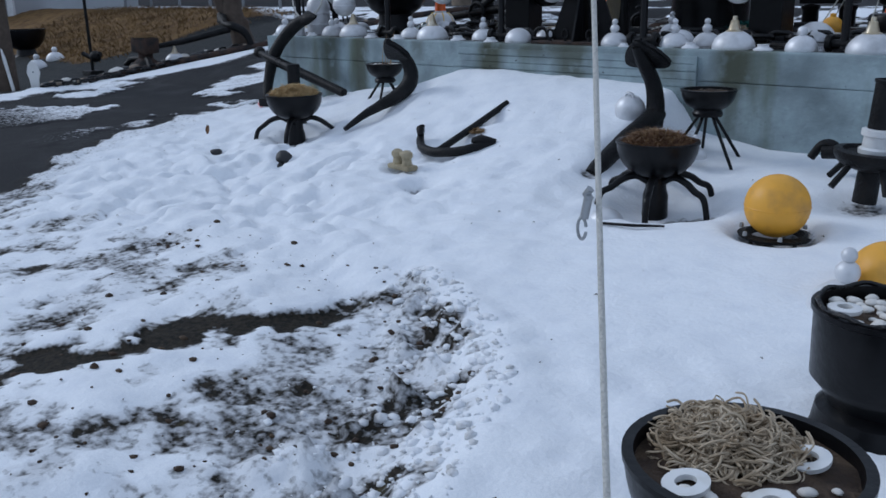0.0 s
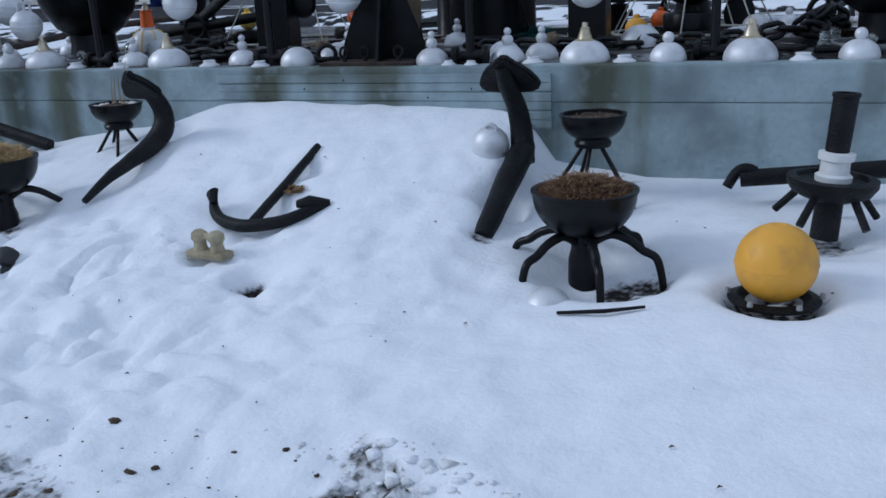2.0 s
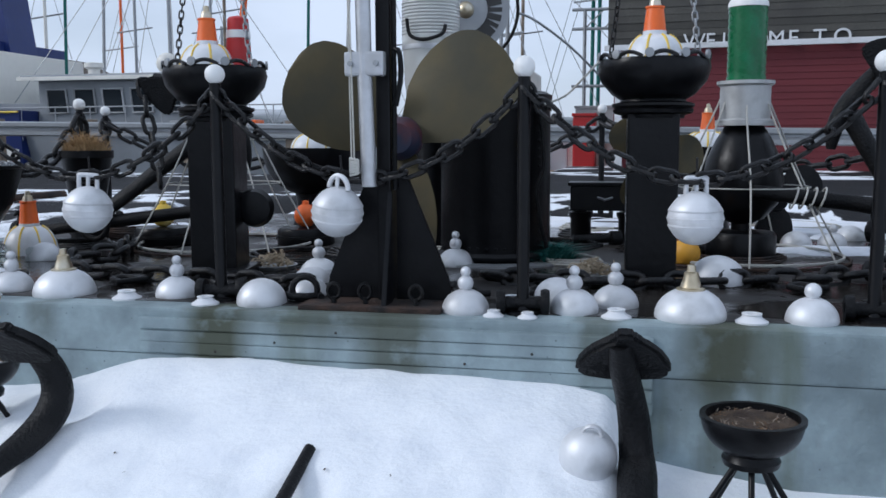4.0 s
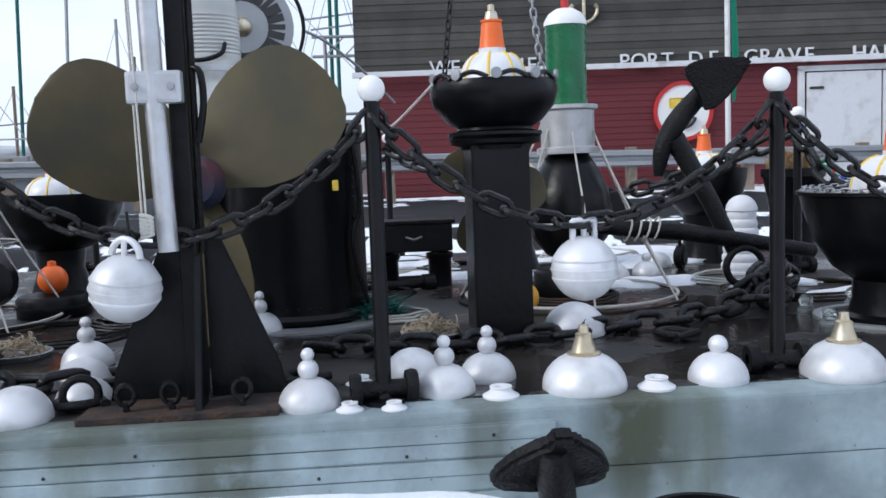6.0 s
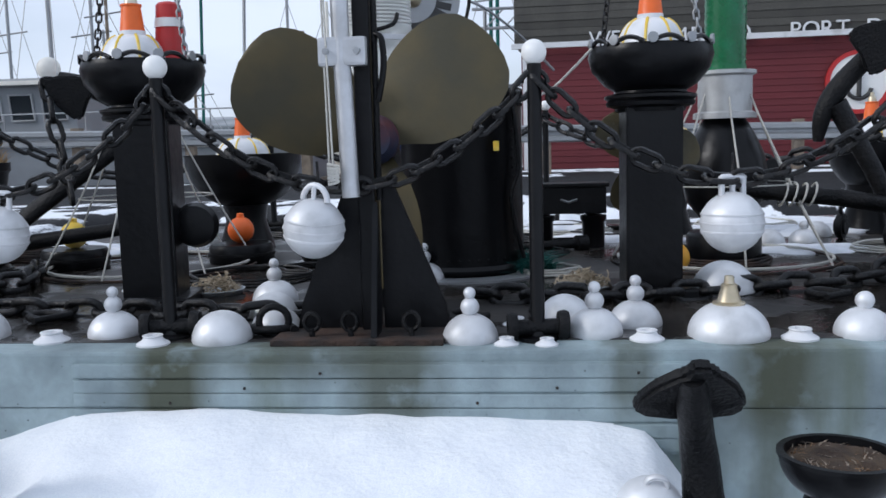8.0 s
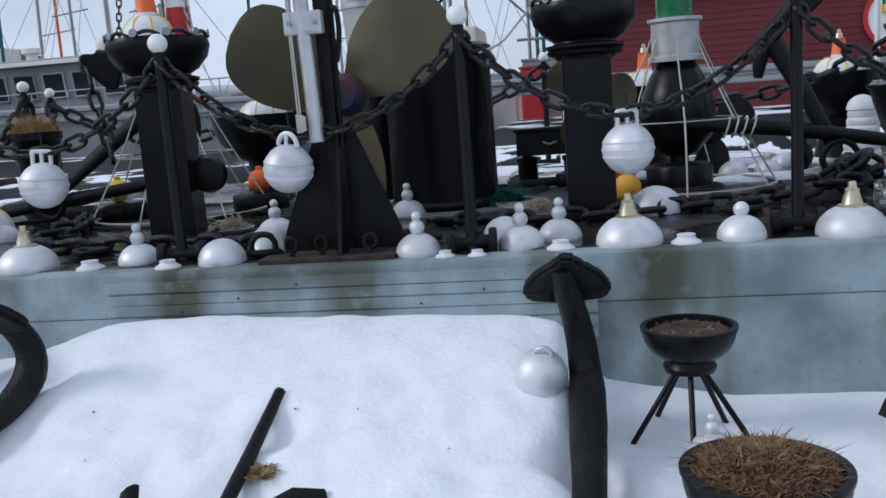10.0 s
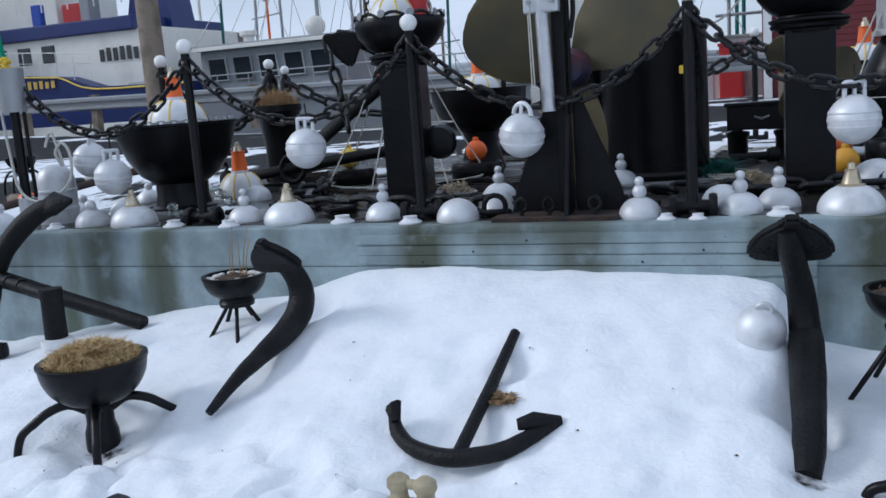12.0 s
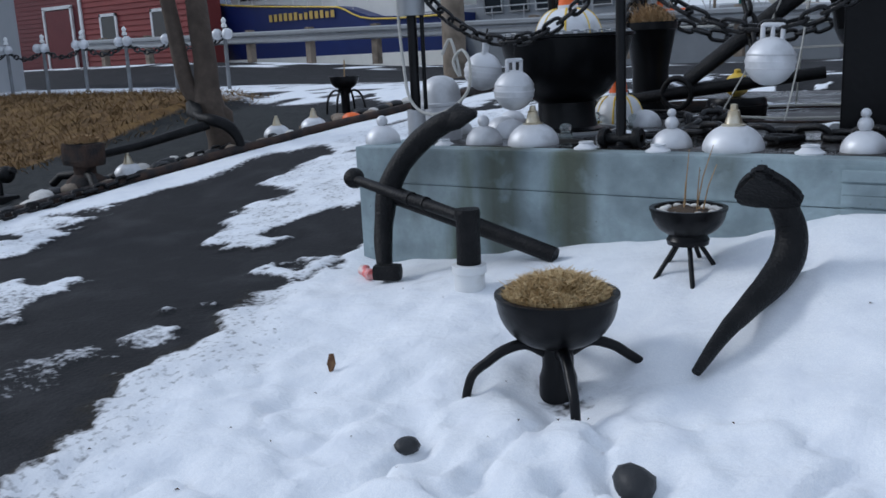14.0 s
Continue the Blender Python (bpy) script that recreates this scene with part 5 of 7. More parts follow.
gantry = thing("wharf_gantry", "grey steel lamp gantry on the wharf", "gantry", pose(3.0, 26, 1.0))
for x in (0, 1.2, 2.4, 3.6):
    part("gantry_leg", tube([(x, 0, 0), (x, 0, 5.0)], 0.06, 6), GALV, gantry)
for z in (1.5, 2.6, 4.4, 5.0):
    part("gantry_bar", tube([(-0.4, 0, z), (4.0, 0, z)], 0.05, 6), GALV, gantry)
for k in range(6):
    part("gantry_brace", tube([(k * 0.6, 0, 4.4), (k * 0.6 + 0.6, 0, 5.0)], 0.025, 5), GALV, gantry)
part("lamp_head", block(0.5, 0.3, 0.25, 0.03, pose(3.2, 0, 5.4)), GALV, gantry)
part("gantry_leg", tube([(3.2, 0, 5.0), (3.2, 0, 5.5)], 0.04, 6), GALV, gantry)
for i, (x, y, w, h, mat) in enumerate(((0.8, 22.0, 1.2, 1.0, CLOTHBLUE), (2.3, 22.4, 1.0, 1.2, FARWALL), (3.3, 21.5, 0.6, 1.5, RED), (-0.6, 23.0, 1.0, 1.2, FARWALL), (3.6, 24, 1.4, 1.8, FARWALL))):
    bx = thing("wharf_bin", "plastic fish bin stacked on the wharf", "bin", pose(x, y, 1.0), "bins on the wharf")
    part("box", block(w, 1.0, h, 0.05), mat, bx)
    part("lid", block(w + 0.06, 1.06, 0.08, 0.02, pose(0, 0, h)), mat, bx)
    part("skid", block(w, 0.12, 0.1, 0.01, pose(0, -0.4, -0.1)), WOOD, bx)
wharf = link("wharf", block(24, 14, 0.4, 0.03, pose(8, 27, 0.64)), WOOD)
tagged(wharf, "grey wharf apron beyond the road", "wharf", kind="structure")
water = link("water", block(600, 240, 0.1, 0.0, pose(-40, 137, -0.3)), SEA)
tagged(water, "dark grey harbour water", "water", kind="structure")


def far_hill():
    bm = bmesh.new()
    prev = None
    for i in range(121):
        x = -420 + i * 7
        h = 4 + 9 * fbm(np.array(x), np.array(0.0), 0.012, 4, 7) + 3 * fbm(np.array(x), np.array(3.0), 0.06, 3, 9)
        row = [bm.verts.new((x, 170, -1)), bm.verts.new((x, 178, float(h) * 0.55)), bm.verts.new((x, 200, float(h) - 2.0))]
        if prev:
            bm.faces.new((prev[0], row[0], row[1], prev[1]))
            bm.faces.new((prev[1], row[1], row[2], prev[2]))
        prev = row
    return smooth(bm, 80)


backdrop = link("backdrop", far_hill(), HILL)
tagged(backdrop, "low far shore across the harbour, patched with snow", "hill", kind="structure")
for k in range(16):
    x = -150 + k * 17 + random.uniform(-5, 5)
    h = random.uniform(3, 5)
    hb = thing("far_house", "small pale house on the far shore", "house", pose(x, 171 + random.uniform(0, 4), 0.2), "houses on the far shore")
    part("wall", block(8, 6, h, 0.1), FARWALL, hb)
    part("roof", prism([(-4.4, 0), (4.4, 0), (0, 2.6)], 6.6), SHINGLE, hb).location = (0, 0, h)

# ---------------------------------------------------------------- left: bed, tree, fence
bed = thing("garden_bed", "low rusty timber bed edge along the drive", "bed edge", kind="structure")
for (x0, y0), (x1, y1) in zip(BED_EDGE[1:-1], BED_EDGE[2:]):
    p = [(x0 + (x1 - x0) * f, y0 + (y1 - y0) * f) for f in (0, 0.5, 1)]
    part("edge_timber", tube([(a - 0.05, b, rest(a - 0.05, b) + 0.02) for a, b in p], 0.055, 8), RUST, bed)
for k in range(46):
    f = k / 45
    y = -0.6 + 5.2 * f
    x = float(np.interp(y, [q[1] for q in BED_EDGE], [q[0] for q in BED_EDGE])) - random.uniform(0.12, 0.5)
    b = pebble(random.uniform(0.05, 0.10), k * 2.3)
    st = link("stone", b, random.choice((STONE, STONE, WOOD, PEBBLE)), None, "", pose(x, y, rest(x, y) + 0.02, 0, 0, random.uniform(0, 360)))
    tagged(st, "rounded beach stone in the bed", "stone", "stones in the bed")
for x, y in ((-4.05, 1.25), (-3.3, 3.05), (-3.55, 2.75)):
    put("big", x, y, rest(x, y) - 0.01, 0, 1.0)
tagged(link("crab_float", lathe(ball_profile(0.09, 0.05, 8), 16), ORANGE, None, "", pose(-3.02, 3.35, rest(-3.02, 3.35)) @ Matrix.Diagonal((1.3, 1, 0.7, 1))), "orange float lying in the bed", "float")


def build_tree(u, v):
    z0 = rest(u, v) - 0.05
    t = thing("tree", "bare leaning tree with a forked grey trunk", "tree", pose(u, v, z0))
    e = Vector((0.82, 0.57, 0))

    def up(*rows):
        return [tuple(e * a + Vector((0, 0, z))) for a, z in rows]

    part("trunk", joined(
        tube(up((0.03, -0.05), (0.0, 0.12), (-0.05, 0.30), (-0.12, 0.48), (-0.12, 0.70), (-0.115, 0.95), (-0.137, 1.25), (-0.15, 1.6), (-0.2, 2.4), (-0.3, 3.4)), [0.21, 0.165, 0.145, 0.155, 0.125, 0.115, 0.11, 0.105, 0.09, 0.06], 16),
        tube(up((-0.07, 0.30), (-0.20, 0.48), (-0.31, 0.66), (-0.36, 0.90), (-0.39, 1.18), (-0.43, 1.5), (-0.55, 2.3), (-0.7, 3.2)), [0.10, 0.095, 0.085, 0.08, 0.08, 0.075, 0.06, 0.04], 14),
        tube(up((0.0, 0.42), (0.05, 0.36), (0.09, 0.28)), [0.07, 0.08, 0.03], 10)), BARK, t)
    for k in range(9):
        a = random.uniform(0, 6.28)
        s = e * -0.22 + Vector((0, 0, 2.5 + 0.1 * k)) if k % 2 else e * -0.57 + Vector((0, 0, 2.3 + 0.08 * k))
        tip = s + Vector((math.cos(a) * 0.9, math.sin(a) * 0.9, 1.0))
        part("limb", tube([s, s.lerp(tip, 0.5) + Vector((0, 0, 0.1)), tip], [0.05, 0.035, 0.015], 8), BARK, t)
    return t


build_tree(-3.85, 2.28)
tz = rest(-3.9, 2.0)
lean_anchor = thing("anchor", "old black iron anchor leaning on the tree", "anchor", pose(-3.58, 2.02, tz))
part("arm", tube([(-0.36, -0.02, 0.42), (-0.20, -0.06, 0.36), (-0.04, -0.06, 0.34), (0.08, 0.02, 0.28), (0.15, 0.08, 0.16), (0.17, 0.10, 0.0)], [0.03, 0.05, 0.06, 0.06, 0.05, 0.045], 10), IRON, lean_anchor)
part("shank", tube([(-0.10, -0.06, 0.30), (-0.5, -0.6, 0.14), (-0.62, -1.25, 0.06)], [0.05, 0.042, 0.036], 10), IRON, lean_anchor)
part("palm", tube([(-0.46, 0.0, 0.52), (-0.36, -0.02, 0.44), (-0.24, -0.05, 0.38)], [0.03, 0.09, 0.05], 10, flat=0.4), IRON, lean_anchor)
chain([(-3.7 + 0.02 * math.sin(9 * f), 2.2 - 3.0 * f, rest(-3.72, 2.2 - 3.0 * f) + 0.04) for f in np.linspace(0, 1, 20)], "rusty chain lying along the bed edge", BIGLINK, 0.14, "chains on the ground", 0.8)

bz = rest(-4.15, 0.85)
winch = thing("bollard_planter", "rusty iron bollard with straw on top", "bollard", pose(-4.15, 0.85, bz))
part("body", joined(block(0.31, 0.26, 0.22, 0.05, pose(0, 0, 0.19, 0, 4, 12)), lathe([(0, 0), (0.2, 0), (0.17, 0.07), (0.10, 0.12), (0.10, 0.2), (0, 0.2)], 18)), RUST, winch)
part("dry_grass", tufts(900, 0.15, 0.405, 0.07, 0.005, 0.6, 71, 0.02), STRAW, winch, "dead straw")
for s in (-1, 1):
    part("arm", tube([(0, 0, 0.12), (s * 0.25, -0.1, 0.10), (s * 0.34, -0.14, 0.02)], 0.04, 8), IRON, winch)
lamp_x, lamp_y = -4.62, 0.28
thin_post = thing("iron_post", "thin black post with an iron fitting at its foot", "post", pose(lamp_x, lamp_y, rest(lamp_x, lamp_y) - 0.02))
part("shaft", tube([(0, 0, 0), (0.0, 0, 0.7), (-0.02, 0, 1.6)], 0.022, 10), BLACK, thin_post)
part("fitting", joined(lathe(ball_profile(0.08, 0.26, 8), 14, pose(0.07, 0.03, 0)), tube([(-0.12, -0.06, 0.30), (0.0, 0, 0.24), (0.16, 0.06, 0.30)], 0.035, 8)), IRON, thin_post)
part("foot", block(0.26, 0.2, 0.07, 0.02), IRON, thin_post)
paddle_z = rest(-3.95, -0.82)
paddle = thing("paddle_board", "white painted paddle board standing in the bed", "board", pose(-3.95, -0.82, paddle_z - 0.03, 0, 0, 43))
part("blade", prism([(-0.05, 0.0), (0.05, 0.0), (0.06, 0.16), (0.085, 0.24), (0.06, 0.34), (0.0, 0.40), (-0.06, 0.34), (-0.085, 0.24), (-0.06, 0.16)], 0.025, 0.005), BALLWHITE, paddle)
part("rivet", lathe([(0, 0), (0.012, 0), (0.010, 0.006), (0, 0.008)], 10, pose(0, -0.012, 0.25, 90, 0, 0)), GALV, paddle)
stub_z = rest(-4.25, -1.05)
stub = thing("timber_post", "dark weathered timber post with a white stave", "post", pose(-4.25, -1.05, stub_z - 0.05))
part("timber", tube([(0, 0, 0), (-0.02, 0.01, 0.5), (-0.05, 0.02, 1.1), (-0.06, 0.02, 1.9)], [0.15, 0.13, 0.12, 0.11], 12), BARK, stub)
part("stave", tube([(0.20, 0.0, 0.0), (0.12, -0.02, 0.35), (0.05, -0.04, 0.66)], 0.022, 8), PVC, stub, "white stave")
far_bowl = thing("bowl_planter", "black bowl planter standing beyond the grass", "planter", pose(-8.3, 0.9, rest(-8.3, 0.9) - 0.02), "black bowl planters in the snow")
part("bowl", lathe([(a, b + 0.10) for a, b in bowl_profile(0.34, 0.34)], 32), BLACK, far_bowl)
part("foot", lathe([(0, 0), (0.2, 0), (0.16, 0.06), (0.14, 0.14), (0, 0.16)], 20), BLACK, far_bowl)
part("soil", soil_disc(0.31, 0.40, 0.03, 3), SOIL, far_bowl)
for x, y in ((-6.4, 0.26), (-6.9, 0.77)):
    put("one", x, y, rest(x, y) - 0.01, 0, 1.5)
cottage = thing("cottage", "pale clapboard cottage beyond the grass mound", "house", pose(-17.5, 1.6, rest(-17.5, 1.6) - 0.1, 0, 0, 28))
part("wall", block(7.0, 5.0, 3.2, 0.0, pose(0, 2.5, 0)), FARWALL, cottage)
for k in range(18):
    part("clapboard", block(7.0, 0.03, 0.185, 0.004, pose(0, -0.01, 0.02 + 0.176 * k, -5, 0, 0)), FARWALL, cottage)
part("corner_board", block(0.16, 0.08, 3.2, 0.01, pose(3.45, -0.04, 0)), TRIM, cottage)
part("roof", prism([(-0.4, 3.2), (5.4, 3.2), (2.5, 5.0)], 7.6), SHINGLE, cottage).matrix_basis = pose(0, 0, 0, 0, 0, 90)

fz = rest(-3.45, 3.75)
far_planter = thing("bowl_planter", "far black bowl planter with curved legs", "planter", pose(-3.45, 3.75, fz), "black bowl planters in the snow")
part("bowl", lathe([(a, b + 0.26) for a, b in bowl_profile(0.165, 0.13)], 26), BLACK, far_planter)
part("stem", lathe([(0, 0), (0.05, 0), (0.05, 0.2), (0.08, 0.27), (0, 0.27)], 14), BLACK, far_planter)
part("soil", soil_disc(0.15, 0.375, 0.02, 2), SOIL, far_planter)
for k in range(4):
    c, s = math.cos(k * math.pi / 2 + 0.3), math.sin(k * math.pi / 2 + 0.3)
    part("leg", tube([(a * c, a * s, b) for a, b in ((0.04, 0.22), (0.12, 0.25), (0.19, 0.2), (0.23, 0.1), (0.24, -0.02))], 0.013, 7), BLACK, far_planter)
part("stalk", tube([(0, 0, 0.37), (0.01, 0, 0.47), (0.0, 0.02, 0.58)], 0.008, 5), STRAW, far_planter)


FENCESTEEL = material("dull_grey_steel", (0.22, 0.23, 0.24), 0.6, 0.4, 30, 0.15, 0.1, (0.15, 0.15, 0.15), 5, 0.55)


def fence_post(x, y):
    z = rest(x, y)
    t = thing("fence_post", "grey steel fence post topped with white floats", "fence post", pose(x, y, z - 0.02), "fence posts along the road")
    part("shaft", lathe([(0, 0), (0.034, 0), (0.032, 1.0), (0, 1.02)], 12), FENCESTEEL, t)
    part("finial", lathe([(0, 1.0), (0.045, 1.01), (0.045, 1.05), (0.025, 1.07), (0.04, 1.10), (0.04, 1.13), (0.015, 1.16), (0, 1.17)], 12), BALLWHITE, t)
    for s in (-1, 1):
        part("ball", lathe(ball_profile(0.09, 0.90, 10), 18, pose(0.12 * s, -0.05, 0)), SILVER, t)
    return t


FENCE = [(-8.14 - 1.32 * k, 6.2) for k in range(8)]
for p in FENCE:
    fence_post(*p)
for a, b in zip(FENCE, FENCE[1:]):
    chain(hang((*a, rest(*a) + 0.86), (*b, rest(*b) + 0.86), 0.18, 12), "dark chain hung between fence posts", BIGLINK, 0.14, "fence chains", 0.9)

# ---------------------------------------------------------------- anchors in the snow
small_anchor = thing("anchor", "small black iron anchor half sunk in snow", "anchor", pose(0, 0, 0), "anchors in the snow")
part("arm", tube([(3.235, -1.10, 0.545), (3.27, -1.155, 0.47), (3.38, -1.235, 0.437), (3.55, -1.275, 0.435), (3.70, -1.215, 0.452), (3.80, -1.12, 0.485), (3.86, -1.05, 0.50)], [0.018, 0.028, 0.032, 0.034, 0.032, 0.028, 0.014], 10), IRON, small_anchor)
part("shank", tube([(3.55, -1.26, 0.445), (3.565, -0.9, 0.575), (3.572, -0.56, 0.70)], [0.026, 0.026, 0.022], 8), IRON, small_anchor)
part("fluke", tube([(3.215, -1.09, 0.535), (3.245, -1.125, 0.56), (3.265, -1.15, 0.51)], [0.012, 0.035, 0.02], 8, flat=0.6), IRON, small_anchor)
part("fluke", tube([(3.73, -1.12, 0.515), (3.79, -1.1, 0.525), (3.87, -1.04, 0.51)], [0.024, 0.038, 0.020], 8, flat=0.75), IRON, small_anchor)

palm_anchor = thing("anchor", "big black anchor arm with a broad palm standing in snow", "anchor", None, "anchors in the snow")
part("shank", tube([(4.70, -1.13, 0.40), (4.71, -1.0, 0.475), (4.712, -0.75, 0.575), (4.712, -0.5, 0.655), (4.71, -0.40, 0.70)], [0.046, 0.055, 0.064, 0.068, 0.060], 12), IRON, palm_anchor)
part("arm", tube([(4.715, -0.46, 0.62), (4.705, -0.42, 0.75), (4.685, -0.44, 0.90), (4.66, -0.52, 1.03), (4.645, -0.58, 1.13)], [0.066, 0.060, 0.052, 0.046, 0.035], 12), IRON, palm_anchor)


def palm_mesh(wide, high, thick):
    """A shield-shaped fluke plate with a rounded, blunt top."""
    out = [(-0.5, 0.10), (-0.49, 0.30), (-0.36, 0.62), (-0.20, 0.86), (-0.13, 0.91), (-0.10, 1.05), (0.0, 1.08), (0.10, 1.05), (0.13, 0.91), (0.20, 0.86), (0.36, 0.60), (0.49, 0.28), (0.5, 0.10), (0.40, 0.0), (0.15, 0.02), (0, 0.05), (-0.15, 0.02), (-0.40, 0.0)]
    bm = prism([(x * wide, z * high) for x, z in out], thick, 0.012)
    for v in bm.verts:
        v.co.y += 0.35 * abs(v.co.x) ** 1.5
    return smooth(bm, 50)


part("palm", palm_mesh(0.32, 0.235, 0.045), IRON, palm_anchor, "broad fluke plate", pose(4.655, -0.45, 0.985, 40, 0, 4))
snow_float = thing("ball_float", "silver ball float wedged against the anchor", "float", pose(4.545, -0.47, 0.712, 20, 10, 0))
part("ball", lathe(ball_profile(0.1, 0, 12), 24), SILVER, snow_float)
part("lug", tube([(0.03 * math.cos(a), 0, 0.095 + 0.03 * math.sin(a)) for a in [math.pi * k / 8 for k in range(9)]], 0.009, 6), SILVER, snow_float)

curved_anchor = thing("anchor", "curved black anchor arm rising from the snow", "anchor", None, "anchors in the snow")
part("arm", tube([(2.375, -1.09, 0.465), (2.405, -0.95, 0.545), (2.445, -0.79, 0.615), (2.495, -0.62, 0.69), (2.525, -0.52, 0.78), (2.52, -0.495, 0.88), (2.485, -0.54, 0.99), (2.44, -0.63, 1.08)], [0.018, 0.028, 0.042, 0.058, 0.064, 0.058, 0.048, 0.036], 14), IRON, curved_anchor)
part("palm", palm_mesh(0.25, 0.20, 0.05), IRON, curved_anchor, "broad fluke plate", pose(2.455, -0.56, 0.965, 40, 0, 2))

corner_anchor = thing("anchor", "large black stocked anchor leaning on the wall corner", "anchor", None, "anchors in the snow")
part("arm", tube([(0.80, -0.10, 1.265), (0.68, -0.12, 1.235), (0.55, -0.16, 1.15), (0.44, -0.22, 1.02), (0.39, -0.28, 0.88), (0.395, -0.34, 0.72), (0.43, -0.40, 0.58), (0.47, -0.44, 0.47)], [0.024, 0.055, 0.062, 0.060, 0.060, 0.053, 0.047, 0.040], 12), IRON, corner_anchor)
part("fluke", tube([(0.84, -0.08, 1.27), (0.74, -0.1, 1.262), (0.60, -0.13, 1.20)], [0.02, 0.085, 0.045], 12, flat=0.6), IRON, corner_anchor)
part("fluke", block(0.15, 0.09, 0.085, 0.03, pose(0.50, -0.46, 0.44, 0, 0, 20)), IRON, corner_anchor)
part("shank", tube([(0.40, -0.27, 0.86), (0.85, -0.25, 0.74), (1.36, -0.22, 0.60)], [0.050, 0.045, 0.042], 12), IRON, corner_anchor)
part("stock", tube([(0.12, -0.24, 0.925), (0.55, -0.38, 0.875), (1.05, -0.53, 0.82)], 0.029, 12), IRON, corner_anchor)
part("knob", lathe(ball_profile(0.058, 0, 10), 16, pose(0.115, -0.235, 0.928)), IRON, corner_anchor)
for f in (0.55, 0.68):
    part("band", lathe([(0.029, -0.01), (0.038, -0.01), (0.038, 0.01), (0.029, 0.01), (0.029, -0.01)], 16, look((0.12 + 0.93 * f, -0.24 - 0.29 * f, 0.925 - 0.105 * f), (1.05, -0.53, 0.82))), IRON, corner_anchor)
pipe_stand = thing("pipe_stand", "black pipe set in a white plastic sleeve in snow", "pipe", pose(1.10, -0.585, 0.42))
part("sleeve", lathe([(0, -0.05), (0.072, -0.05), (0.072, 0.15), (0.082, 0.155), (0.082, 0.19), (0.066, 0.195), (0, 0.195)], 20), PVC, pipe_stand, "white plastic sleeve")
part("pipe", lathe([(0, 0.18), (0.058, 0.18), (0.056, 0.40), (0.062, 0.43), (0.058, 0.455), (0, 0.46)], 18), IRON, pipe_stand)

stove = thing("stove_planter", "black iron disc stand with a sleeved black pipe", "stand", pose(6.18, -0.79, 0.445, 0, 4, 0))
part("disc", lathe([(0, 0.12), (0.10, 0.12), (0.165, 0.15), (0.19, 0.19), (0.19, 0.215), (0.15, 0.22), (0.14, 0.20), (0, 0.20)], 28), IRON, stove)
part("stem", lathe([(0, -0.06), (0.062, -0.06), (0.058, 0.14), (0, 0.14)], 16), IRON, stove)
for k in range(5):
    a = 2 * math.pi * k / 5 + 0.4
    part("leg", tube([(0.13 * math.cos(a), 0.13 * math.sin(a), 0.15), (0.225 * math.cos(a), 0.225 * math.sin(a), 0.035)], 0.017, 8), IRON, stove)
part("sleeve", lathe([(0, 0.19), (0.075, 0.19), (0.078, 0.225), (0.062, 0.235), (0.060, 0.29), (0.075, 0.295), (0.076, 0.325), (0.058, 0.33), (0, 0.33)], 20), PVC, stove, "white plastic sleeve")
part("pipe", lathe([(0, 0.32), (0.05, 0.32), (0.052, 0.56), (0.058, 0.565), (0.056, 0.58), (0.04, 0.58), (0.04, 0.5), (0, 0.5)], 18), IRON, stove)
right_anchor = thing("anchor", "black stocked anchor lying behind the pipe stand", "anchor", None, "anchors in the snow")
part("stock", tube([(5.80, -0.42, 0.56), (6.6, -0.36, 0.63), (7.6, -0.28, 0.72)], 0.042, 12), IRON, right_anchor)
part("knob", tube([(5.74, -0.44, 0.52), (5.79, -0.42, 0.60), (5.86, -0.41, 0.60), (5.88, -0.42, 0.53)], 0.026, 8), IRON, right_anchor)

for u, v, z, r in ((5.98, -1.42, 0.455, 0.155), (6.67, -1.95, 0.36, 0.150)):
    yb = thing("ball_float", "large yellow plastic ball float set in a ring", "float", pose(u, v, z), "yellow ball floats")
    part("ball", lathe(ball_profile(r, 0, 18)[:-1] + [(0.02, r - 0.006), (0.0, r - 0.012)], 36), YELLOW, yb)
    part("seam", lathe([(r - 0.001, -0.004), (r + 0.002, 0), (r - 0.001, 0.004)], 36), YELLOW, yb)
    part("ring", lathe([(r * 0.7, -r * 1.0), (r * 1.10, -r * 1.0), (r * 1.14, -r * 0.92), (r * 0.9, -r * 0.84), (r * 0.7, -r * 1.0)], 30), IRON, yb, "dark rusty iron ring")
    for k in range(6):
        a = k * 1.05
        part("bolt", lathe([(0, 0), (0.012, 0), (0.01, 0.02), (0, 0.022)], 8, pose(r * 1.12 * math.cos(a), r * 1.12 * math.sin(a), -r * 0.86)), GALV, yb)
put("two", 6.58, -2.14, rest(6.58, -2.14) - 0.03, 10, 1.42)
put("plain", 5.12, -1.60, rest(5.12, -1.60) - 0.06, 0, 0.95)
put("two", 5.125, -0.66, rest(5.125, -0.66) + 0.06, 0, 0.75)

cleat = thing("cleat", "weathered tan resin cleat in the snow", "cleat", pose(3.49, -1.55, 0.355, 0, 0, -6))
part("base", block(0.22, 0.09, 0.035, 0.016), CORK, cleat)
for s in (-0.05, 0.05):
    part("horn", lathe([(0, 0.03), (0.038, 0.03), (0.030, 0.06), (0.030, 0.075), (0.040, 0.09), (0.038, 0.115), (0.02, 0.13), (0, 0.132)], 14, pose(s, 0, 0)), CORK, cleat)
part("bar", tube([(-0.05, 0, 0.10), (0.05, 0, 0.10)], 0.018, 8), CORK, cleat)


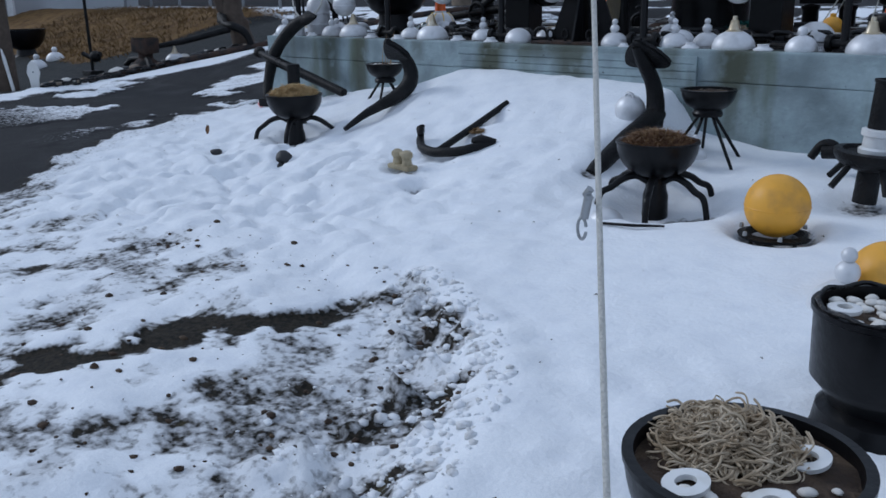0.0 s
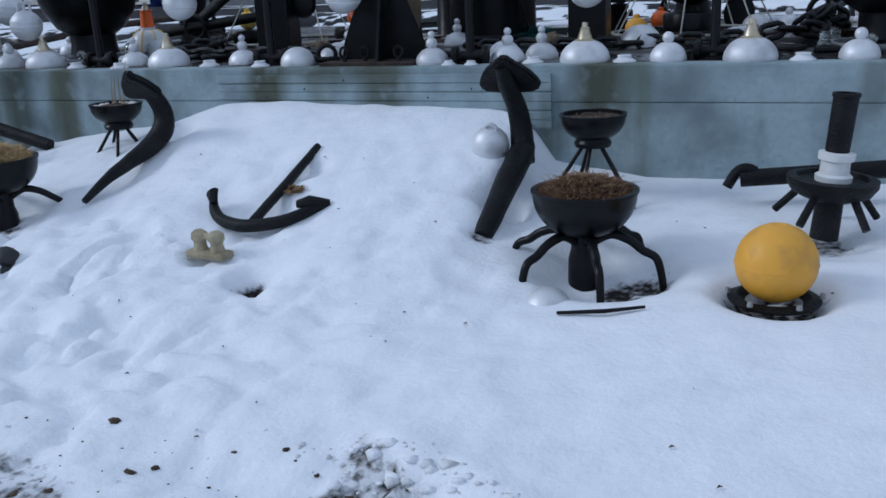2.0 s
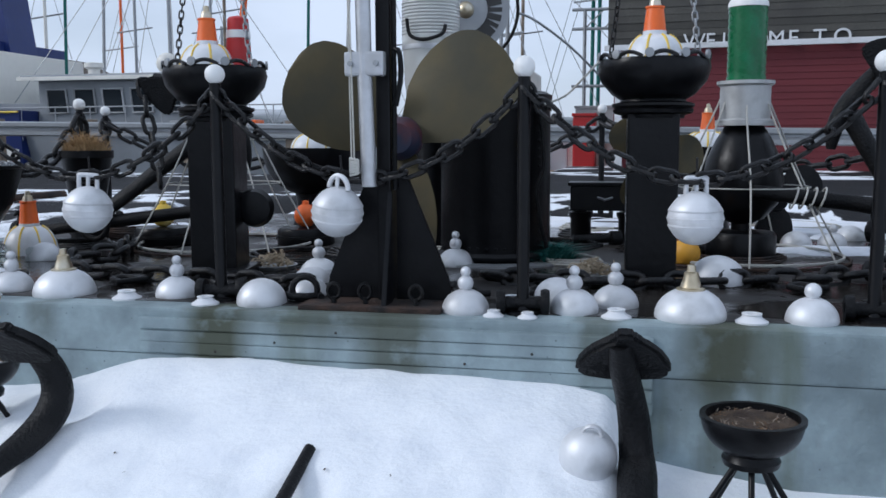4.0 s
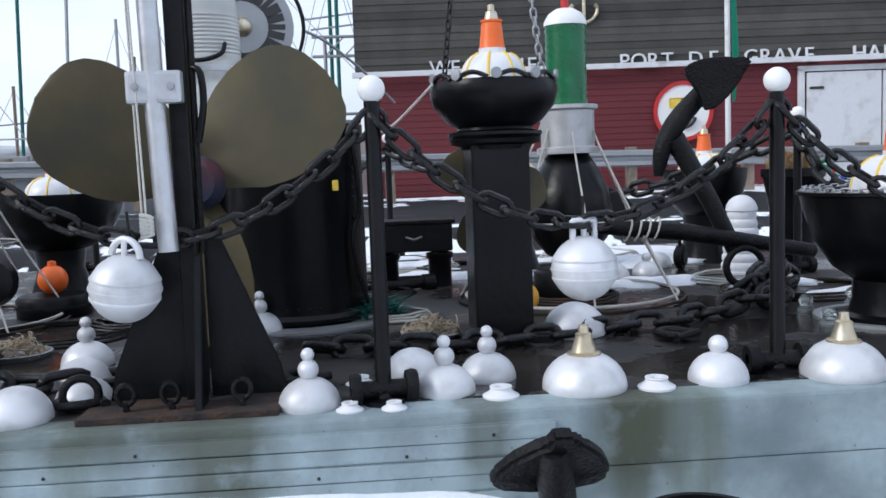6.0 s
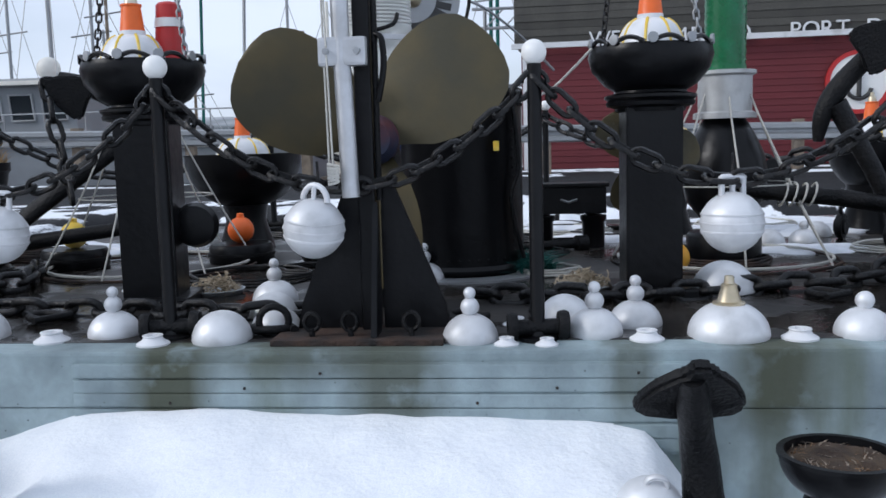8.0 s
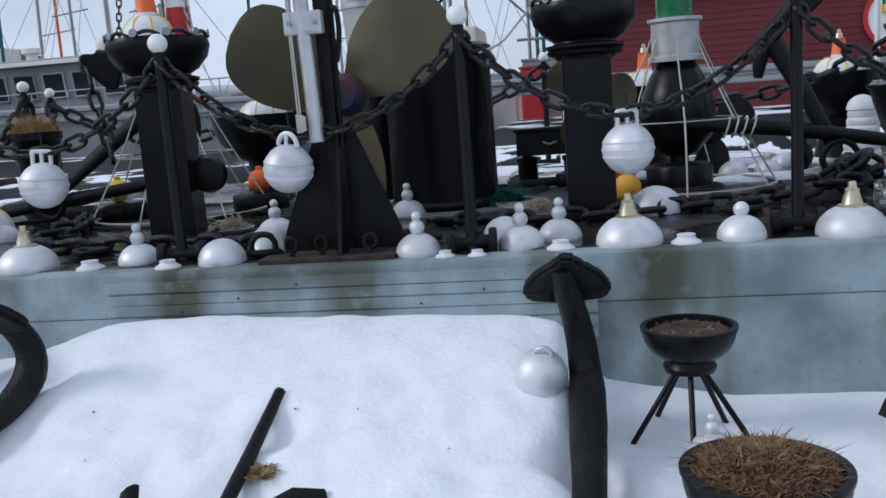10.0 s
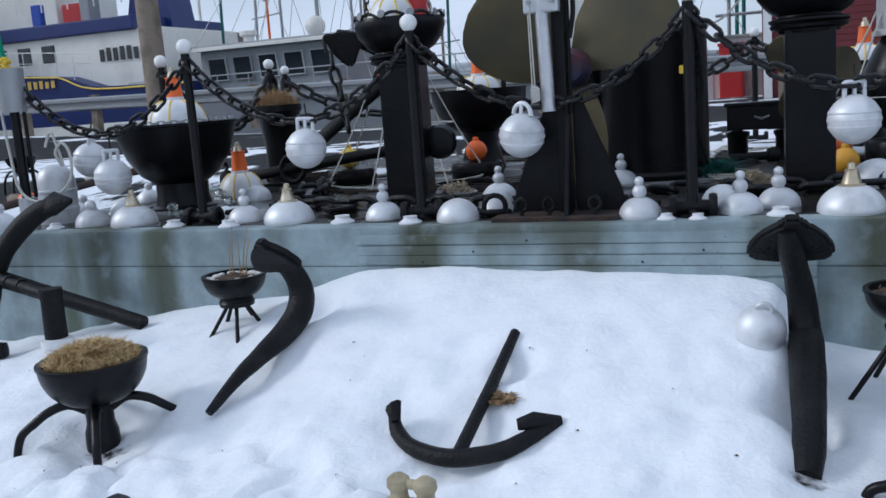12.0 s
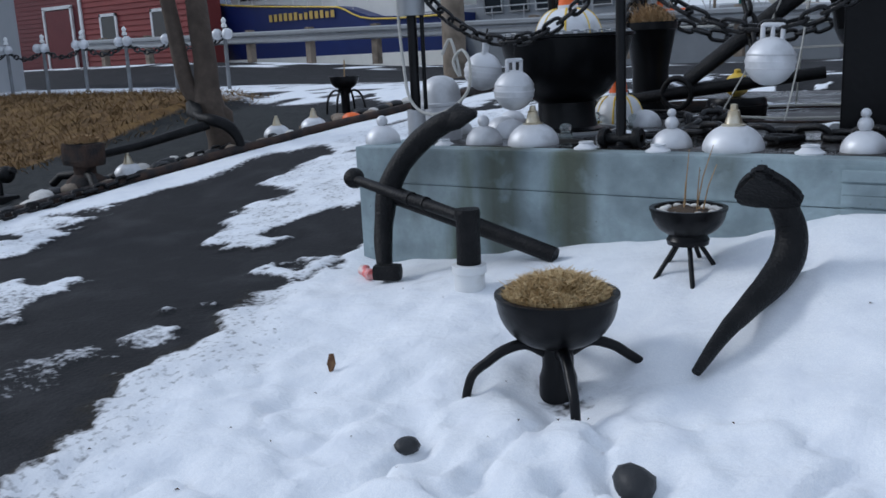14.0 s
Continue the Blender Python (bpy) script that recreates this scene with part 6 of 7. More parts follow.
def loose_stone(u, v, r, label, dz=0.0, mat=STONE, squash=1.0):
    b = pebble(r, u * 7 + v)
    b.transform(Matrix.Diagonal((1, 1, squash, 1)))
    return tagged(link("stone", b, mat, None, "", pose(u, v, rest(u, v) + dz, 10, 0, 57 * u)), label, "stone", "stones showing through the snow")


loose_stone(2.42, -1.72, 0.062, "dark wet stone showing through the snow", 0.02, squash=1.5)
loose_stone(1.64, -1.79, 0.042, "small dark stone in the snow", 0.01)
loose_stone(2.45, -1.78, 0.05, "small dark stone in the snow", -0.01)
loose_stone(3.82, -1.74, 0.05, "grey stone in a melted hole", -0.02)
feather = thing("leaf_scrap", "dry brown leaf stuck in the snow", "leaf", pose(1.0, -1.46, rest(1.0, -1.46)))
part("blade", tube([(0, 0, -0.01), (0.005, 0, 0.03), (0.0, 0.01, 0.07)], [0.006, 0.018, 0.010], 8, flat=0.35), DEADLEAF, feather)
can = thing("drink_can", "crushed red drink can lying in snow", "can", pose(0.30, -0.40, rest(0.3, -0.4) + 0.03, 90, 0, 60))
part("body", tube([(0, 0, -0.07), (0.004, 0.003, -0.03), (-0.006, 0.0, 0.0), (0.005, -0.003, 0.04), (0, 0, 0.075)], [0.03, 0.033, 0.024, 0.032, 0.028], 12, flat=0.75), PINK, can)
stick = link("stick", tube([(5.20, -1.78, rest(5.2, -1.78) + 0.012), (5.38, -1.74, rest(5.38, -1.74) + 0.02), (5.52, -1.68, rest(5.52, -1.68) + 0.012)], [0.007, 0.009, 0.006], 7), IRON)
tagged(stick, "thin dark stick lying on the snow", "stick")
leafpile = link("leaf_litter", tufts(130, 0.06, 0.0, 0.04, 0.012, 0.9, 88), STRAW, None, "", pose(3.615, -0.93, rest(3.615, -0.93) - 0.01))
tagged(leafpile, "brown dead leaves in a melted gap", "leaves", kind="stuff")

# ---------------------------------------------------------------- the near planters and the halyard
near_bowl = thing("bowl_planter", "wide black planter with bleached seaweed and shell rings", "planter", pose(6.98, -3.87, 0.12), "black bowl planters in the snow")
part("bowl", lathe([(a, b + 0.12) for a, b in bowl_profile(0.265, 0.24)], 44), BLACK, near_bowl)
part("foot", lathe([(0, -0.05), (0.11, -0.05), (0.10, 0.14), (0, 0.14)], 20), BLACK, near_bowl)
bed_soil = part("soil", soil_disc(0.245, 0.335, 0.015, 12), SOIL, near_bowl)


def curls(count, cx, cy, spread, z, seed):
    rnd = random.Random(seed)
    bms = []
    for _ in range(count):
        a, rr = rnd.uniform(0, 6.28), spread * math.sqrt(rnd.random())
        x, y = cx + rr * math.cos(a), cy + rr * math.sin(a)
        h = z + 0.07 * (1 - (rr / spread) ** 2) * rnd.random() ** 0.5
        cr, ph, tilt = rnd.uniform(0.012, 0.035), rnd.uniform(0, 6.28), rnd.uniform(-1, 1)
        pts = [(x + cr * math.cos(ph + k * 0.8), y + cr * math.sin(ph + k * 0.8), h + tilt * cr * math.sin(k * 0.9) + 0.004 * k) for k in range(rnd.randint(4, 7))]
        bms.append(tube(pts, rnd.uniform(0.0018, 0.0036), 5))
    return joined(*bms)


part("seaweed", curls(900, -0.07, 0.06, 0.165, 0.335, 14), TWIST, near_bowl, "curled bleached seaweed")
for x, y in ((-0.05, -0.17), (0.10, 0.10), (0.12, -0.13)):
    part("shell_ring", lathe([(0.024, 0.0), (0.05, 0.0), (0.052, 0.012), (0.024, 0.014), (0.024, 0.0)], 24, pose(x, y, 0.352, 8, -6, 0)), PVC, bed_soil, "flat white ring")
for k in range(14):
    a = random.uniform(-2.2, 0.4)
    rr = random.uniform(0.12, 0.22)
    share("pebble", random.choice(PEB), bed_soil, pose(rr * math.cos(a), rr * math.sin(a), 0.35, 0, 0, random.uniform(0, 360)) @ Matrix.Scale(random.uniform(0.4, 0.9), 4))

drum = thing("drum_planter", "black drum planter filled with pale stones and rings", "planter", pose(6.985, -2.96, 0.17))
part("drum", lathe([(0, 0.12), (0.15, 0.12), (0.17, 0.16), (0.205, 0.20), (0.21, 0.40), (0.218, 0.405), (0.218, 0.42), (0.195, 0.42), (0.19, 0.36), (0, 0.36)], 40), BLACK, drum)
part("foot", lathe([(0, -0.06), (0.22, -0.06), (0.225, 0.0), (0.19, 0.04), (0.18, 0.10), (0.14, 0.13), (0, 0.13)], 36), BLACK, drum)
drum_soil = part("soil", soil_disc(0.19, 0.385, 0.01, 17), SOIL, drum)
for k in range(60):
    a, rr = random.uniform(0, 6.28), 0.175 * math.sqrt(random.random())
    share("pebble", random.choice(PEB), drum_soil, pose(rr * math.cos(a), rr * math.sin(a), 0.40, 0, 0, random.uniform(0, 360)) @ Matrix.Scale(random.uniform(0.5, 1.0), 4))
for x, y in ((-0.10, -0.09), (0.08, -0.1)):
    part("shell_ring", lathe([(0.022, 0.0), (0.046, 0.0), (0.048, 0.012), (0.022, 0.014), (0.022, 0.0)], 24, pose(x, y, 0.412)), PVC, drum_soil, "flat white ring")
part("rim_chain", tube([(0.2 * math.cos(a), 0.2 * math.sin(a), 0.425 + 0.006 * math.sin(9 * a)) for a in [2 * math.pi * k / 60 for k in range(60)]], 0.008, 6, closed=True), CHAIN, drum)

halyard = thing("halyard", "pale slack rope with a snap hook", "rope")
R0, R1 = Vector((6.80, -4.22, 1.22)), Vector((6.34, -3.61, 1.87))
part("rope", tube([R0 + (R1 - R0) * f + Vector((0, 0, 0.02 * math.sin(3 * f))) for f in np.linspace(-0.85, 6.0, 26)], 0.0058, 8), ROPE, halyard)
hk = R0 + (R1 - R0) * -0.14 + Vector((-0.015, -0.012, 0))
hook = part("snap_hook", joined(tube([hk + Vector((0, 0, 0.012)), hk + Vector((-0.006, -0.003, -0.026))], 0.008, 8), tube([hk + Vector((-0.009 + 0.009 * math.cos(a), -0.005, -0.045 + 0.020 * math.sin(a))) for a in np.linspace(0.2, 6.0, 16)], 0.003, 6), tube([hk + Vector((0.004 * (-1) ** k, 0, 0.008 + 0.010 * k)) for k in range(3)], 0.008, 6)), GALV, halyard, "grey metal snap hook")

# ---------------------------------------------------------------- large things on the platform
mast_base = thing("mast_stand", "black steel mast with gusset plates on a rusted base", "mast", pose(3.63, 0.30, DECK_Z))
part("base_plate", block(0.62, 0.42, 0.022, 0.005, pose(-0.03, -0.02, 0)), RUST, mast_base, "flaking rusted base plate")
part("mast", block(0.062, 0.10, 2.6, 0.008, pose(-0.005, 0.0, 0.02)), BLACK, mast_base)
part("mast_pipe", tube([(0.038, -0.03, 0.5), (0.042, -0.03, 1.5), (0.038, -0.03, 2.6)], 0.012, 8), IRON, mast_base)
for sgn in (-1, 1):
    part("gusset", prism([(sgn * 0.04, 0.02), (sgn * 0.29, 0.02), (sgn * 0.27, 0.12), (sgn * 0.09, 0.56), (sgn * 0.04, 0.56)][::sgn], 0.022, 0.003), BLACK, mast_base)
g = part("gusset", prism([(0.075, 0.02), (0.20, 0.02), (0.075, 0.5)], 0.022, 0.003), BLACK, mast_base)
g.matrix_basis = pose(0.03, 0, 0, 0, 0, -90)
for x in (-0.20, -0.06, 0.16):
    part("eye_bolt", tube([(x + 0.028 * math.cos(a), -0.16, 0.075 + 0.034 * math.sin(a)) for a in [2 * math.pi * k / 12 for k in range(12)]], 0.009, 6, closed=True), IRON, mast_base)
    part("bolt_shank", tube([(x, -0.16, 0.01), (x, -0.16, 0.05)], 0.012, 6), IRON, mast_base)
part("white_pole", tube([(-0.045, -0.13, 0.52), (-0.06, -0.13, 1.0), (-0.085, -0.13, 2.7)], 0.032, 16), ALU, mast_base, "white aluminium pole")
part("clamp", block(0.17, 0.05, 0.10, 0.012, pose(-0.055, -0.135, 0.98)), ALU, mast_base, "bolted aluminium clamp")
for x in (-0.11, 0.0):
    part("clamp_bolt", lathe([(0, 0), (0.012, 0), (0.012, 0.012), (0, 0.014)], 8, pose(x, -0.16, 1.03, 90, 0, 0)), GALV, mast_base)
part("halyard_line", tube([(-0.115, -0.15, 0.60), (-0.125, -0.15, 1.5), (-0.14, -0.15, 2.7)], 0.004, 6), ROPE, mast_base)
part("halyard_line", tube([(-0.10, -0.16, 0.62), (-0.118, -0.16, 1.5), (-0.13, -0.16, 2.7)], 0.004, 6), ROPE, mast_base)
part("knot", joined(*[tube([(-0.10 + 0.02 * math.cos(a * 2), -0.17, 0.58 + 0.012 * k + 0.012 * math.sin(a)) for a in np.linspace(0, 5, 9)], 0.006, 5) for k in range(5)]), ROPE, mast_base, "tied rope knot")
part("mast_pipe", tube([(0.05, -0.04, 0.86), (0.075, -0.05, 0.98), (0.07, -0.05, 1.08), (0.04, -0.03, 1.10)], 0.012, 7), BLACK, mast_base)


def blade_mesh():
    """One propeller blade: a broad rounded leaf, twisted along its length, root at the origin, tip along x."""
    bm = bmesh.new()
    nx, ny = 22, 11
    grid = {}
    for side in (0, 1):
        for i in range(nx + 1):
            f = i / nx
            x = 0.64 * (0.08 + 0.92 * math.sin(math.pi / 2 * f))
            half = float(np.interp(x, [0.05, 0.10, 0.18, 0.28, 0.38, 0.48, 0.55, 0.60, 0.63, 0.64], [0.08, 0.12, 0.195, 0.24, 0.255, 0.245, 0.215, 0.165, 0.09, 0.0]))
            for j in range(ny):
                s = 2 * j / (ny - 1) - 1
                tw = radians(44 - 26 * f)
                w = half * s
                th = 0.018 * (1 - f * 0.7) * (1 - s * s) * (1 if side == 0 else -1)
                grid[side, i, j] = bm.verts.new((x, w * math.sin(tw) * 0.5 + th, w * math.cos(tw * 0.55)))
    for side in (0, 1):
        for i in range(nx):
            for j in range(ny - 1):
                q = [grid[side, i, j], grid[side, i + 1, j], grid[side, i + 1, j + 1], grid[side, i, j + 1]]
                bm.faces.new(q if side else q[::-1])
    bmesh.ops.remove_doubles(bm, verts=bm.verts, dist=0.0008)
    bmesh.ops.recalc_face_normals(bm, faces=bm.faces)
    return smooth(bm, 60)


HUBPAINT = material("worn_hub_paint", (0.012, 0.018, 0.045), 0.6, 0, 18, 0.3, 0.3, (0.10, 0.02, 0.02), 7, 0.56)
propeller = thing("propeller", "bronze three-bladed ship propeller on a stand", "propeller", pose(3.585, 0.72, 1.80, 0, 0, 6))
for ang, feather_turn in ((40, 0), (149, 0), (-86, 66)):
    part("blade", blade_mesh(), BRONZE, propeller, "", pose(0, 0, 0, 0, -ang, 0) @ pose(0, 0, 0, feather_turn, 0, 0))
part("hub", lathe([(0, -0.17), (0.06, -0.16), (0.09, -0.10), (0.105, 0.0), (0.10, 0.12), (0.07, 0.17), (0, 0.17)], 24, pose(0, 0, 0, 90, 0, 0)), HUBPAINT, propeller, "worn dark blue and red painted hub")
part("prop_stand", tube([(0.0, 0.1, -0.02), (0.02, 0.14, -0.4), (0.02, 0.16, -0.72)], [0.06, 0.06, 0.08], 12), BLACK, propeller)

boiler = thing("boiler", "riveted black iron boiler drum on the platform", "boiler", pose(3.86, 1.88, DECK_Z))
shell = part("shell", lathe([(0, 0.02), (0.34, 0.02), (0.35, 0.05), (0.33, 0.07), (0.325, 0.92), (0.335, 0.94), (0.335, 0.98), (0.30, 1.0), (0, 1.0)], 44), BLACK, boiler)
rv = bpy.data.meshes.new("rivet")
b = lathe([(0.011, 0), (0.009, 0.006), (0, 0.009)], 7)
b.to_mesh(rv)
b.free()
rv.materials.append(BLACK)
for k in range(40):
    a = 2 * math.pi * k / 40
    for z in (0.10, 0.90):
        share("rivet", rv, shell, pose(0.325 * math.cos(a), 0.325 * math.sin(a), z, 0, 90, math.degrees(a)))
for k in range(16):
    share("rivet", rv, shell, pose(0.325 * math.cos(-0.55), 0.325 * math.sin(-0.55), 0.14 + 0.048 * k, 0, 90, math.degrees(-0.55)))
part("base_ring", lathe([(0.36, 0), (0.46, 0), (0.46, 0.015), (0.36, 0.02), (0.36, 0)], 40), GALV, boiler, "pale ring round its foot")
part("tag", block(0.03, 0.01, 0.05, 0.006, pose(0.20, -0.30, 0.66)), YELLOWPAINT, boiler, "small yellow tag")
part("hose", tube([(0.28, -0.2, 0.95), (0.31, -0.2, 0.6), (0.27, -0.23, 0.4), (0.33, -0.2, 0.1)], 0.012, 7), IRON, boiler)

lantern = thing("lamp_lens", "large ribbed glass lighthouse lamp lens on a stand", "lamp", pose(3.37, 2.3, DECK_Z))
part("stand", lathe([(0, 0), (0.16, 0), (0.12, 0.05), (0.10, 0.74), (0.16, 0.80), (0, 0.82)], 20), BLACK, lantern)
lens_prof = [(0.0, 0.82), (0.13, 0.82), (0.15, 0.90), (0.172, 1.10), (0.182, 1.30)] + [(0.190 - 0.005 * (k % 2), 1.38 + 0.0105 * k) for k in range(22)] + [(0.186, 1.62), (0.175, 1.69), (0.148, 1.75), (0.09, 1.785), (0, 1.795)]
part("lens", lathe(lens_prof, 36), LENS, lantern, "ribbed frosted glass")
part("seam_ring", lathe([(0.16, 1.30), (0.19, 1.30), (0.19, 1.33), (0.16, 1.33), (0.16, 1.30)], 32), ALU, lantern)
part("bracket", tube([(0.13, -0.15, 1.44), (0.11, -0.19, 1.38), (0.0, -0.21, 1.35), (-0.09, -0.20, 1.38), (-0.11, -0.19, 1.48)], 0.012, 7), IRON, lantern)

wheel_sign = thing("wheel_sign", "round grey metal sign with cut-out lettering", "sign", pose(3.515, 2.75, 2.69, 0, 0, 10))
part("plate", lathe([(0.05, -0.01), (0.30, -0.01), (0.30, 0.01), (0.05, 0.01), (0.05, -0.01)], 44, pose(0, 0, 0, 90, 0, 0)), GALV, wheel_sign)
for k in range(26):
    a = 2 * math.pi * k / 26
    part("mark", block(0.030 + 0.014 * (k % 3), 0.028, 0.10, 0.0, pose(0.20 * math.cos(a), 0, 0.20 * math.sin(a), 0, 90 - math.degrees(a), 0), base=False), DARKBAR, wheel_sign)
part("hoop", tube([(0.36 * math.cos(a), 0, 0.36 * math.sin(a)) for a in [2 * math.pi * k / 40 for k in range(40)]], 0.012, 7, closed=True), IRON, wheel_sign)
part("hub", lathe(ball_profile(0.06, 0, 8), 16), BRASS, wheel_sign)
part("sign_post", tube([(0.0, 0.03, -0.3), (0.0, 0.03, -1.615)], 0.03, 8), BLACK, wheel_sign)
part("stay", tube([(0.36, 0, -0.02), (0.5, 0.1, -0.07), (0.75, 0.3, -0.22), (1.0, 0.5, -0.42)], 0.009, 7), GALV, wheel_sign, "twisted grey wire stay")

lamp_buoy = thing("light_buoy", "green harbour light buoy with a white cap", "buoy", pose(5.31, 2.16, DECK_Z))
part("float_body", lathe([(0, 0.0), (0.20, 0.0), (0.205, 0.02), (0.205, 0.15), (0.19, 0.17), (0.06, 0.18), (0.06, 0.22), (0.13, 0.25), (0.205, 0.34), (0.235, 0.47), (0.215, 0.60), (0.16, 0.72), (0.11, 0.80), (0, 0.84)], 32), BLACK, lamp_buoy)
part("housing", lathe([(0, 0.80), (0.17, 0.80), (0.17, 0.83), (0.145, 0.84), (0.145, 1.03), (0.165, 1.04), (0.165, 1.06), (0, 1.06)], 28), GREYSTEEL, lamp_buoy, "grey metal lamp housing")
part("lens", lathe([(0, 1.06), (0.112, 1.06)] + [(0.112 - 0.004 * (k % 2), 1.08 + 0.021 * k) for k in range(19)] + [(0.11, 1.49), (0, 1.49)], 28), GREEN, lamp_buoy, "green plastic lens")
part("cap", lathe([(0, 1.485), (0.116, 1.485), (0.114, 1.51), (0.09, 1.55), (0.05, 1.575), (0, 1.58)], 26), BALLWHITE, lamp_buoy)
part("rod", tube([(0, 0, 1.57), (0, 0, 1.82)], 0.022, 8), RED, lamp_buoy, "red rod")

for u, v, r in ((5.31, 2.18, 0.62), (1.95, 2.20, 0.62)):
    pot = thing("crab_pot", "conical rope and hoop crab pot", "crab pot", pose(u, v, DECK_Z), "crab pots on the platform")
    for rr, z in ((r, 0.015), (r * 0.94, 0.035), (r * 0.62, 0.44)):
        part("hoop", tube([(rr * math.cos(a), rr * math.sin(a), z) for a in [2 * math.pi * k / 36 for k in range(36)]], 0.009 if z < 0.1 else 0.004, 6, closed=True), RUST if z < 0.02 else ROPE, pot)
    for k in range(7):
        a = 2 * math.pi * k / 7 + 0.2
        part("rope", tube([(r * math.cos(a), r * math.sin(a), 0.02), (r * 0.62 * math.cos(a + 0.04), r * 0.62 * math.sin(a + 0.04), 0.44), (r * 0.34 * math.cos(a), r * 0.34 * math.sin(a), 0.80), (r * 0.2 * math.cos(a), r * 0.2 * math.sin(a), 1.0)], 0.0055, 6), ROPE, pot)


def deck_anchor(u, v, turn, label, tilt):
    """Crown up: the shank runs down from it to a ring, an arm with its palm rises, the stock crosses low."""
    t = thing("anchor", label, "anchor", pose(u, v, DECK_Z, 0, tilt, turn), "anchors on the platform")
    part("shank", tube([(0.0, 0, 0.24), (-0.14, 0, 0.52), (-0.33, 0, 0.86)], [0.055, 0.06, 0.068], 12, flat=0.75), IRON, t)
    part("arm", tube([(-0.42, 0, 0.66), (-0.40, 0, 0.80), (-0.33, 0, 0.93), (-0.23, -0.01, 1.05), (-0.12, -0.03, 1.16), (-0.04, -0.05, 1.24)], [0.025, 0.048, 0.058, 0.052, 0.045, 0.03], 12), IRON, t)
    part("palm", palm_mesh(0.27, 0.30, 0.05), IRON, t, "", pose(-0.26, -0.09, 1.10, 15, 62, 0))
    part("stock", tube([(-0.85, -0.10, 0.42), (-0.3, -0.06, 0.36), (0.45, 0.02, 0.22)], [0.042, 0.048, 0.04], 12), IRON, t)
    part("lashing", joined(*[tube([(-0.62 + 0.05 * k + 0.02 * math.sin(a), -0.08 + 0.06 * math.cos(a), 0.385 + 0.06 * math.sin(a)) for a in [2 * math.pi * i / 12 for i in range(12)]], 0.006, 5, closed=True) for k in range(4)]), ROPE, t, "pale rope lashing")
    part("ring", tube([(0.03 + 0.10 * math.cos(a), -0.05, 0.16 + 0.10 * math.sin(a)) for a in [2 * math.pi * k / 18 for k in range(18)]], 0.020, 8, closed=True), IRON, t)
    return t


deck_anchor(6.19, 2.02, 0, "large black stocked anchor standing on the platform", 0)
stocked = thing("anchor", "large grey-black stocked anchor propped on the platform", "anchor", None, "anchors on the platform")
part("shank", tube([(1.22, 1.90, 1.33), (1.55, 2.02, 1.60), (1.95, 2.16, 1.92)], [0.055, 0.06, 0.066], 12, flat=0.75), IRON, stocked)
part("arm", tube([(2.10, 2.22, 1.62), (2.08, 2.20, 1.80), (1.97, 2.16, 1.98), (1.82, 2.08, 2.10), (1.66, 2.02, 2.18), (1.56, 2.0, 2.22)], [0.03, 0.055, 0.066, 0.06, 0.05, 0.03], 12), IRON, stocked)
part("palm", palm_mesh(0.25, 0.27, 0.045), IRON, stocked, "", pose(1.74, 1.98, 2.06, 15, -60, 0))
part("stock", tube([(0.75, 1.84, 1.20), (1.3, 1.92, 1.27), (2.05, 2.05, 1.36)], [0.04, 0.046, 0.04], 12), IRON, stocked)
part("ring", tube([(1.16 + 0.10 * math.cos(a), 1.86, 1.25 + 0.10 * math.sin(a)) for a in [2 * math.pi * k / 18 for k in range(18)]], 0.020, 8, closed=True), IRON, stocked)
chain([(1.52, 1.93, 2.2), (1.56, 1.9, 1.95), (1.62, 1.88, 1.72), (1.66, 1.86, 1.5)], "heavy black chain hanging from the anchor palm", BIGLINK, 0.13, "chains on the ground", 0.8)
bronze_propeller = thing("propeller", "small bronze propeller leaning behind a square column", "propeller", pose(4.76, 1.36, 1.68, 0, 0, 0))
for ang in (12, 132, 252):
    part("blade", blade_mesh(), BRONZE, bronze_propeller, "", pose(0, 0, 0, 0, -ang, 0) @ Matrix.Scale(0.42, 4))
part("hub", lathe([(0, -0.08), (0.035, -0.07), (0.05, 0), (0.035, 0.07), (0, 0.08)], 18, pose(0, 0, 0, 90, 0, 0)), BRONZE, bronze_propeller)
part("prop_shaft", tube([(0, 0.02, 0), (0.0, 0.06, -0.3), (0.0, 0.08, -0.605)], 0.03, 10), BLACK, bronze_propeller)
black_propeller = thing("propeller", "black painted propeller standing behind the light buoy", "propeller", pose(5.62, 2.95, 1.385, 0, 0, 0))
for ang in (35, 155, 270):
    part("blade", blade_mesh(), BLACK, black_propeller, "", pose(0, 0, 0, 0, -ang, 0) @ Matrix.Scale(0.5, 4))
part("hub", lathe([(0, -0.12), (0.06, -0.10), (0.08, 0), (0.06, 0.10), (0, 0.12)], 20, pose(0, 0, 0, 90, 0, 0)), BLACK, black_propeller)
pile = [(6.30, 1.75, 1.28), (6.15, 1.6, 1.20), (6.2, 1.45, 1.14), (5.95, 1.35, 1.16), (5.8, 1.3, 1.12), (5.55, 1.15, 1.11), (5.3, 1.08, 1.11), (5.05, 0.98, 1.11), (4.75, 0.88, 1.11), (4.45, 0.85, 1.11), (4.1, 0.9, 1.11), (3.95, 0.98, 1.11)]
chain(pile, "heavy anchor chain lying across the platform", BIGLINK, 0.13, "chains on the ground", 1.0)
chain([(6.35, 1.7, 1.16), (6.2, 1.75, 1.22), (6.05, 1.62, 1.14), (6.22, 1.55, 1.26), (6.32, 1.62, 1.2), (6.1, 1.5, 1.13)], "heap of heavy anchor chain", BIGLINK, 0.12, "chains on the ground", 1.0)
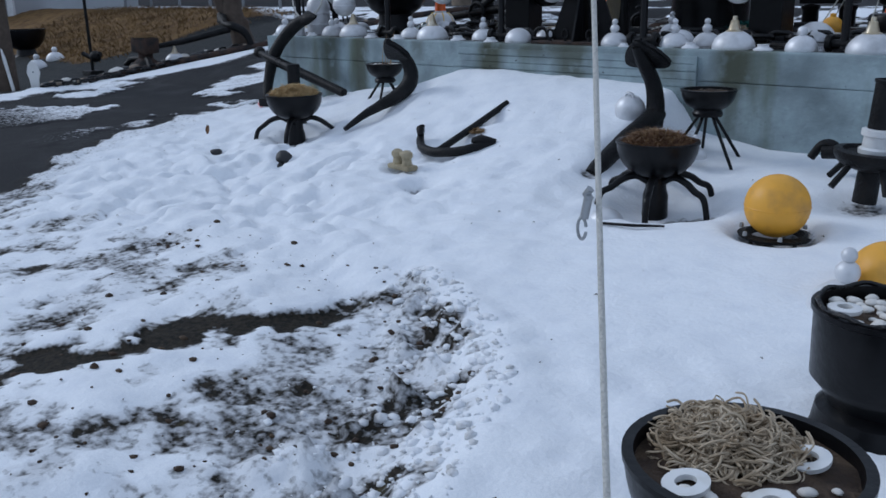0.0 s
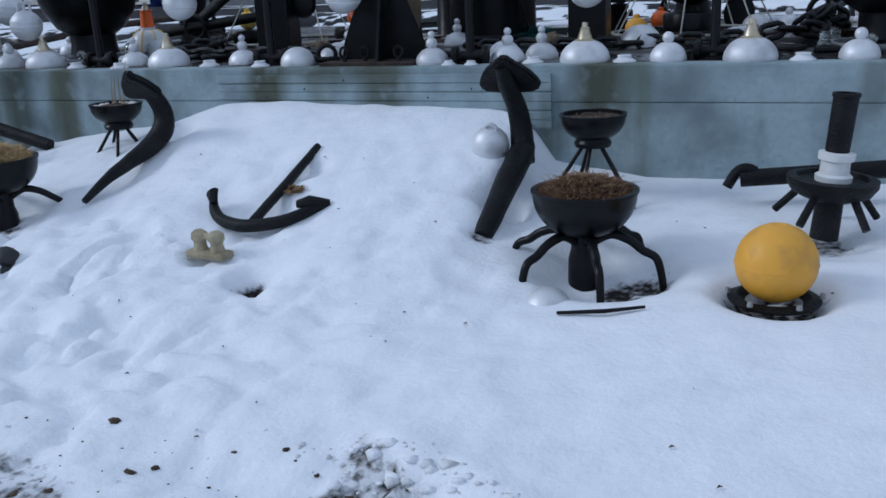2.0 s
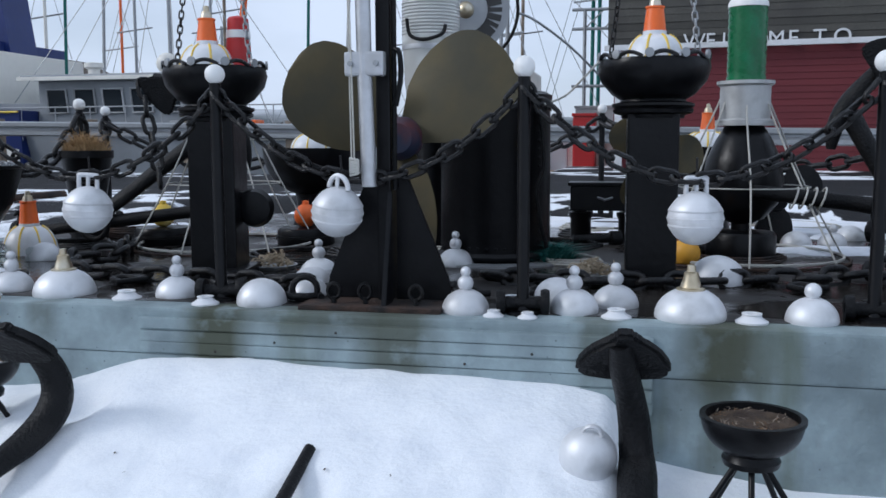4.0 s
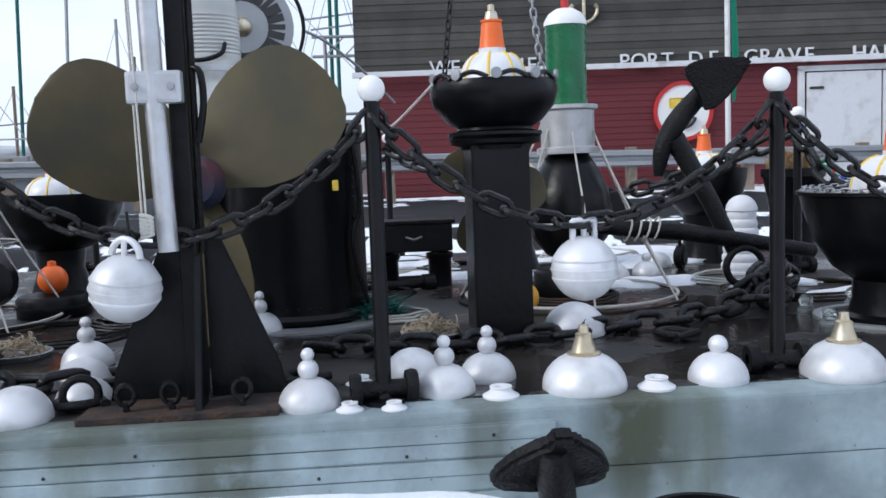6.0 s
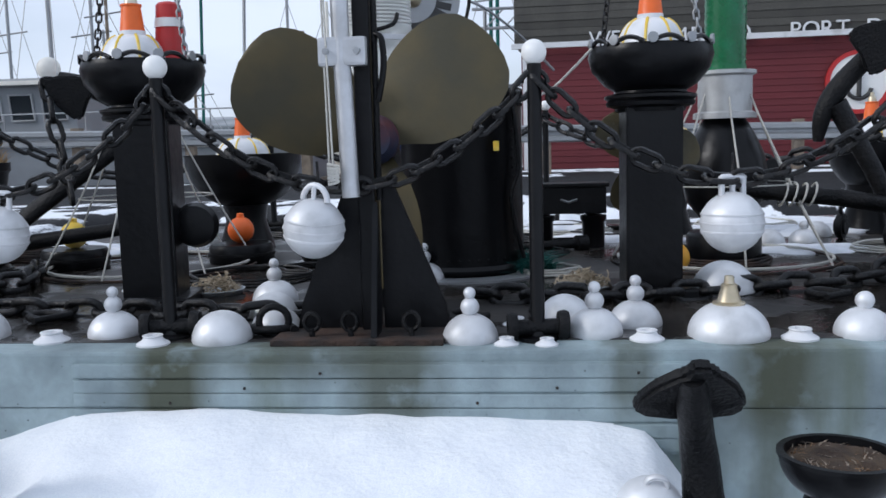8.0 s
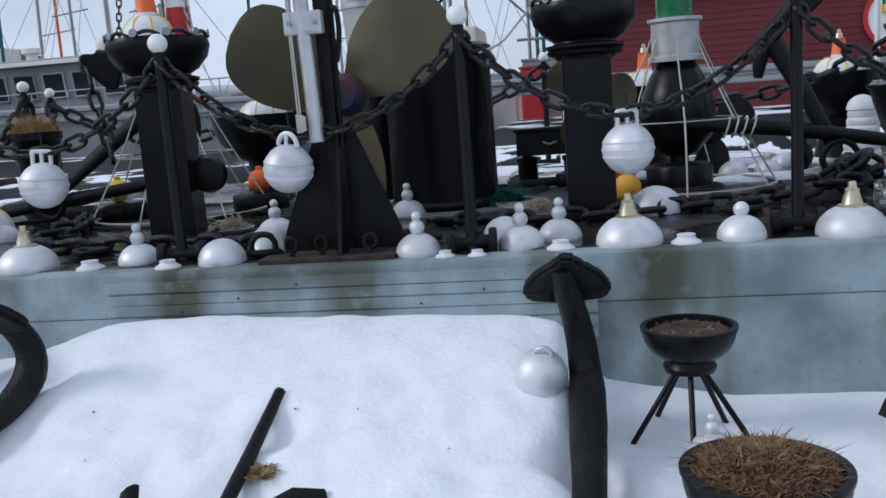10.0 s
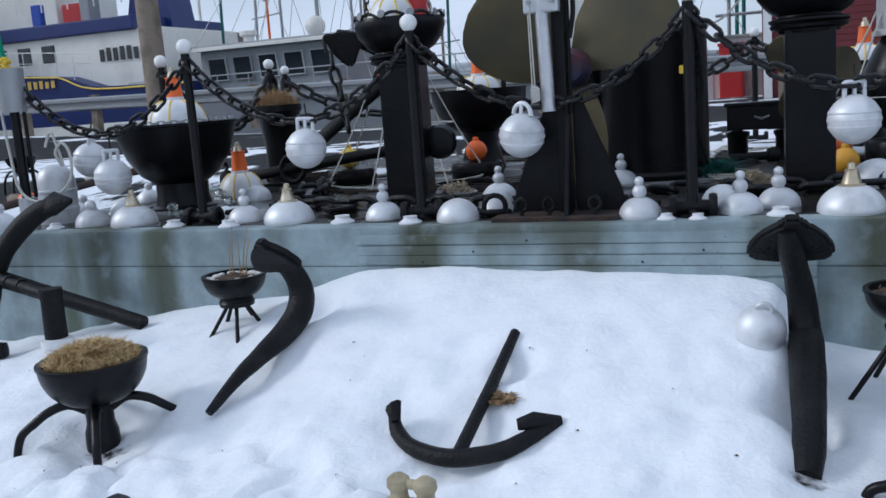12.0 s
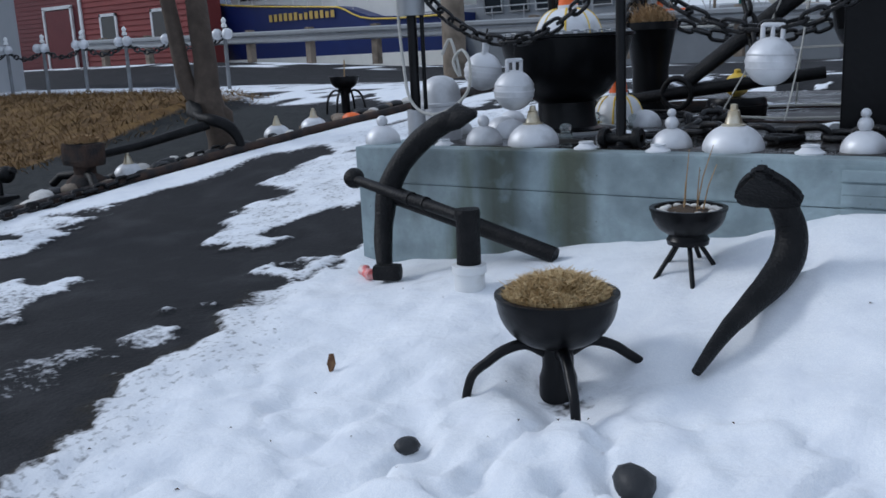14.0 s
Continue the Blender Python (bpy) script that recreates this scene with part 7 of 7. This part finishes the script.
chain([(1.6, 0.85, 1.11), (1.9, 0.72, 1.11), (2.2, 0.66, 1.11), (2.5, 0.62, 1.11), (2.8, 0.58, 1.11), (3.05, 0.50, 1.11), (3.3, 0.62, 1.11)], "heavy anchor chain lying across the platform", BIGLINK, 0.13, "chains on the ground", 1.0)
chain([(1.35, 2.0, 1.13), (1.5, 1.7, 1.13), (1.62, 1.4, 1.13), (1.5, 1.15, 1.13), (1.62, 0.9, 1.13)], "heavy anchor chain lying across the platform", BIGLINK, 0.13, "chains on the ground", 1.0)

bench = thing("iron_bench", "small black iron box on two stub bollards", "bench", pose(4.48, 2.95, DECK_Z) @ Matrix.Scale(0.86, 4))
ibox = part("box", block(0.56, 0.26, 0.20, 0.012, pose(0, 0, 0.27)), BLACK, bench)
part("top", block(0.60, 0.30, 0.03, 0.008, pose(0, 0, 0.47)), BLACK, bench)
for s in (-0.2, 0.19):
    part("leg", lathe([(0, 0), (0.085, 0), (0.085, 0.2), (0.1, 0.22), (0.1, 0.25), (0, 0.27)], 16, pose(s, 0, 0)), BLACK, bench)
part("latch", tube([(-0.06, -0.14, 0.38), (0, -0.15, 0.36), (0.06, -0.14, 0.38)], 0.010, 6), GALV, ibox)
tool = thing("iron_shackle", "black iron shackle pin lying on the platform", "shackle", pose(4.42, 2.75, DECK_Z + 0.045, 0, 90, 20))
part("pin", lathe([(0, -0.16), (0.03, -0.16), (0.03, 0.10), (0.055, 0.11), (0.055, 0.18), (0, 0.19)], 14), IRON, tool)

for u, v, r, tall, label in ((0.72, 2.47, 0.19, 0.66, "tall black iron pot planter with dry grass"), (7.04, 3.10, 0.20, 0.66, "tall black iron pot planter with dry grass")):
    pt = thing("pot_planter", label, "planter", pose(u, v, DECK_Z), "tall pots on the platform")
    part("pot", lathe([(0, 0), (r * 0.7, 0), (r * 0.7, tall * 0.5), (r * 0.95, tall * 0.9), (r * 1.02, tall * 0.92), (r * 1.02, tall), (r * 0.85, tall), (0, tall - 0.03)], 26), BLACK, pt)
    part("soil", soil_disc(r * 0.85, tall - 0.02, 0.03, 6), SOIL, pt)
    part("dry_grass", tufts(700, r * 0.85, tall - 0.02, 0.16, 0.003, 0.5, 61, 0.04), STRAW, pt, "dead dry grass")
for u, v, rr in ((2.23, 3.20, 0.40), (5.20, 3.50, 0.30), (6.66, 3.70, 0.30)):
    cd = thing("cauldron", "black iron cauldron with a striped float in it", "cauldron", pose(u, v, DECK_Z), "cauldrons on the platform")
    bowl = part("bowl", lathe([(a, b + 0.30) for a, b in bowl_profile(rr, 0.36)], 32), BLACK, cd)
    part("foot", lathe([(0, 0), (0.2, 0), (0.14, 0.2), (0.16, 0.34), (0, 0.36)], 18), BLACK, cd)
    part("filling", soil_disc(rr - 0.03, 0.64, 0.02, 8), SOIL, bowl)
    striped_buoy("striped_buoy", "white buoy with yellow stripes in a cauldron", u, v, DECK_Z + 0.65, 0.19, 0.13, 0.055, 0.13)

red_buoy = thing("red_buoy", "red cone buoy standing in the bowl", "buoy", pose(2.60, 1.06, DECK_Z + 1.06))
part("cone", lathe([(0, 0), (0.075, 0), (0.055, 0.30), (0.045, 0.31), (0, 0.32)], 20), RED, red_buoy)
part("band", lathe([(0.060, 0.20), (0.066, 0.20), (0.062, 0.24), (0.056, 0.24), (0.060, 0.20)], 20), BALLWHITE, red_buoy, "white band")


def stack_float(u, v, label, r=0.10, n=5, mat=SILVER):
    t = thing("stack_float", label, "float", pose(u, v, DECK_Z), "cylinder floats")
    prof = [(0, 0), (r * 1.15, 0), (r * 1.15, 0.015)]
    for k in range(n):
        z = 0.02 + 0.055 * k
        f = 1 - 0.05 * k
        prof += [(r * f, z), (r * f * 1.05, z + 0.015), (r * f * 1.05, z + 0.035), (r * f, z + 0.05)]
    zt = 0.02 + 0.055 * n
    prof += [(r * 0.8 * math.cos(a), zt + r * 0.8 * math.sin(a)) for a in np.linspace(0, 1.4, 7)] + [(0, zt + r * 0.8)]
    part("body", lathe(prof, 26), mat, t)
    return t


domed = thing("domed_float", "silver domed cylinder float with banded body", "float", pose(0.26, 0.42, DECK_Z), "cylinder floats")
part("body", lathe([(0, 0), (0.118, 0), (0.12, 0.01), (0.12, 0.085), (0.126, 0.09), (0.126, 0.105), (0.12, 0.11), (0.12, 0.20), (0.126, 0.205), (0.126, 0.22), (0.12, 0.225), (0.118, 0.28), (0.105, 0.325), (0.075, 0.36), (0.035, 0.378), (0, 0.38)], 30), SILVER, domed)
stack_float(6.60, 2.90, "white ribbed pagoda float", 0.125, 7, WHITE)
for u, v, mat, label in ((1.42, 2.30, YELLOWPAINT, "yellow float lying inside a crab pot"), (2.43, 2.45, ORANGE, "orange float lying inside a crab pot"), (4.97, 1.75, YELLOW, "yellow float lying behind a column"), (5.0, 2.9, ORANGE, "orange float inside a crab pot")):
    fl = thing("pot_float", label, "float", pose(u, v, DECK_Z, 0, 0, 30) @ Matrix.Scale(1.1, 4), "pot floats")
    if v > 2.28 and u < 3:
        fl.location.z += 0.125
        low_drum = thing("low_drum", "low black iron drum lying on the platform", "drum", pose(u, v, DECK_Z), "low drums on the platform")
        part("shell", lathe([(0, 0), (0.19, 0), (0.2, 0.012), (0.2, 0.10), (0.185, 0.122), (0, 0.125)], 28), BLACK, low_drum)
        part("rim", lathe([(0.195, 0.05), (0.207, 0.052), (0.207, 0.068), (0.195, 0.07)], 28), IRON, low_drum)
    part("ball", lathe(ball_profile(0.075, 0.072, 10), 20), mat, fl)
    part("neck", lathe([(0, 0.14), (0.022, 0.142), (0.02, 0.165), (0, 0.17)], 12), mat, fl)
for u, v, k in ((0.62, 0.62, "plain"), (0.15, 0.75, "one"), (0.42, 0.85, "plain"), (1.15, 1.35, "plain"), (0.1, 1.5, "one"), (-0.02, 0.9, "plain"), (5.75, 2.9, "plain"), (6.0, 3.0, "one"), (3.15, 0.62, "plain"), (7.2, 0.6, "plain"), (6.2, 3.4, "plain")):
    put(k, u, v, DECK_Z, 31 * u, 1.0)

for k, (u, v) in enumerate(((4.47, 1.23), (2.69, 1.23))):
    dish = thing("shallow_dish", "shallow grey metal dish of bleached seaweed", "dish", pose(u, v, DECK_Z), "dishes on the platform")
    part("rim", lathe([(0, 0), (0.115, 0), (0.125, 0.008), (0.14, 0.028), (0.13, 0.03), (0.115, 0.014), (0, 0.012)], 30), GALV, dish)
    part("seaweed", curls(120, 0, 0, 0.11, 0.015, 40 + k), TWIST, dish, "curled bleached seaweed")

# corner pole with its rope and tube
corner_pole = thing("corner_pole", "black pole in an aluminium tube with loose rope", "pole", pose(0.27, 0.16, DECK_Z))
part("tube", lathe([(0, 0), (0.052, 0), (0.052, 0.20), (0.045, 0.20), (0, 0.19)], 18), ALU, corner_pole, "short aluminium tube")
part("shaft", tube([(0, 0, 0.15), (0, 0, 0.72)], 0.028, 10), BLACK, corner_pole)
part("bucket", lathe([(0, 0.72), (0.075, 0.72), (0.085, 0.98), (0.08, 0.98), (0, 0.96)], 18), GALV, corner_pole, "grey metal tube on top")
part("shaft", tube([(0.055, 0.02, 0.2), (0.055, 0.02, 0.75)], 0.012, 8), BLACK, corner_pole)
part("yellow_knot", joined(*[tube([(-0.02 + 0.03 * math.cos(a + k), 0.03 * math.sin(a), 0.975 + 0.018 * k + 0.01 * math.sin(2 * a)) for a in np.linspace(0, 6.0, 12)], 0.012, 6) for k in range(4)]), CLOTHYELLOW, corner_pole, "knotted yellow cord")
part("green_cord", tube([(-0.02, 0, 1.0), (-0.05, 0, 1.3), (-0.06, 0.02, 1.9)], 0.014, 6), FLAG, corner_pole)
part("rope", tube([(-0.06, -0.02, 0.95), (-0.07, -0.03, 0.75), (-0.05, -0.03, 0.45), (0.0, -0.05, 0.26), (0.12, -0.06, 0.18), (0.25, -0.03, 0.20), (0.36, 0.0, 0.30), (0.38, 0.0, 0.45), (0.33, 0.0, 0.52), (0.27, 0.0, 0.46), (0.30, 0.02, 0.38), (0.26, 0.0, 0.58), (0.20, 0.0, 0.50)], 0.009, 7), ROPE, corner_pole, "loose white rope")

flag_staff = thing("flag_staff", "thin white staff with a furled green flag", "flag", pose(7.17, 4.5, DECK_Z))
part("staff", tube([(0, 0, 0), (0, 0, 4.2)], 0.022, 10), PVC, flag_staff)
part("flag", tube([(0.05, 0, 1.2), (0.07, 0.01, 1.6), (0.05, 0, 2.2), (0.08, 0, 2.8), (0.04, 0, 3.4)], [0.02, 0.05, 0.035, 0.05, 0.02], 8, flat=0.4), FLAG, flag_staff, "furled green flag")

# loose ropes, hoops, nets and thawing snow on the platform
for k in range(24):
    u, v = random.uniform(0.4, 6.8), random.uniform(1.5, 4.6)
    r = random.uniform(0.18, 0.45)
    hp = link("rope_coil", joined(*[tube([(r * (1 - 0.07 * j) * math.cos(a) + 0.02 * math.sin(5 * a + j), r * (1 - 0.07 * j) * math.sin(a) * 0.9, 0.012 + 0.012 * j) for a in [2 * math.pi * i / 30 for i in range(30)]], 0.008, 5, closed=True) for j in range(3)]), random.choice((ROPE, CHAIN, CHAIN, RUST, CHAIN)), None, "", pose(u, v, DECK_Z))
    tagged(hp, "loose coil of weathered rope on the platform", "rope", "rope coils on the platform")
net = link("net_heap", tufts(900, 0.10, 0.0, 0.09, 0.005, 0.9, 301, 0.06), TEAL, None, "", pose(4.24, 1.75, DECK_Z))
tagged(net, "heap of teal fishing net beside the boiler", "net", kind="stuff")
SNOWMAT = material("thawing_snow", (0.80, 0.82, 0.86), 0.7, 0, 60, 0.06, 0.5, (0.68, 0.71, 0.76), 5, 0.6)
for u, v, a, b in ((4.95, 3.3, 0.7, 0.22), (5.9, 2.6, 0.5, 0.2), (6.6, 2.3, 0.4, 0.16), (4.2, 4.2, 0.9, 0.3), (5.9, 3.9, 0.8, 0.3), (2.3, 1.35, 0.14, 0.08), (1.35, 0.75, 0.16, 0.06), (3.1, 3.9, 0.8, 0.3), (0.9, 3.4, 0.6, 0.3), (1.5, 2.9, 0.5, 0.15), (0.55, 0.75, 0.25, 0.12), (6.9, 1.9, 0.4, 0.12), (6.45, 3.75, 0.7, 0.45), (6.3, 4.55, 0.9, 0.4), (4.6, 3.45, 0.5, 0.22), (4.35, 4.65, 0.8, 0.25)):
    bm = lathe([(0, 0.035), (0.4, 0.033), (0.75, 0.026), (0.95, 0.012), (1.0, 0.0)], 36)
    for q in bm.verts:
        n = noise.noise(Vector((q.co.x * 2.2 + u, q.co.y * 2.2 + v, 0)))
        q.co.x, q.co.y = q.co.x * 0.75 * a * (1 + 0.55 * n), q.co.y * 0.75 * b * (1 + 0.7 * n)
        q.co.z *= 1 + 0.4 * n
    tagged(link("snow_patch", bm, SNOWMAT, None, "", pose(u, v, DECK_Z + 0.001, 0, 0, random.uniform(-20, 20))), "thin thawing snow patch on the platform", "snow", "snow patches on the platform", "stuff")


# ---------------------------------------------------------------- small fittings
def shackle(u, v, z, turn, tilt=0.0):
    t = thing("iron_shackle", "tarred iron shackle lying on the platform", "shackle", pose(u, v, z, tilt, 0, turn), "shackles")
    part("bow", tube([(-0.05, 0, 0.03), (-0.055, 0.06, 0.03), (-0.03, 0.12, 0.03), (0.03, 0.12, 0.03), (0.055, 0.06, 0.03), (0.05, 0, 0.03)], 0.017, 8), IRON, t)
    part("pin", tube([(-0.085, 0, 0.03), (0.085, 0, 0.03)], 0.016, 8), IRON, t)
    return t


for u, v, turn in ((6.20, 0.36, 10), (6.05, 0.5, 70), (3.30, 0.30, 120), (3.98, 0.42, 30), (4.30, 0.62, 160), (2.25, 0.5, 60), (1.55, 0.52, 20), (2.95, 0.42, 200), (5.5, 0.85, 40), (3.85, 0.62, 95)):
    shackle(u, v, DECK_Z, turn)
ring = link("iron_ring", tube([(0.055 * math.cos(a), 0, 0.06 + 0.055 * math.sin(a)) for a in [2 * math.pi * k / 16 for k in range(16)]], 0.014, 8, closed=True), IRON, None, "", pose(3.26, 0.24, DECK_Z, 0, 0, 15))
tagged(ring, "black iron ring leaning on a half float", "ring")
guy = link("guy_rope", tube([(4.50, 1.02, 2.17), (4.42, 1.05, 2.09), (4.33, 1.1, 2.01), (4.24, 0.9, 1.96)], 0.006, 6), ROPE)
tagged(guy, "thin white rope tied to the bowl rim", "rope")
lights = thing("string_lights", "string of small coloured bulbs wound on a chain", "string lights")
wire = hang((*REAR[5], 1.96), (*REAR[6], 1.96), 0.30, 10) + hang((*REAR[6], 1.96), (*REAR[7], 1.96), 0.42, 14)[1:]
part("wire", tube(wire, 0.004, 5), TEAL, lights, "green wire")
for k, p in enumerate(wire):
    part("bulb", lathe([(0, 0), (0.010, 0.004), (0.012, 0.02), (0.007, 0.04), (0, 0.045)], 8, Matrix.Translation(p) @ pose(0, 0, 0, random.uniform(-60, 60), random.uniform(-60, 60), 0)), (CLOTHBLUE, YELLOWPAINT, GREEN, RED)[k % 4], lights)
for k, (u, v) in enumerate(((3.2, 2.9), (2.95, 2.2), (0.4, 2.1), (5.0, 3.1), (5.6, 3.2), (6.3, 3.2))):
    pl = thing("iron_block", "rusty black iron pulley block on the platform", "pulley", pose(u, v, DECK_Z, 0, 0, 47 * k) @ Matrix.Scale(0.72, 4), "pulley blocks")
    part("cheek", lathe([(0, -0.03), (0.11, -0.03), (0.12, 0.0), (0.11, 0.03), (0, 0.03)], 18, pose(0, 0, 0.12, 90, 0, 0)), IRON, pl)
    part("wheel", lathe([(0, -0.05), (0.075, -0.05), (0.075, 0.05), (0, 0.05)], 16, pose(0, 0, 0.12, 90, 0, 0)), IRON, pl)
    part("hook", tube([(0, 0, 0.22), (0.03, 0, 0.27), (0.0, 0, 0.32), (-0.04, 0, 0.29)], 0.018, 7), IRON, pl)

red_roof_house = thing("far_house", "pale house with a brown roof beyond the boats", "house", pose(-27.0, 42, 0.5), "houses on the far shore")
part("wall", block(5.5, 5, 4.6, 0.05), FARWALL, red_roof_house)
part("roof", prism([(-3.1, 0), (3.1, 0), (0, 1.5)], 5.6), BARK, red_roof_house).location = (0, 0, 4.6)
for s in (-1.3, 1.3):
    part("window", block(0.9, 0.08, 1.1, 0.02, pose(s, -2.52, 2.6)), GLASS, red_roof_house)
for k in range(24):
    x, y = -24 + 1.75 * k + random.uniform(-1, 1), 30 + random.uniform(0, 9)
    h = random.uniform(5, 10.5)
    mst = thing("boat_mast", "thin mast with rigging behind the wharf", "mast", pose(x, y, 0), "masts behind the wharf")
    part("mast", tube([(0, 0, 0), (0.05, 0, h)], 0.07, 7), random.choice((GALV, WOOD, BOATWHITE, ORANGE, TEAL)), mst)
    part("spreader", tube([(-0.9, 0, h * 0.72), (0.9, 0, h * 0.74)], 0.035, 6), GALV, mst)
    for s in (-1, 1):
        part("stay", tube([(0.05, 0, h * 0.97), (2.4 * s, 0, 1.0)], 0.014, 5), GALV, mst)
# crumbled snow along the bank, and clods of dark turf on the swept corner
CRUMB = material("crumbled_snow", (0.80, 0.82, 0.85), 0.8, 0, 60, 0.08, 0.6, (0.42, 0.40, 0.37), 9, 0.63)


def scatter(name, label, category, mat, count, seed, small, large, where):
    rnd = random.Random(seed)
    verts, faces = [], []
    ball = bmesh.new()
    bmesh.ops.create_icosphere(ball, subdivisions=1, radius=1.0)
    base = [v.co.copy() for v in ball.verts]
    tris = [[v.index for v in f.verts] for f in ball.faces]
    ball.free()
    while len(verts) < count * len(base):
        u, v = where(rnd)
        r = small + (large - small) * rnd.random() ** 3
        z, k = rest(u, v), len(verts)
        seed_at = Vector((u * 31, v * 31, 0))
        verts += [(u + q.x * r * 1.3, v + q.y * r, z + q.z * r * 0.7) for q in (c * (1 + 0.75 * noise.noise(c * 1.7 + seed_at)) for c in base)]
        faces += [[i + k for i in t] for t in tris]
    me = bpy.data.meshes.new(name)
    me.from_pydata(verts, [], faces)
    me.polygons.foreach_set("use_smooth", [True] * len(faces))
    me.materials.append(mat)
    return tagged(new(name, me), label, category, kind="stuff")


def by_bank(rnd):
    v = rnd.uniform(-4.9, -2.75)
    edge = float(np.interp(v, [-6.4, -4.6, -3.9, -3.4, -3.05, -2.7, -2.55], [6.9, 6.35, 6.05, 5.85, 5.45, 4.85, 4.6]))
    return edge + 0.12 - abs(rnd.gauss(0, 0.32)), v


def by_corner(rnd):
    v = rnd.uniform(-5.2, -2.8)
    edge = float(np.interp(v, [-6.4, -4.6, -3.9, -3.4, -3.05, -2.7, -2.55], [6.9, 6.35, 6.05, 5.85, 5.45, 4.85, 4.6]))
    return edge - 0.1 - 2.3 * rnd.random() ** 1.4, v


scatter("snow_crumbs", "crumbled lumps of snow along the bank", "snow", CRUMB, 1100, 511, 0.004, 0.026, by_bank)
scatter("turf_clods", "small clods of dark turf poking through snow", "turf", SOIL, 420, 512, 0.003, 0.020, by_corner)

# dead grass standing on the mound
TURF = material("dead_turf_blades", (0.20, 0.125, 0.05), 0.95, 0, 3, 0.5, 0.0, (0.10, 0.062, 0.025), 1.3, 0.52)
rnd = random.Random(733)
blades, blade_faces = [], []
while len(blade_faces) < 9000:
    u, v = rnd.uniform(-11.5, -5.4), rnd.uniform(0.6, 4.7)
    if v + 0.15 * u + 1.1 < 0.9 + rnd.gauss(0, 0.25) or u > -5.7 + rnd.gauss(0, 0.15):
        continue
    z, h, a = rest(u, v) - 0.01, rnd.uniform(0.03, 0.10), rnd.uniform(0, 6.28)
    w, lx, ly = rnd.uniform(0.006, 0.014), rnd.gauss(0, 0.06), rnd.gauss(0, 0.06)
    k = len(blades)
    blades += [(u - w * math.cos(a), v - w * math.sin(a), z), (u + w * math.cos(a), v + w * math.sin(a), z), (u + lx, v + ly, z + h)]
    blade_faces.append((k, k + 1, k + 2))
turf_mesh = bpy.data.meshes.new("dead_grass")
turf_mesh.from_pydata(blades, [], blade_faces)
turf_mesh.materials.append(TURF)
tagged(new("dead_grass", turf_mesh), "matted dead brown grass on the mound", "grass", kind="stuff")

# flecks of grit and twig on the snow
rnd = random.Random(404)
flecks = bmesh.new()
for _ in range(120):
    u, v = rnd.uniform(0.4, 8.0), -abs(rnd.gauss(0, 2.4)) - 0.6
    if v < -6.0:
        continue
    s, a = rnd.uniform(0.003, 0.008), rnd.uniform(0, 6.28)
    z = rest(u, v) + 0.006
    q = [flecks.verts.new((u + s * k1 * math.cos(a + k2), v + s * k1 * math.sin(a + k2), z + dz)) for k1, k2, dz in ((1.6, 0, 0), (0.8, 1.4, 0.004), (1.3, 3.0, 0), (0.7, 4.6, 0.005))]
    flecks.faces.new(q)
tagged(link("grit", flecks, SOIL), "dark grit and bark flecks on the snow", "grit", kind="stuff")
